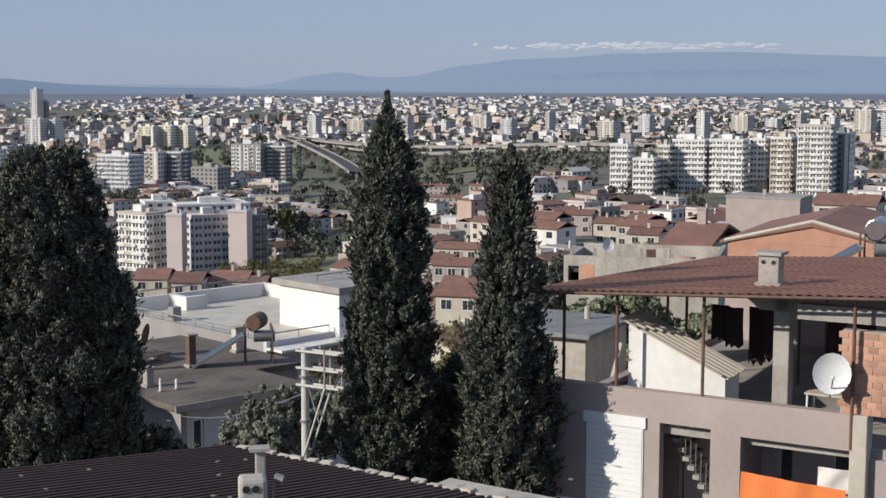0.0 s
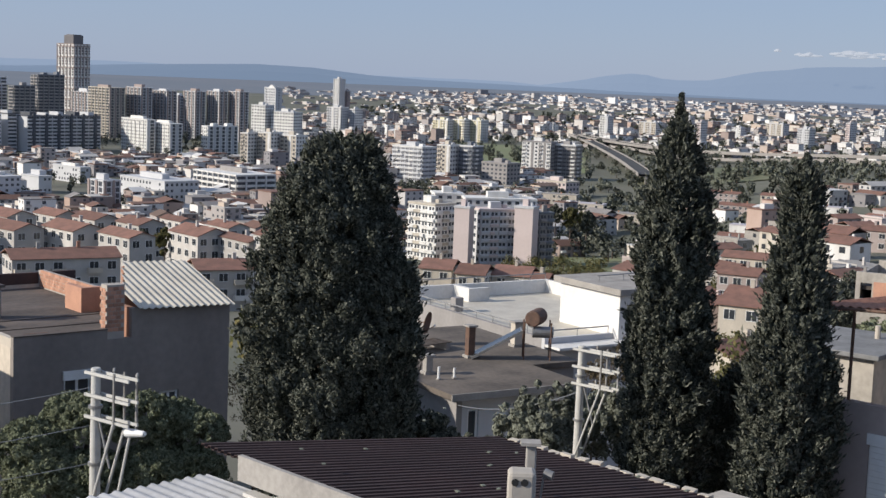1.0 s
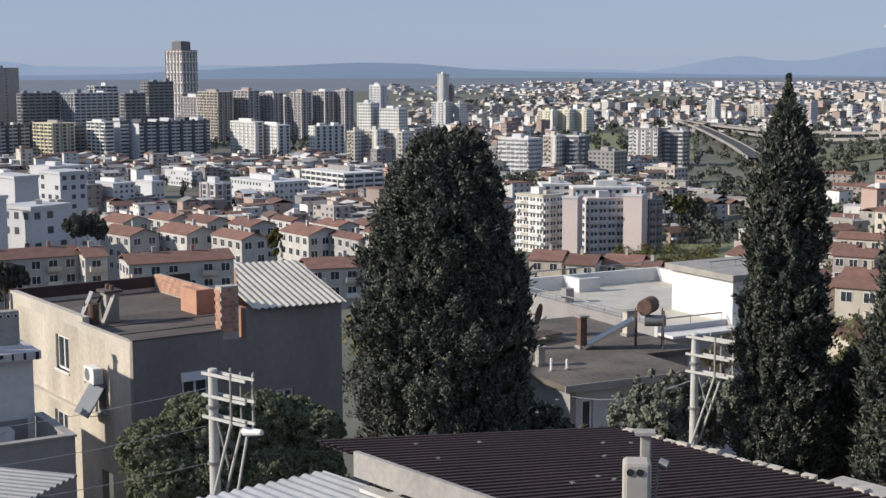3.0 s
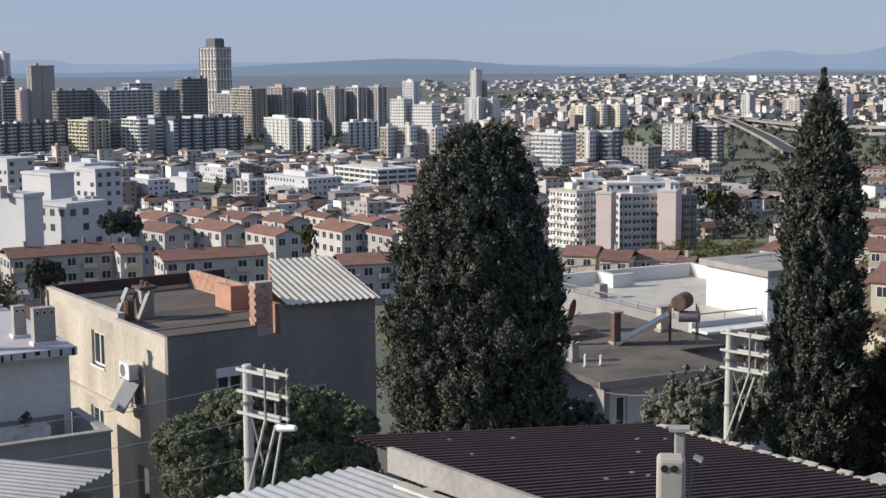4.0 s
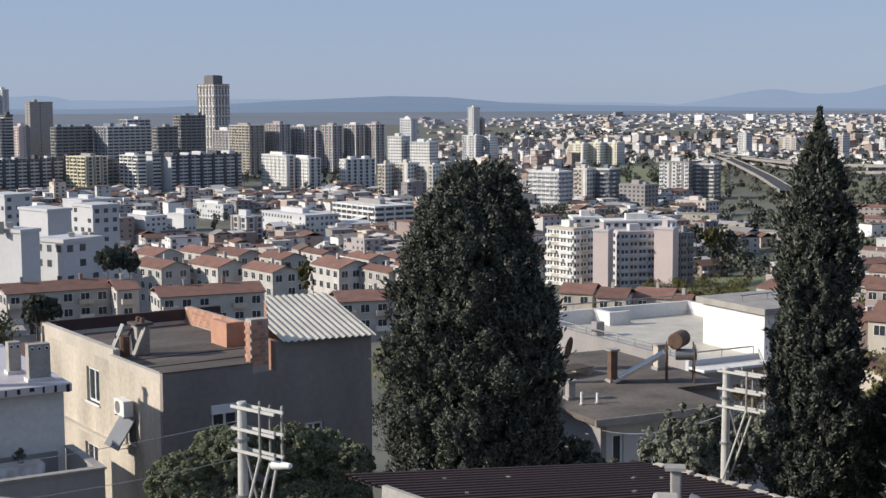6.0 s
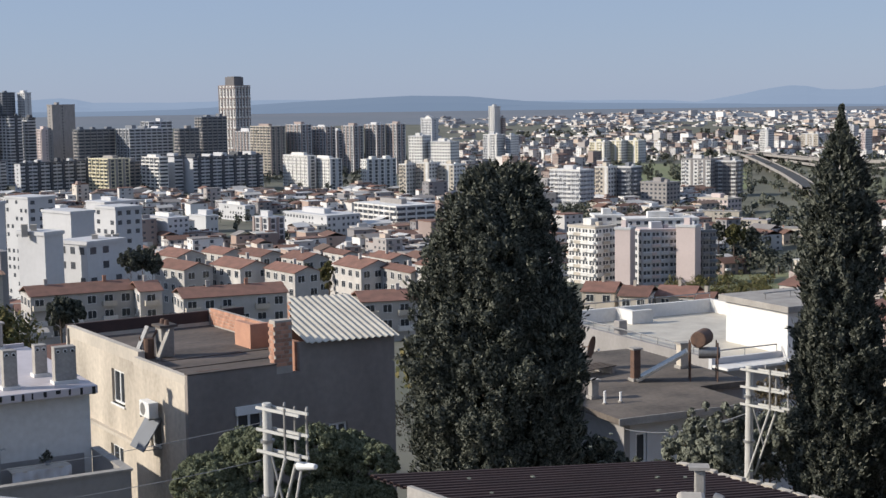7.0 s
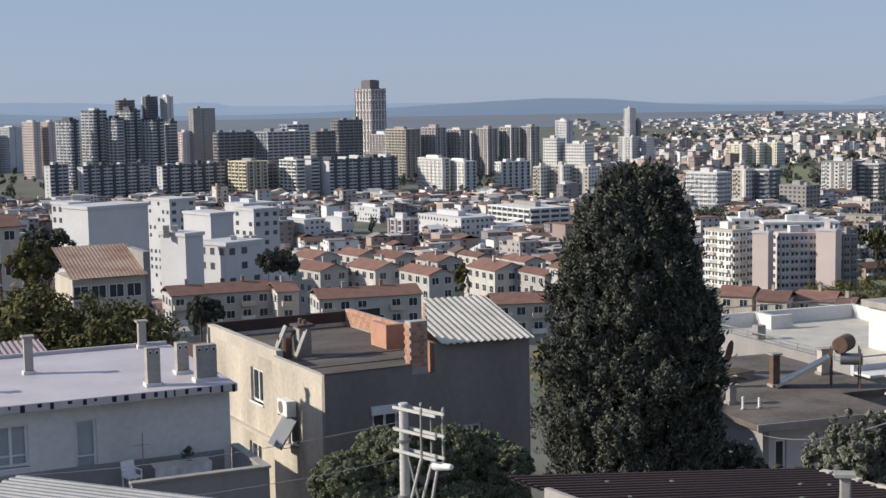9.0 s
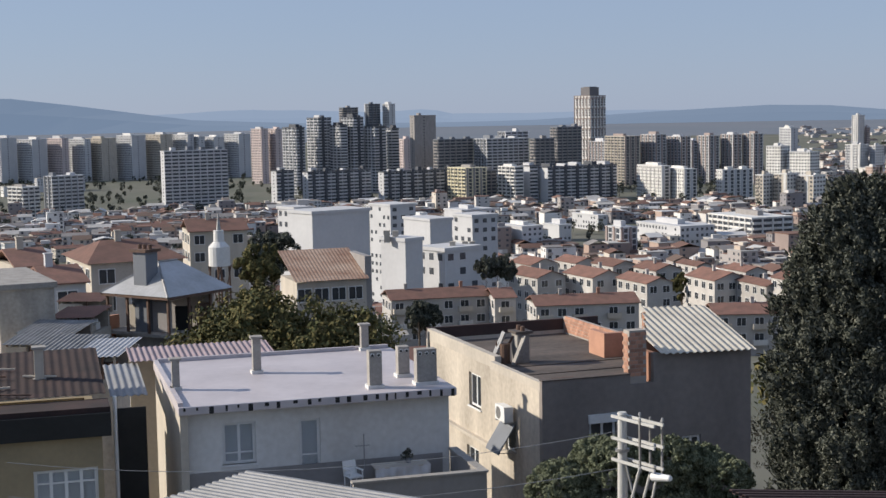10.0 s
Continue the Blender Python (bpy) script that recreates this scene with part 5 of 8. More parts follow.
def right_house():
    m = pose(10.22, 30.32, -13.2, 0, 0, -45)
    t = thing("house", m, "two-storey mauve house with a rusty sheet roof over an open terrace", "house")
    w, d, h = 8.6, 11.0, 6.5
    g = Geo()
    wall(g, 0, 6.76, 0, h, 0, 0.25, [(0.9, 2.3, 3.8, 5.85), (2.65, 3.8, 2.9, 5.83), (4.46, 6.74, 2.9, 5.75)])
    put("front_wall", g.mesh("front_wall", M_MAUVE), t, label="mauve rendered front wall with openings")
    bevelled(put("corner_pier", Geo().box(6.76, 7.1, -0.12, 0.35, 0, h + 0.02).mesh("corner_pier", M_CREAM), t), 0.02)
    put("side_wall", Geo().box(0, 0.25, 0.25, d, 0, h - 0.55).mesh("side_wall", M_MAUVE), t)
    put("side_wall", Geo().box(7.1, w, 0.1, 0.35, 0, 5.6).mesh("side_wall", M_MAUVE), t)
    put("back_wall", Geo().box(0.25, w, d - 0.25, d, 0, h + 1.2).mesh("back_wall", M_MAUVE), t)
    put("floor_slab", Geo().box(0.25, w, 0.25, d - 0.25, 5.55, 5.8).mesh("floor_slab", M_CONCRETE), t)
    put("floor_slab", Geo().box(0.25, w, 0.25, d - 0.25, 2.6, 2.85).mesh("floor_slab", M_CONCRETE), t)
    put("loggia_wall", Geo().box(0.25, 2.5, 1.6, 1.8, 2.85, 5.55).mesh("loggia_wall", M_MAUVE), t)
    g = Geo()
    wall(g, 2.5, w, 2.85, 5.55, 1.9, 0.2, [(5.9, 6.45, 4.2, 5.3), (4.7, 5.0, 3.4, 5.2)])
    put("loggia_wall", g.mesh("loggia_wall", M_PALEGREY), t)
    put("dividing_wall", Geo().box(4.1, 4.3, 0.25, 1.9, 2.85, 5.55).mesh("dividing_wall", M_MAUVE), t)
    # shutter, stair, tarpaulin
    sh = put("shutter", Geo().box(0.92, 2.28, -0.02, 0.06, 3.8, 5.84).mesh("shutter", M_WHITE), t, label="white roller shutter")
    put("shutter_box", Geo().box(0.86, 2.34, -0.05, 0.1, 5.66, 5.9).mesh("shutter_box", M_FRAME), sh)
    for i in range(14):
        put("slat", Geo().box(0.95, 2.25, -0.034, -0.02, 3.83 + i * 0.13, 3.945 + i * 0.13).mesh("slat", M_FRAME), sh)
    for i in range(16):
        put("railing_bar", Geo().rod((0.9 + i * 0.09, -0.55, 3.0), (0.9 + i * 0.09, -0.55, 4.0), 0.012, 0, 5).mesh("railing_bar", M_FRAME), t)
    put("railing", Geo().rod((0.2, -0.55, 4.0), (2.4, -0.55, 4.0), 0.03).mesh("railing", M_FRAME), t)
    st = put("stair", Geo().mesh("stair", M_CONCRETE), t)
    for i in range(9):
        put("tread", Geo().box(2.75 + i * 0.12, 2.9 + i * 0.12, 0.5, 1.4, 5.3 - i * 0.19, 5.4 - i * 0.19).mesh("tread", M_CONCRETE), st)
        put("baluster", Geo().rod((2.82 + i * 0.12, 0.5, 5.4 - i * 0.19), (2.82 + i * 0.12, 0.5, 6.1 - i * 0.19), 0.012, 0, 5).mesh("baluster", M_METAL), st)
    # terrace roof on posts
    sheet = corrugated(9.6, 12.4, 0.2, 0.017, along="y").mesh("roof_sheet", M_RUST)
    ox, oy = -0.45, -0.35
    rx, ry = math.degrees(math.atan(-0.045)), -math.degrees(math.atan(0.056))
    put("roof_sheet", sheet, t, pose(ox, oy, ROOF_AT(ox, oy), rx, ry, 0), "rusty brown corrugated roof sheet")
    put("eave_beam", Geo().rod((-0.4, 0, ROOF_AT(-0.4, 0) - 0.08), (9.0, 0, ROOF_AT(9.0, 0) - 0.08), 0.045).mesh("eave_beam", M_RUSTY), t)
    put("gutter", Geo().rod((-0.45, -0.4, ROOF_AT(-0.45, -0.4) - 0.05), (9.1, -0.4, ROOF_AT(9.1, -0.4) - 0.05), 0.035, 0, 10).mesh("gutter", M_RUSTY), t)
    put("roof_beam", Geo().box(5.5, 9.0, 0.3, 0.55, 8.3, 8.62).mesh("roof_beam", M_CONCRETE), t)
    for x, y in ((0.3, 0.1), (1.58, 0.1), (3.56, 0.1), (6.78, -0.1), (1.3, 5.0), (4.0, 5.5), (0.4, 6.0), (3.4, 10.0)):
        put("post", Geo().rod((x, y, 5.8), (x, y, ROOF_AT(x, y) - 0.05), 0.038).mesh("post", M_RUSTY), t)
    bevelled(put("column", Geo().box(4.75, 5.1, 1.1, 1.45, 5.8, ROOF_AT(5, 1.2) - 0.05).mesh("column", M_CONCRETE), t, label="grey concrete column with worn paint"), 0.02)
    put("column_capital", Geo().box(4.4, 5.4, 1.1, 1.45, 8.3, 8.58).mesh("column_capital", M_CONCRETE), t)
    # brick wall at the corner
    put("brick_wall", Geo().box(6.5, 9.3, 0.06, 0.3, 6.5, 8.2).mesh("brick_wall", M_MORTAR), t, label="wall of orange hollow bricks")
    bw = t.children[-1]
    bricks(bw, 6.5, 8.7, 6.5, 8.2, 0.06)
    # low shed on the terrace
    g = Geo()
    g.face([(1.6, 0.7, 5.8), (3.85, 0.7, 5.8), (3.85, 0.7, 6.85), (1.6, 0.7, 7.85)])
    g.face([(3.85, 0.7, 5.8), (3.85, 1.6, 5.8), (3.85, 1.6, 6.85), (3.85, 0.7, 6.85)])
    g.face([(1.6, 1.6, 5.8), (1.6, 0.7, 5.8), (1.6, 0.7, 7.85), (1.6, 1.6, 7.85)])
    g.face([(3.85, 1.6, 5.8), (1.6, 1.6, 5.8), (1.6, 1.6, 7.85), (3.85, 1.6, 6.85)])
    hut = thing("stair_hut", m, "small whitewashed hut with a sloping ribbed roof on the terrace", "shed")
    put("wall", g.mesh("wall", M_WHITE), hut)
    put("roof_sheet", corrugated(2.75, 1.15, 0.17, 0.025, along="x").mesh("roof_sheet", M_CREAM), hut, pose(1.45, 0.55, 7.93, 3, 24, 0))
    chimney(m @ pose(4.38, 2.0, ROOF_AT(4.38, 2) - 0.05), 0.45, 0.4, 0.72, 2, M_CONCRETE, "grey plastered chimney through a rusty roof", M_CONCRETE, M_CONCRETE)
    satellite_dish(m @ pose(6.42, -0.35, 7.38, 0, 0, 20), 0.42, "white satellite dish on a brick wall", M_FRAME)
    satellite_dish(m @ pose(-0.2, -0.4, 7.3, -8, 0, 60), 0.4, "grey-white satellite dish on a terrace corner", M_FRAME)
    tb = thing("table", m @ pose(5.9, 1.6, 5.8), "small worn table on the terrace", "table")
    put("top", Geo().box(-0.5, 0.5, -0.3, 0.3, 0.72, 0.76).mesh("top", M_CREAM), tb)
    for x in (-0.45, 0.45):
        for y in (-0.25, 0.25):
            put("leg", Geo().rod((x, y, 0), (x, y, 0.72), 0.025).mesh("leg", M_FRAME), tb)
    M_ORANGE = surface("orange_cloth", (0.78, 0.22, 0.06), (0.66, 0.17, 0.045), 0.8, 2, 20, 0.2)
    solo("tarpaulin", cloth(2.2, 2.1, M_ORANGE, 3), m @ pose(4.5, -0.06, 5.03, 0, 2.5, 0), "bright orange tarpaulin hung over the loggia", "tarpaulin")
    solo("cloth", cloth(0.9, 0.5, M_WHITE, 1, seed=3), m @ pose(5.85, 0.9, 5.1), "white cloth hung in the loggia", "laundry")
    M_BLACK = surface("dark_cloth", (0.03, 0.022, 0.024), (0.05, 0.02, 0.025), 0.95, 3, 30, 0.3)
    for i, (x, y, l) in enumerate(((2.75, 2.8, 0.8), (3.15, 2.6, 0.9), (3.6, 2.9, 1.3), (4.05, 2.7, 1.15), (5.6, 2.2, 1.1), (6.2, 2.3, 1.2), (5.9, 3.0, 0.9))):
        solo("laundry", cloth(0.42, l, M_BLACK, 1.2, "laundry", i), m @ pose(x, y, 8.05), "dark clothes drying on a line", "laundry", "washing on the line")
    return m


right_house()
M_BITUMEN2 = surface("brown_roof", (0.17, 0.14, 0.115), (0.06, 0.05, 0.043), 0.95, 0.55, 5, 0.3)


def flat_house():
    m = pose(3.54, 52.28, -16.5, 0, 0, 28)
    t = thing("house", m, "low house with a dusty brown flat roof", "house")
    h, w, d = 4.8, 5.2, 12
    g = Geo()
    wall(g, 0.25, w, 0, h - 0.3, 0, 0.25, [(0.5, 1.0, 2.9, 4.1), (3.0, 3.9, 3.6, 4.2)])
    put("front_wall", g.mesh("front_wall", M_PALEGREY), t)
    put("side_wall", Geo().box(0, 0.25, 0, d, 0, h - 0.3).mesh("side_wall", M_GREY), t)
    put("side_wall", Geo().box(w - 0.25, w, 0.25, d, 0, h - 0.3).mesh("side_wall", M_PALEGREY), t)
    window(t, pose(0.5, 0, 2.9), 0.5, 1.2, 1)
    window(t, pose(3.0, 0, 3.6), 0.9, 0.6, 2)
    put("roof_deck", Geo().box(-0.45, w + 0.35, -0.45, d, h - 0.22, h).box(w + 0.35, 8.0, 3.2, d, h - 0.22, h).mesh("roof_deck", M_BITUMEN2), t, label="dusty brown roof deck")
    put("roof_edge", Geo().box(-0.5, w + 0.4, -0.5, -0.45, h - 0.24, h + 0.03).mesh("roof_edge", M_CONCRETE), t)
    put("porch_wall", Geo().box(w, 7.8, 3.4, 3.6, 0, h - 0.22).mesh("porch_wall", M_GREY), t)
    top = m @ pose(0, 0, h)
    for x, y, a, b, hh, mat in ((3.9, 5.4, 0.32, 0.3, 1.3, M_RUSTY), (7.2, 6.8, 0.5, 0.35, 1.05, M_CREAM), (0.6, 3.2, 0.3, 0.3, 0.7, M_CONCRETE), (1.7, 6.2, 0.3, 0.3, 0.8, M_CONCRETE)):
        chimney(top @ pose(x, y, 0), a, b, hh, 0, mat, "stubby weathered chimney on a brown flat roof", M_CONCRETE, M_CONCRETE)
    for x, y, hh in ((0.45, 2.1, 0.5), (1.15, 2.1, 0.4)):
        vp = thing("vent_pipe", top @ pose(x, y, 0), "white plastic vent pipe on the roof", "pipe", "vent pipes")
        put("pipe", Geo().rod((0, 0, 0), (0, 0, hh), 0.05, 0, 10).mesh("pipe", M_FRAME), vp)
        put("collar", Geo().rod((0, 0, 0), (0, 0, 0.05), 0.1, 0, 12).mesh("collar", M_CONCRETE), vp)
    satellite_dish(top @ pose(3.6, 8.6, 0.95, 10, 0, 40), 0.5, "dark rusty satellite dish on a flat roof", M_RUSTY, M_RUSTY)
    pallet = thing("pallet", top @ pose(3.0, 7.4, 0, 0, 0, 15), "low stack of weathered boards on the roof", "boards")
    for i in range(5):
        put("board", Geo().box(-1.0, 1.0, -0.5 + i * 0.22, -0.34 + i * 0.22, 0.3, 0.34).mesh("board", M_BARK), pallet)
    for x in (-0.8, 0.8):
        put("block", Geo().box(x - 0.1, x + 0.1, -0.5, 0.5, 0, 0.3).mesh("block", M_CONCRETE), pallet)
    solar_heater(top @ pose(6.3, 4.2, 0, 0, 0, -30), M_RUSTY, "solar water heater with a rusty tank and sloping panel")
    return m


def solar_heater(m, tank, label, dish=None):
    s = thing("solar_water_heater", m, label, "solar heater")
    g = Geo().rod((-0.15, -0.3, 1.72), (0.25, 0.75, 1.72), 0.34, 0, 18)
    bevelled(put("tank", g.mesh("tank", tank), s, label="cylindrical water tank"), 0.05)
    put("small_tank", Geo().rod((-0.1, -0.05, 1.15), (0.75, -0.05, 1.15), 0.24, 0, 16).mesh("small_tank", M_METAL), s)
    for x in (-0.45, 0.65):
        for y in (-0.3, 0.4):
            put("leg", Geo().rod((x, y, 0), (x, y, 1.6), 0.03).mesh("leg", M_RUSTY), s)
    put("panel", Geo().box(0, 2.4, -0.45, 0.45, -0.05, 0.05).mesh("panel", M_METAL), s, pose(-0.55, -0.2, 1.25, 0, 30, 180), "sloping collector panel")
    put("panel_glass", Geo().box(0.06, 2.34, -0.4, 0.4, 0.05, 0.058).mesh("panel_glass", M_GLASS), s, pose(-0.55, -0.2, 1.25, 0, 30, 180))
    return s


flat_house()


def modern_house():
    m = pose(8.8, 68.6, -20, 0, 0, 30)
    t = thing("house", m, "modern white house with a walled white roof terrace", "house")
    # front wall greyer than the white ones: its shade is put into the colour
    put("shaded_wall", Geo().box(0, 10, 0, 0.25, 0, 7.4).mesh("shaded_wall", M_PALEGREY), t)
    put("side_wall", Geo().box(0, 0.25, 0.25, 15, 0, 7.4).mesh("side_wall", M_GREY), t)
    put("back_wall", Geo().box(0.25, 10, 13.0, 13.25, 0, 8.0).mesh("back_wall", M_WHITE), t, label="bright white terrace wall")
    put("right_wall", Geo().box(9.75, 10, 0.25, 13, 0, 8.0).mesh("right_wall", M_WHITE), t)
    put("terrace_deck", Geo().box(0.25, 9.75, 0.25, 13, 7.05, 7.25).mesh("terrace_deck", M_CREAMSHEET), t, label="pale terrace floor")
    put("terrace_wall", Geo().box(3.2, 3.5, 11.4, 13, 7.25, 8.0).mesh("terrace_wall", M_WHITE), t)
    put("terrace_wall", Geo().box(3.5, 4.6, 11.4, 11.65, 7.25, 8.0).mesh("terrace_wall", M_WHITE), t)
    g = Geo()
    put("stair_tower", Geo().box(4.25, 9.0, -0.4, 4.4, 6.6, 9.36).mesh("stair_tower", M_WHITE), t, label="white rooftop tower")
    bevelled(put("tower_roof", Geo().box(4.0, 9.3, -0.7, 4.75, 9.36, 9.68).mesh("tower_roof", M_CONCRETE), t, label="grey flat roof slab"), 0.02)
    put("awning", Geo().box(0.0, 6.0, -1.2, -0.02, 7.0, 7.12).mesh("awning", M_WHITE), t)
    for a, b in (((0.1, 0.1), (0.1, 15)), ((0.3, 13.1), (9.8, 13.1)), ((0.1, 0.1), (4.0, 0.1))):
        top = 7.75 if a[1] < 10 else 8.35
        put("handrail", Geo().rod((*a, top), (*b, top), 0.035).mesh("handrail", M_METAL), t)
        n = int(math.dist(a, b) / 1.4)
        for i in range(n + 1):
            q = [a[j] + (b[j] - a[j]) * i / n for j in (0, 1)]
            put("rail_post", Geo().rod((*q, top - 0.38), (*q, top), 0.02, 0, 6).mesh("rail_post", M_METAL), t)
    put("box_unit", Geo().box(0.6, 1.1, 8.8, 9.3, 7.25, 8.0).mesh("box_unit", M_GREY), t)
    rr = thing("roof_rack", m @ pose(6.5, 2.0, 9.68), "thin metal rack and panel on a flat roof", "rack")
    put("bar", Geo().rod((-1.8, 0, 0.3), (2.0, 0.3, 0.3), 0.03).mesh("bar", M_METAL), rr)
    for x in (-1.6, 0, 1.8):
        put("leg", Geo().rod((x, 0.1, 0), (x, 0.1, 0.3), 0.025).mesh("leg", M_METAL), rr)
    return m


modern_house()


def utility_pole(az, d, top, turn, label, lamp=False):
    base = site(az, d, turn)
    h = top - base.translation.z
    t = thing("utility_pole", base, label, "pole", "concrete utility poles")
    put("pole", Geo().rod((0, 0, -0.5), (0, 0, h), 0.15, 0, 16, 0.095).mesh("pole", M_POLE), t)
    put("pole_cap", Geo().rod((0, 0, h), (0, 0, h + 0.04), 0.11, 0, 16, 0.09).mesh("pole_cap", M_POLE), t)
    for z in (0.06, 0.52, 0.98):
        for y in (-0.12, 0.12):
            put("crossarm", Geo().box(-0.2, 1.15, y - 0.022, y + 0.022, h - z - 0.03, h - z + 0.03).mesh("crossarm", M_POLE), t)
        for x in (0.4, 1.1):
            ins = put("insulator", Geo().rod((x, 0.14, h - z + 0.04), (x, 0.14, h - z + 0.07), 0.015, 0, 8).rod((x, 0.14, h - z + 0.07), (x, 0.14, h - z + 0.14), 0.035, 0, 10, 0.025).mesh("insulator", M_METAL), t)
    for x, y in ((0.72, -0.14), (1.08, 0.14), (0.72, 0.14)):
        put("upright", Geo().box(x - 0.02, x + 0.02, y - 0.02, y + 0.02, h - 1.1, h + 0.04).mesh("upright", M_METAL), t)
    for y in (-0.17, 0.17):
        put("brace", Geo().rod((0.05, y, h - 2.9), (0.75, y, h - 0.98), 0.03).mesh("brace", M_POLE), t)
    put("brace", Geo().rod((0.1, 0, h - 1.0), (0.45, 0, h - 2.0), 0.025).mesh("brace", M_METAL), t)
    for z in (0.8, 2.0):
        put("band", Geo().rod((0, 0, h - z), (0, 0, h - z + 0.06), 0.15, 0, 16).mesh("band", M_METAL), t)
    if lamp:
        arm = put("lamp_arm", Geo().rod((0.55, 0, h - 3.1), (1.05, 0, h - 1.2), 0.03).mesh("lamp_arm", M_POLE), t)
        head = put("lamp_head", Geo().rod((0.95, 0, h - 1.15), (1.5, 0, h - 1.08), 0.1, 0, 12, 0.06).mesh("lamp_head", M_FRAME), t, label="white street lamp head")
        bevelled(head, 0.03)
    return t


utility_pole(-10.45, 30.0, -6.35, -50, "concrete utility pole with crossarms and a street lamp", True)
utility_pole(8.8, 38.0, -7.1, -35, "concrete utility pole with bare crossarms")
x, y = spot(-10.0, 38)


def stone_pine(m, domes, seed, label):
    """A pine whose crown is made of smooth close domes; domes: x, y, top and radius of each."""
    t = thing("pine_tree", m, label, "tree", "pines")
    g = Geo()
    for cx, cy, top, r in domes:
        mid = Vector((cx * 0.25, cy * 0.25, (top - r) * 0.55))
        g.rod((0, 0, -0.4), mid, 0.16, 0, 8, 0.11)
        g.rod(mid, (cx, cy, top - r * 0.7), 0.11, 0, 7, 0.04)
    put("trunk", g.mesh("trunk", M_BARK), t)
    rng = np.random.default_rng(seed)
    cs, os, ls = [], [], []
    for cx, cy, top, r in domes:
        n = int(330 * r * r)
        d = rng.normal(0, 1, (n, 3))
        d /= np.linalg.norm(d, axis=1)[:, None]
        d[:, 2] = np.where(d[:, 2] < -0.55, -d[:, 2], d[:, 2])
        lr = r * rng.uniform(0.09, 0.17, n)
        cs.append(np.array([cx, cy, top - r * 0.85]) + d * np.array([r, r, r * 0.85]) * rng.uniform(0.8, 0.98, (n, 1)))
        os.append(d), ls.append(lr)
    put("crown", quads("crown", lumps(rng, np.concatenate(cs), np.concatenate(ls), 70, 0.034, np.concatenate(os), 2.6, 1.0, 0.55), M_PINE), t)
    return t


pz = ground_z(x, y)
stone_pine(pose(x - 1.0, y, pz, 0, 0, 10), ((-0.88, -0.2, -9.35 - pz, 0.98), (0.05, 0.3, -8.8 - pz, 0.8), (0.6, -0.1, -8.75 - pz, 0.85), (-0.5, -0.5, -10.0 - pz, 1.1), (0.6, -0.6, -10.1 - pz, 1.0)), 31, "rounded grey-green pine beside a pole")
stone_pine(pose(x + 1.35, y + 0.9, pz, 0, 0, 10), ((-0.5, 0, -8.85 - pz, 0.95), (0.4, 0.3, -9.1 - pz, 0.8), (0.95, -0.1, -9.3 - pz, 0.75), (-0.3, -0.5, -10.1 - pz, 1.2), (0.7, -0.5, -10.2 - pz, 1.0)), 32, "rounded grey-green pine behind a shed roof")
round_tree(site(-23.9, 78), 14.5, 11.2, 1.5, M_BROAD, 33, "wide broadleaf tree turning yellow-green", leaf=0.14, tufts=4200, blobs=12)


# chimneys on the white houses
chimney(pose(*spot(-19.51, 318), -28.4, 0, 0, 20), 1.3, 1.3, 2.6, 0, M_CREAM, "square cream rooftop chimney", M_CREAM)
chimney(pose(*spot(-19.17, 320), -28.7, 0, 0, 19), 1.3, 1.3, 2.6, 0, M_CREAM, "square cream rooftop chimney", M_CREAM)
chimney(pose(*spot(-16.91, 328), -32.0, 0, 0, 17), 1.3, 1.3, 2.6, 0, M_CREAM, "square cream rooftop chimney", M_CREAM)
chimney(pose(*spot(-16.41, 332), -32.4, 0, 0, 16), 1.3, 1.3, 2.6, 0, M_CREAM, "square cream rooftop chimney", M_CREAM)
chimney(pose(*spot(-16.12, 334), -32.6, 0, 0, 16), 1.3, 1.3, 2.6, 0, M_CREAM, "square cream rooftop chimney", M_CREAM)

# ---- houses of the slope ----
WINDOW_FRAME = Geo().box(-0.85, 0.85, -0.06, 0.02, -0.78, -0.7).box(-0.85, 0.85, -0.06, 0.02, 0.7, 0.78).box(-0.85, -0.78, -0.06, 0.02, -0.7, 0.7).box(0.78, 0.85, -0.06, 0.02, -0.7, 0.7).box(-0.03, 0.03, -0.06, 0.02, -0.7, 0.7).mesh("window", M_FRAME)
WINDOW_PANE = Geo().box(-0.78, 0.78, -0.02, 0.02, -0.7, 0.7).mesh("pane", M_GLASS)



M_SHEDROOF = surface("shed_roof", (0.24, 0.24, 0.24), (0.13, 0.13, 0.13), 0.9, 1.2, 8, 0.2)


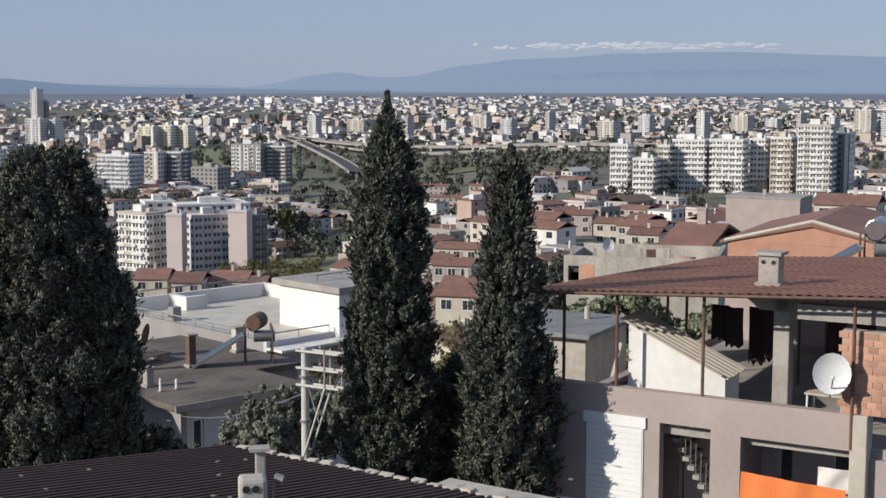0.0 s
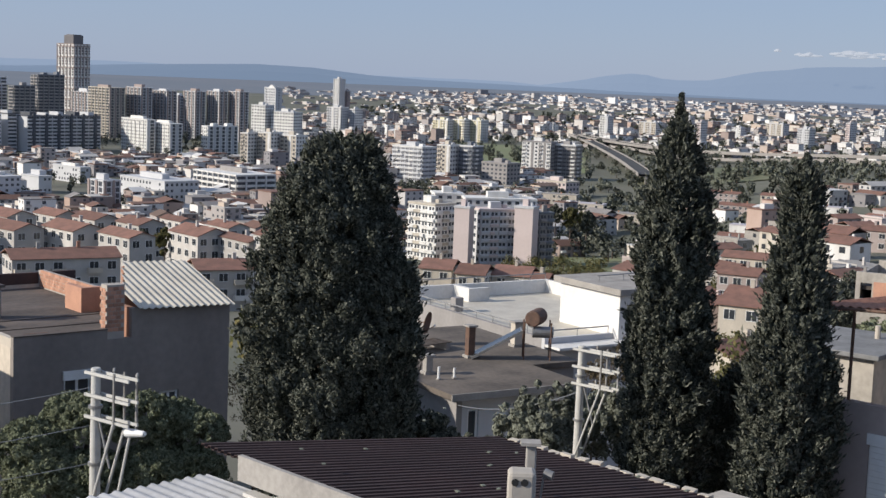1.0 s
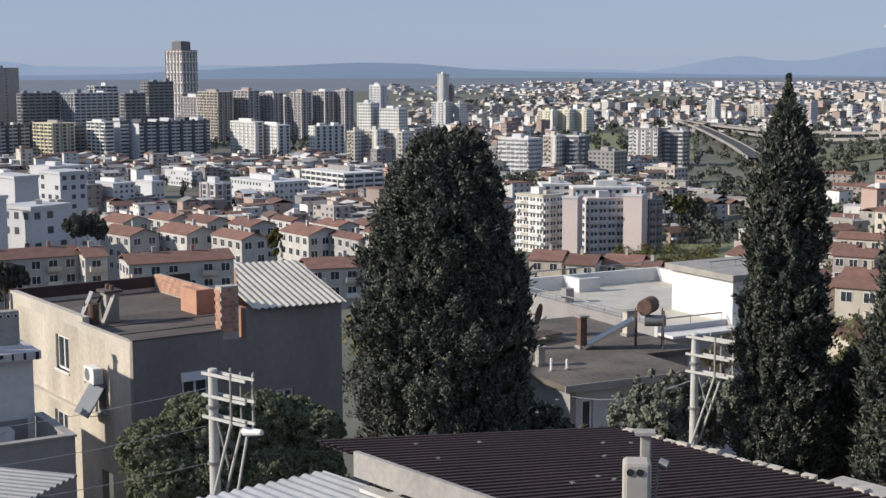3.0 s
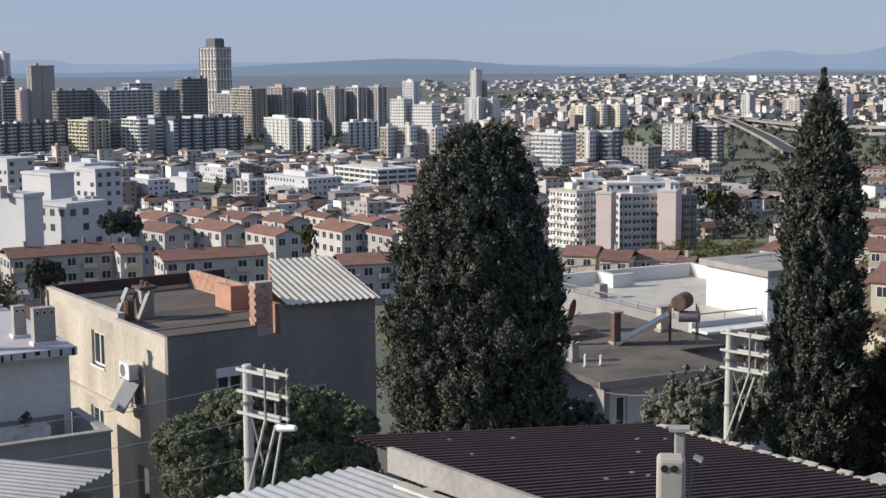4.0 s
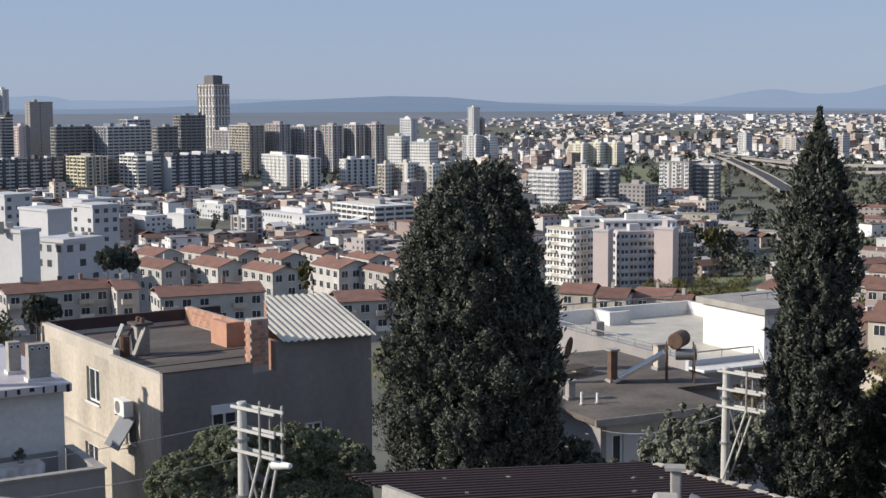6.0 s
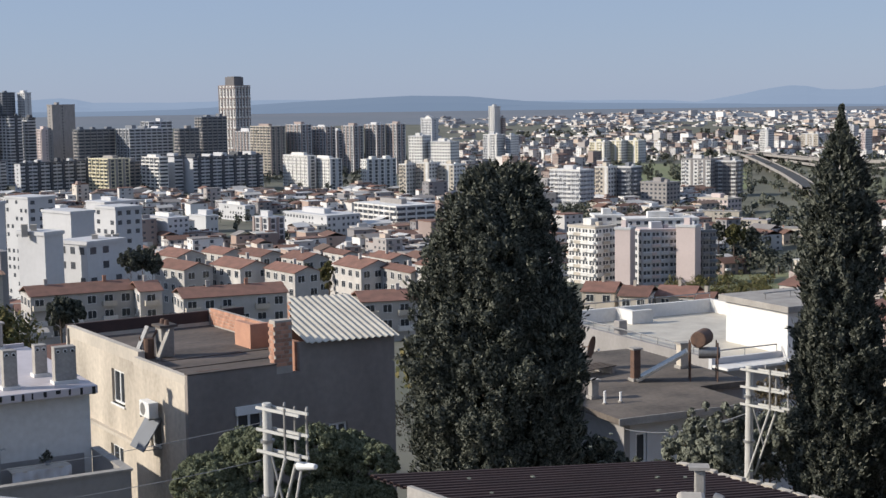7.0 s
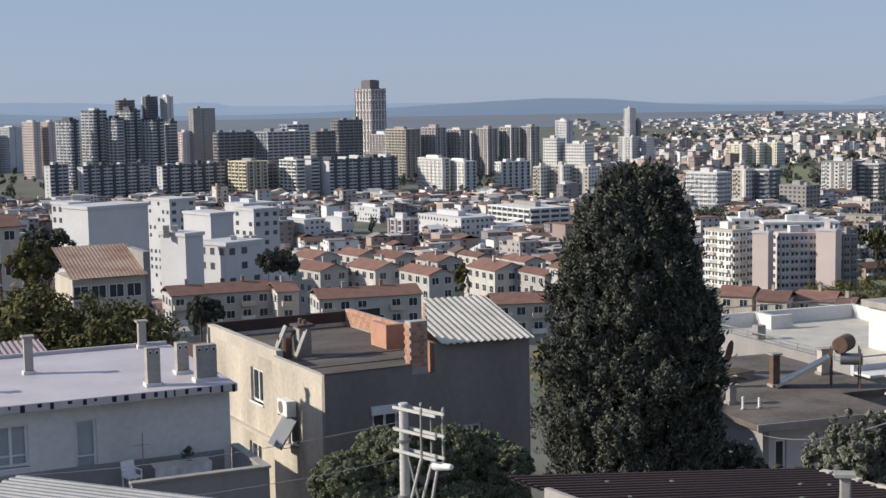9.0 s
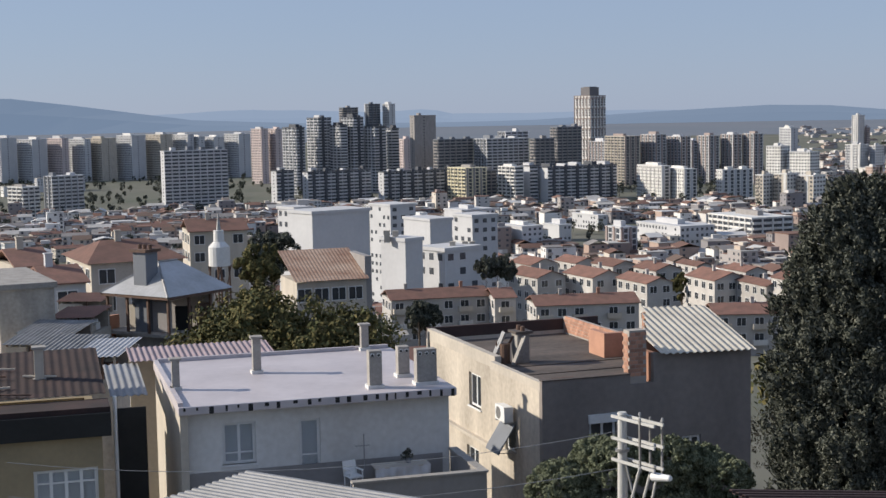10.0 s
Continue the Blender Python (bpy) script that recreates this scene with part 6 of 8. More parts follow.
def small_house(az, d, w, top, depth, turn, wall_mat=M_CREAM, roof="gable", label="pale hillside house with small windows", balcony=False, blank=False):
    """A house whose eaves lie at height top."""
    base = site(az, d, turn)
    h = top - base.translation.z
    if h < 2.6:
        base.translation.z = top - 2.8
        h = 2.8
    BUILT.append((base.translation.x, base.translation.y, max(w, depth)))
    t = thing("house", base, label, "house", "houses of the slope")
    rnd = random.Random(int(az * 100) + int(d))
    put("wall", Geo().box(-w / 2, w / 2, 0, depth, -4, h).mesh("wall", wall_mat), t)
    rh = {"gable": depth * 0.16, "side_gable": w * 0.2, "hip": 1.8}.get(roof, 0)
    if roof == "gable":
        put("roof", Geo().gable(-w / 2 - 0.3, w / 2 + 0.3, -0.4, depth + 0.4, h, rh).mesh("roof", M_TILE), t)
    elif roof == "side_gable":
        put("roof", Geo().gable(-0.4, depth + 0.3, -w / 2 - 0.3, w / 2 + 0.3, h, rh, 0, pose(0, 0, 0, 0, 0, 90)).mesh("roof", M_TILE), t)
        g = Geo()
        g.face([(-w / 2, 0.02, h), (w / 2, 0.02, h), (0, 0.02, h + rh - 0.1)])
        put("gable", g.mesh("gable", wall_mat), t)
    elif roof == "hip":
        g = Geo()
        a, b = [(-w / 2 - 0.5, -0.5, h), (w / 2 + 0.5, -0.5, h), (w / 2 + 0.5, depth + 0.5, h), (-w / 2 - 0.5, depth + 0.5, h)], [(-w / 4, depth / 2, h + rh), (w / 4, depth / 2, h + rh)]
        for q in ([a[0], a[1], b[1], b[0]], [a[1], a[2], b[1]], [a[2], a[3], b[0], b[1]], [a[3], a[0], b[0]], a[::-1]):
            g.face(q)
        put("roof", g.mesh("roof", M_TILE), t)
    else:
        put("roof", Geo().box(-w / 2 - 0.15, w / 2 + 0.15, -0.15, depth + 0.15, h, h + 0.3).mesh("roof", M_CONCRETE if rnd.random() < 0.5 or d < 100 else M_MEMBRANE), t)
        if rnd.random() < 0.35 and d < 200 and not blank:
            if w > 5:
                put("stair_head", Geo().box(-w * 0.25, w * 0.05, depth * 0.4, depth * 0.75, h + 0.3, h + 2.2).mesh("stair_head", wall_mat), t)
    for i in range(max(1, int(w / 7)) if not (roof == "flat" and d < 100) else 0):
        x = -w / 2 + (i + 0.5 + rnd.uniform(-0.2, 0.2)) * w / max(1, int(w / 7))
        z = h + (rh if roof != "flat" else 0.3) - 0.3
        put("chimney", Geo().box(x - 0.3, x + 0.3, depth * 0.45, depth * 0.45 + 0.5, z, z + 1.2).box(x - 0.36, x + 0.36, depth * 0.45 - 0.06, depth * 0.45 + 0.56, z + 1.2, z + 1.32).mesh("chimney", M_BRICK if i % 2 else wall_mat), t)
    if blank:
        return t
    floors = min(3, max(1, int(h / 2.8)))
    n, nd = max(1, round(w / 3.2)), max(1, round(depth / 3.4))
    for s in range(floors):
        z = h - 1.4 - 2.8 * s
        for i in range(n):
            x = -w / 2 + (i + 0.5) * w / n
            if balcony and i % 2 == 0:
                b = put("balcony", Geo().box(x - 1.3, x + 1.3, -1.2, -0.01, z - 1.25, z - 1.1).box(x - 1.3, x + 1.3, -1.2, -1.1, z - 1.1, z - 0.3).box(x - 1.3, x - 1.2, -1.1, -0.01, z - 1.1, z - 0.3).box(x + 1.2, x + 1.3, -1.1, -0.01, z - 1.1, z - 0.3).mesh("balcony", M_WHITE if s % 2 else M_CREAM), t)
            if rnd.random() < (0.9 if roof != "flat" else 0.5):
                win = put("window", WINDOW_FRAME, t, pose(x, 0, z))
                put("pane", WINDOW_PANE, win)
        for i in range(nd):
            y = (i + 0.5) * depth / nd
            for sx, rz in ((-w / 2, -90), (w / 2, 90)):
                if (sx < 0) == (turn - 0 > -5) or d < 150:
                    win = put("window", WINDOW_FRAME, t, pose(sx, y, z, 0, 0, rz))
                    put("pane", WINDOW_PANE, win)
    return t


# terraced rows with red roofs below the grey house
small_house(-17.44, 272, 19.0, -35.0, 9.0, 13, M_ROWWALL, "gable", label="terraced house row with red tiled roof and balconies", balcony=True)
small_house(-14.85, 270, 4.1, -34.9, 9.0, 13, M_ROWWALL, "gable", label="terraced house row with red tiled roof and balconies", balcony=True)
small_house(-11.57, 262, 19.1, -35.2, 9.0, 13, M_ROWWALL, "gable", label="terraced house row with red tiled roof and balconies", balcony=True)
small_house(-5.23, 255, 12.5, -35.9, 9.0, 13, M_ROWWALL, "gable", label="terraced house row with red tiled roof and balconies", balcony=True)
small_house(-3.05, 262, 6.1, -37.2, 9.0, 13, M_ROWWALL, "gable", label="terraced house row with red tiled roof and balconies", balcony=True)
small_house(-12.99, 315, 7.1, -36.3, 13.0, 30, M_ROWWALL, "side_gable", label="cream house with grey gable and red tiled roof")
small_house(-10.76, 312, 7.6, -36.0, 13.0, 30, M_ROWWALL, "side_gable", label="cream house with grey gable and red tiled roof")
small_house(-8.73, 300, 6.0, -35.9, 13.0, 30, M_ROWWALL, "side_gable", label="cream house with grey gable and red tiled roof")
small_house(-5.93, 320, 8.6, -37.6, 13.0, 30, M_ROWWALL, "side_gable", label="cream house with grey gable and red tiled roof")
small_house(-4.25, 310, 4.6, -37.6, 13.0, 30, M_ROWWALL, "side_gable", label="cream house with grey gable and red tiled roof")
small_house(-2.75, 300, 6.1, -35.7, 13.0, 30, M_ROWWALL, "side_gable", label="cream house with grey gable and red tiled roof")
small_house(-13.26, 365, 7.9, -38.8, 11.0, 30, M_ROWWALL, "side_gable", label="cream house with grey gable and red tiled roof")
small_house(-11.58, 370, 6.5, -39.0, 11.0, 30, M_ROWWALL, "side_gable", label="cream house with grey gable and red tiled roof")
small_house(-10.08, 360, 6.9, -38.8, 11.0, 30, M_ROWWALL, "side_gable", label="cream house with grey gable and red tiled roof")
small_house(-8.36, 350, 7.3, -38.8, 11.0, 30, M_ROWWALL, "side_gable", label="cream house with grey gable and red tiled roof")
small_house(-6.98, 380, 4.6, -41.0, 11.0, 30, M_ROWWALL, "side_gable", label="cream house with grey gable and red tiled roof")
small_house(-4.99, 360, 6.0, -40.2, 11.0, 30, M_ROWWALL, "side_gable", label="cream house with grey gable and red tiled roof")
small_house(-3.41, 320, 5.9, -47.3, 10.0, 30, M_ROWWALL, "side_gable", label="cream house with grey gable and red tiled roof")
small_house(-1.72, 315, 7.1, -47.3, 10.0, 30, M_ROWWALL, "side_gable", label="cream house with grey gable and red tiled roof")
small_house(-0.19, 318, 5.2, -47.1, 10.0, 30, M_ROWWALL, "side_gable", label="cream house with grey gable and red tiled roof")
small_house(2.83, 300, 6.9, -40.8, 10.0, -12, M_CREAM, "gable", label="old house with a low red tiled roof")
small_house(4.22, 295, 6.1, -41.0, 10.0, -12, M_CREAM, "gable", label="old house with a low red tiled roof")
small_house(5.83, 300, 7.9, -41.6, 10.0, -12, M_CREAM, "gable", label="old house with a low red tiled roof")
small_house(6.92, 270, 3.0, -38.8, 10.0, -12, M_CREAM, "gable", label="old house with a low red tiled roof")
# houses on the slope to the left
small_house(-29.32, 150, 9.5, -14.5, 12.0, 14, M_CREAM, "hip", label="cream house with a brown hipped roof and loggia")
small_house(-26.14, 235, 9.3, -18.3, 10.0, 8, M_CREAM, "gable", label="four-storey cream house with a gable")
small_house(-22.84, 1195, 33.7, -71.2, 14.0, 14, M_WHITE, "flat")
small_house(-21.15, 1040, 34.1, -71.2, 14.0, 14, M_WHITE, "flat")
small_house(-19.25, 1130, 37.4, -71.2, 14.0, 14, M_PALEGREY, "flat")
small_house(-17.88, 940, 26.1, -71.1, 14.0, 14, M_WHITE, "flat")
small_house(-16.13, 975, 28.2, -71.2, 14.0, 12, M_WHITE, "flat", blank=True)
small_house(-13.94, 860, 26.2, -71.1, 14.0, 12, M_WHITE, "flat", blank=True)
small_house(-33.57, 1620, 32.5, -71.0, 14.0, 14, M_WHITE, "flat")
small_house(-32.00, 1700, 54.0, -66.4, 14.0, 14, M_PALEGREY, "flat")
small_house(-33.58, 82, 3.0, -9.2, 9.0, 10, M_STAINED, "flat", label="plain stained rendered house")
small_house(-33.21, 130, 3.0, -12.6, 8.0, 14, M_CREAM, "gable")
small_house(-32.03, 118, 3.0, -12.9, 7.0, 14, M_PALEGREY, "gable")
small_house(-24.26, 810, 21.9, -70.8, 9.0, 14, M_WHITE, "gable")
small_house(-33.65, 910, 17.8, -74.1, 10.0, 14, M_WHITE, "flat")
small_house(-32.60, 970, 19.3, -74.2, 10.0, 14, M_CREAM, "gable")
small_house(-31.78, 855, 16.9, -74.0, 10.0, 14, M_CREAM, "gable")
small_house(-30.28, 1000, 28.1, -74.3, 10.0, 14, M_CREAM, "gable")
small_house(-28.67, 1010, 24.9, -74.1, 10.0, 14, M_CREAM, "gable")
small_house(-27.91, 1035, 21.7, -74.4, 10.0, 14, M_CREAM, "gable")
small_house(-24.30, 1035, 26.3, -74.3, 10.0, 14, M_CREAM, "gable")
small_house(-33.53, 1055, 24.9, -74.1, 10.0, 14, M_WHITE, "flat")
small_house(-32.07, 1070, 25.7, -74.1, 10.0, 14, M_CREAM, "gable")
small_house(-30.05, 1110, 31.5, -74.1, 10.0, 14, M_WHITE, "flat")
# houses on the slope to the right


def ruin(az, d, w, top, depth, turn):
    """A roofless concrete house: bare walls with gaps, props and brick infill."""
    m = site(az, d, turn)
    h = top - m.translation.z
    t = thing("house", m, "weathered roofless concrete house with bare parapet walls", "house")
    g = Geo()
    wall(g, -w / 2, w / 2, -4, h, 0, 0.25, [(w * 0.28, w * 0.28 + 0.5, h - 1.3, h - 0.7), (-w * 0.47, -w * 0.4, h - 1.5, h - 0.6)])
    put("front_wall", g.mesh("front_wall", M_STAINED), t, label="stained rendered front wall")
    put("side_wall", Geo().box(-w / 2, -w / 2 + 0.25, 0.25, depth, -4, h - 0.15).mesh("side_wall", M_CONCRETE), t)
    put("side_wall", Geo().box(w / 2 - 0.25, w / 2, 0.25, depth, -4, h + 0.2).mesh("side_wall", M_CONCRETE), t)
    put("back_wall", Geo().box(-w / 2 + 0.25, w / 2 - 0.25, depth - 0.25, depth, -4, h + 0.1).mesh("back_wall", M_STAINED), t)
    put("floor_deck", Geo().box(-w / 2 + 0.25, w / 2 - 0.25, 0.25, depth - 0.25, h - 1.0, h - 0.8).mesh("floor_deck", M_DARKROOF), t)
    put("brick_infill", Geo().box(-w * 0.39, -w * 0.3, -0.02, 0.0, h - 1.6, h - 0.5).mesh("brick_infill", M_BRICK), t)
    rnd = random.Random(3)
    for i in range(7):
        x = -w / 2 + 0.4 + i * (w - 0.8) / 6
        put("stub_post", Geo().box(x - 0.08, x + 0.08, 0.3, 0.46, h - 0.8, h + rnd.uniform(0.1, 0.7)).mesh("stub_post", M_CONCRETE), t)
    for i in range(4):
        x = rnd.uniform(-w / 2 + 0.8, w / 2 - 0.8)
        put("rubble_pile", Geo().box(-0.4, 0.4, -0.3, 0.3, 0, rnd.uniform(0.5, 1.1)).mesh("rubble_pile", rnd.choice((M_BRICK, M_RUSTY, M_CREAM))), t, pose(x, rnd.uniform(1.5, depth - 1), h - 0.8, 0, 0, rnd.uniform(0, 80)))
    satellite_dish(m @ pose(-w * 0.22, 0.6, h + 0.6, 0, 0, 30), 0.4, "white satellite dish on a bare wall", M_FRAME)
    BUILT.append((m.translation.x, m.translation.y, w))
    return t


ruin(22.2, 84, 9.0, -10.3, 6.0, -7)
small_house(24.01, 96, 3.0, -10.8, 7.0, -18, M_MAUVE, "gable", label="grey-brown house with a low red roof")
small_house(26.88, 260, 13.2, -20.9, 9.0, -15, M_MAUVE, "flat", label="brown concrete building on the slope", blank=True)
small_house(29.95, 240, 9.7, -20.0, 9.0, -10, M_CREAM, "gable")
small_house(14.76, 580, 19.1, -60.0, 8.0, -14, M_MAUVE, "gable")
small_house(14.93, 355, 11.0, -41.7, 8.0, -14, M_CREAM, "gable")
small_house(14.73, 295, 8.2, -38.1, 8.0, -14, M_MAUVE, "gable")
small_house(14.94, 210, 6.5, -31.6, 13.0, -14, M_CREAM, "gable", label="cream house with a broad orange-red tiled roof")
small_house(17.86, 710, 22.3, -56.6, 8.0, -14, M_WHITE, "flat")
small_house(18.69, 590, 12.2, -51.6, 8.0, -14, M_CREAM, "gable")
small_house(18.18, 575, 10.7, -51.5, 8.0, -14, M_CREAM, "gable")
small_house(20.87, 380, 7.1, -37.6, 8.0, -14, M_CREAM, "gable")
small_house(22.30, 340, 7.5, -36.2, 8.0, -14, M_CREAM, "gable")
small_house(22.19, 370, 12.7, -37.2, 8.0, -14, M_CREAM, "gable")
small_house(23.94, 335, 8.5, -36.1, 8.0, -14, M_MAUVE, "gable")
small_house(24.48, 320, 9.3, -35.7, 8.0, -14, M_WHITE, "flat")
small_house(25.80, 375, 11.1, -37.3, 8.0, -14, M_WHITE, "flat")
small_house(27.41, 370, 9.4, -37.2, 8.0, -14, M_MAUVE, "gable")
small_house(28.36, 345, 9.8, -36.6, 8.0, -14, M_WHITE, "flat")
small_house(29.63, 425, 15.6, -39.1, 8.0, -14, M_CREAM, "gable")
small_house(19.76, 415, 8.0, -38.7, 8.0, -14, M_MAUVE, "gable")
small_house(30.67, 735, 16.6, -54.8, 8.0, -14, M_WHITE, "flat")
small_house(14.56, 795, 20.5, -65.1, 8.0, -14, M_MAUVE, "gable")
small_house(14.01, 900, 19.8, -66.6, 8.0, -14, M_MAUVE, "gable")
small_house(16.13, 820, 21.1, -60.7, 8.0, -14, M_CREAM, "gable")
small_house(15.11, 645, 18.9, -61.7, 8.0, -14, M_WHITE, "flat")
small_house(5.97, 965, 28.0, -74.2, 10.0, -14, M_CREAM, "flat")
small_house(7.61, 920, 22.7, -74.1, 10.0, -14, M_CREAM, "flat")
small_house(8.70, 860, 20.9, -74.1, 10.0, -14, M_CREAM, "flat")
small_house(9.99, 800, 25.3, -73.4, 10.0, -14, M_CREAM, "flat")

def slope_houses(count, az0, az1, d0, d1, seed, free):
    """Plain small houses that fill the slope between the ones above."""
    rnd = random.Random(seed)
    looks = ((M_WHITE, "white"), (M_CREAM, "cream"), (M_ROWWALL, "grey-beige"), (M_MAUVE, "brownish"), (M_PINK, "pinkish"), (M_CONCRETE, "bare concrete"))
    for _ in range(count):
        az, d = rnd.uniform(az0, az1), math.sqrt(rnd.uniform(d0 * d0, d1 * d1))
        x, y = spot(az, d)
        w, p, n = rnd.uniform(7, 12), rnd.uniform(6.5, 9.5), rnd.choice((1, 2, 2, 3))
        if free(az, d) or any(math.hypot(x - a, y - b) < c * 0.6 + w * 0.6 for a, b, c in BUILT):
            continue
        BUILT.append((x, y, max(w, p)))
        mat, tone = rnd.choice(looks)
        h, red = n * 2.8, rnd.random() < 0.6
        t = thing("house", pose(x, y, ground_z(x, y), 0, 0, rnd.choice((30, 30, -60, -50)) + rnd.uniform(-8, 8)), "small %s hillside house with a %s roof" % (tone, "red tiled" if red else "flat concrete"), "house", "small hillside houses")
        put("wall", Geo().box(-w / 2, w / 2, -p / 2, p / 2, -4, h).mesh("wall", mat), t)
        if red:
            put("roof", Geo().gable(-w / 2 - 0.3, w / 2 + 0.3, -p / 2 - 0.4, p / 2 + 0.4, h, p * 0.17).mesh("roof", M_TILE), t)
        else:
            put("roof", Geo().box(-w / 2 - 0.15, w / 2 + 0.15, -p / 2 - 0.15, p / 2 + 0.15, h, h + 0.25).mesh("roof", M_CONCRETE), t)
            put("parapet", Geo().box(-w / 2, w / 2, -p / 2, -p / 2 + 0.2, h + 0.25, h + 0.9).mesh("parapet", mat), t)
        put("chimney", Geo().box(w * 0.2, w * 0.2 + 0.5, 0, 0.5, h, h + 1.9).mesh("chimney", mat), t)
        for s in range(min(n, 2)):
            z = h - 1.4 - 2.8 * s
            for i in range(2 if w < 9 else 3):
                k = 2 if w < 9 else 3
                put("window", WINDOW_PANE, t, pose(-w / 2 + (i + 0.5) * w / k, -p / 2, z))
            put("window", WINDOW_PANE, t, pose(-w / 2, rnd.uniform(-1, 1), z, 0, 0, -90))
            put("window", WINDOW_PANE, t, pose(w / 2, rnd.uniform(-1, 1), z, 0, 0, 90))


slope_houses(230, -36, -7, 120, 640, 71, lambda az, d: az > -18 and d < 380)
slope_houses(260, 8, 36, 110, 620, 72, lambda az, d: (az < 11 and 430 < d) or d < 110)

# ---- yards below the ochre house ----


def lean_shed(az0, az1, d, foot, top, wall_mat, roof_mat, seed):
    """A low yard shed with an open front: back wall, posts, a crooked sheet roof and clutter under it."""
    rnd = random.Random(seed)
    m = pose(*spot(az1, d), 0, 0, 0, -az1 - 20)
    x0, z = -d * radians(az1 - az0), ground_z(*spot(az1, d)) - 1
    t = thing("yard_shed", m, "low makeshift yard shed with patched walls", "shed", "yard sheds")
    hgt = max(top - foot, 0.5)
    put("plinth", Geo().box(x0, 0, 0, 3.0, z, foot).mesh("plinth", M_STAINED), t)
    put("back_wall", Geo().box(x0, 0, 2.6, 2.8, foot, top).mesh("back_wall", wall_mat), t)
    put("side_wall", Geo().box(x0, x0 + 0.15, 0.4, 2.6, foot, top - 0.1).mesh("side_wall", wall_mat), t)
    put("front_wall", Geo().box(x0, x0 * 0.45, 0, 0.15, foot, foot + hgt * 0.75).mesh("front_wall", wall_mat), t)
    for i in range(4):
        x = x0 + 0.08 - (x0 + 0.16) * i / 3
        put("post", Geo().rod((x, 0.05, foot), (x + rnd.uniform(-0.06, 0.06), 0.05, top + (0.35 if roof_mat is None else -0.1)), 0.05, 0, 6).mesh("post", M_CREAM if i % 2 else M_RUSTY), t)
    if roof_mat is not None:
        put("roof_sheet", corrugated(-x0 + 0.3, 3.2, 0.22, 0.02, along="y").mesh("roof_sheet", roof_mat), t, pose(x0 - 0.15, -0.2, top - 0.1, 5, rnd.uniform(-2, 2), rnd.uniform(-3, 3)))
    for i in range(5):
        a, b, c = rnd.uniform(0.15, 0.4), rnd.uniform(0.1, 0.3), rnd.uniform(0.2, 0.6)
        put("clutter", Geo().box(-a, a, -b, b, 0, c).mesh("clutter", rnd.choice((M_WHITE, M_RUSTY, M_CREAM, M_DARK, M_BRICK))), t, pose(rnd.uniform(x0 + 0.3, -0.3), rnd.uniform(-0.1, 2.0), foot, 0, 0, rnd.uniform(0, 90)))
    return t


lean_shed(-34.58, -32.24, 62, -10.87, -10.30, M_PINK, None, 0)
lean_shed(-34.55, -33.10, 70, -11.34, -10.40, M_CREAM, M_SHEDROOF, 1)
lean_shed(-33.33, -31.43, 66, -11.33, -10.18, M_CREAM, M_SHEDROOF, 2)
lean_shed(-34.11, -31.91, 78, -11.90, -11.09, M_SHADERENDER, M_SHEDROOF, 3)
lean_shed(-32.84, -31.15, 84, -12.16, -11.19, M_STAINED, M_TILE, 4)
lean_shed(-34.49, -33.24, 90, -12.32, -11.81, M_GREY, M_TILE, 5)
lean_shed(-32.07, -30.37, 58, -10.29, -9.30, M_GREY, M_SHEET, 6)
lean_shed(-32.50, -30.80, 110, -14.69, -13.42, M_STAINED, M_TILE, 7)
lean_shed(-35.91, -33.98, 56, -10.09, -9.45, M_MAUVE, M_TILE, 8)

# ---- larger single buildings of the slope ----


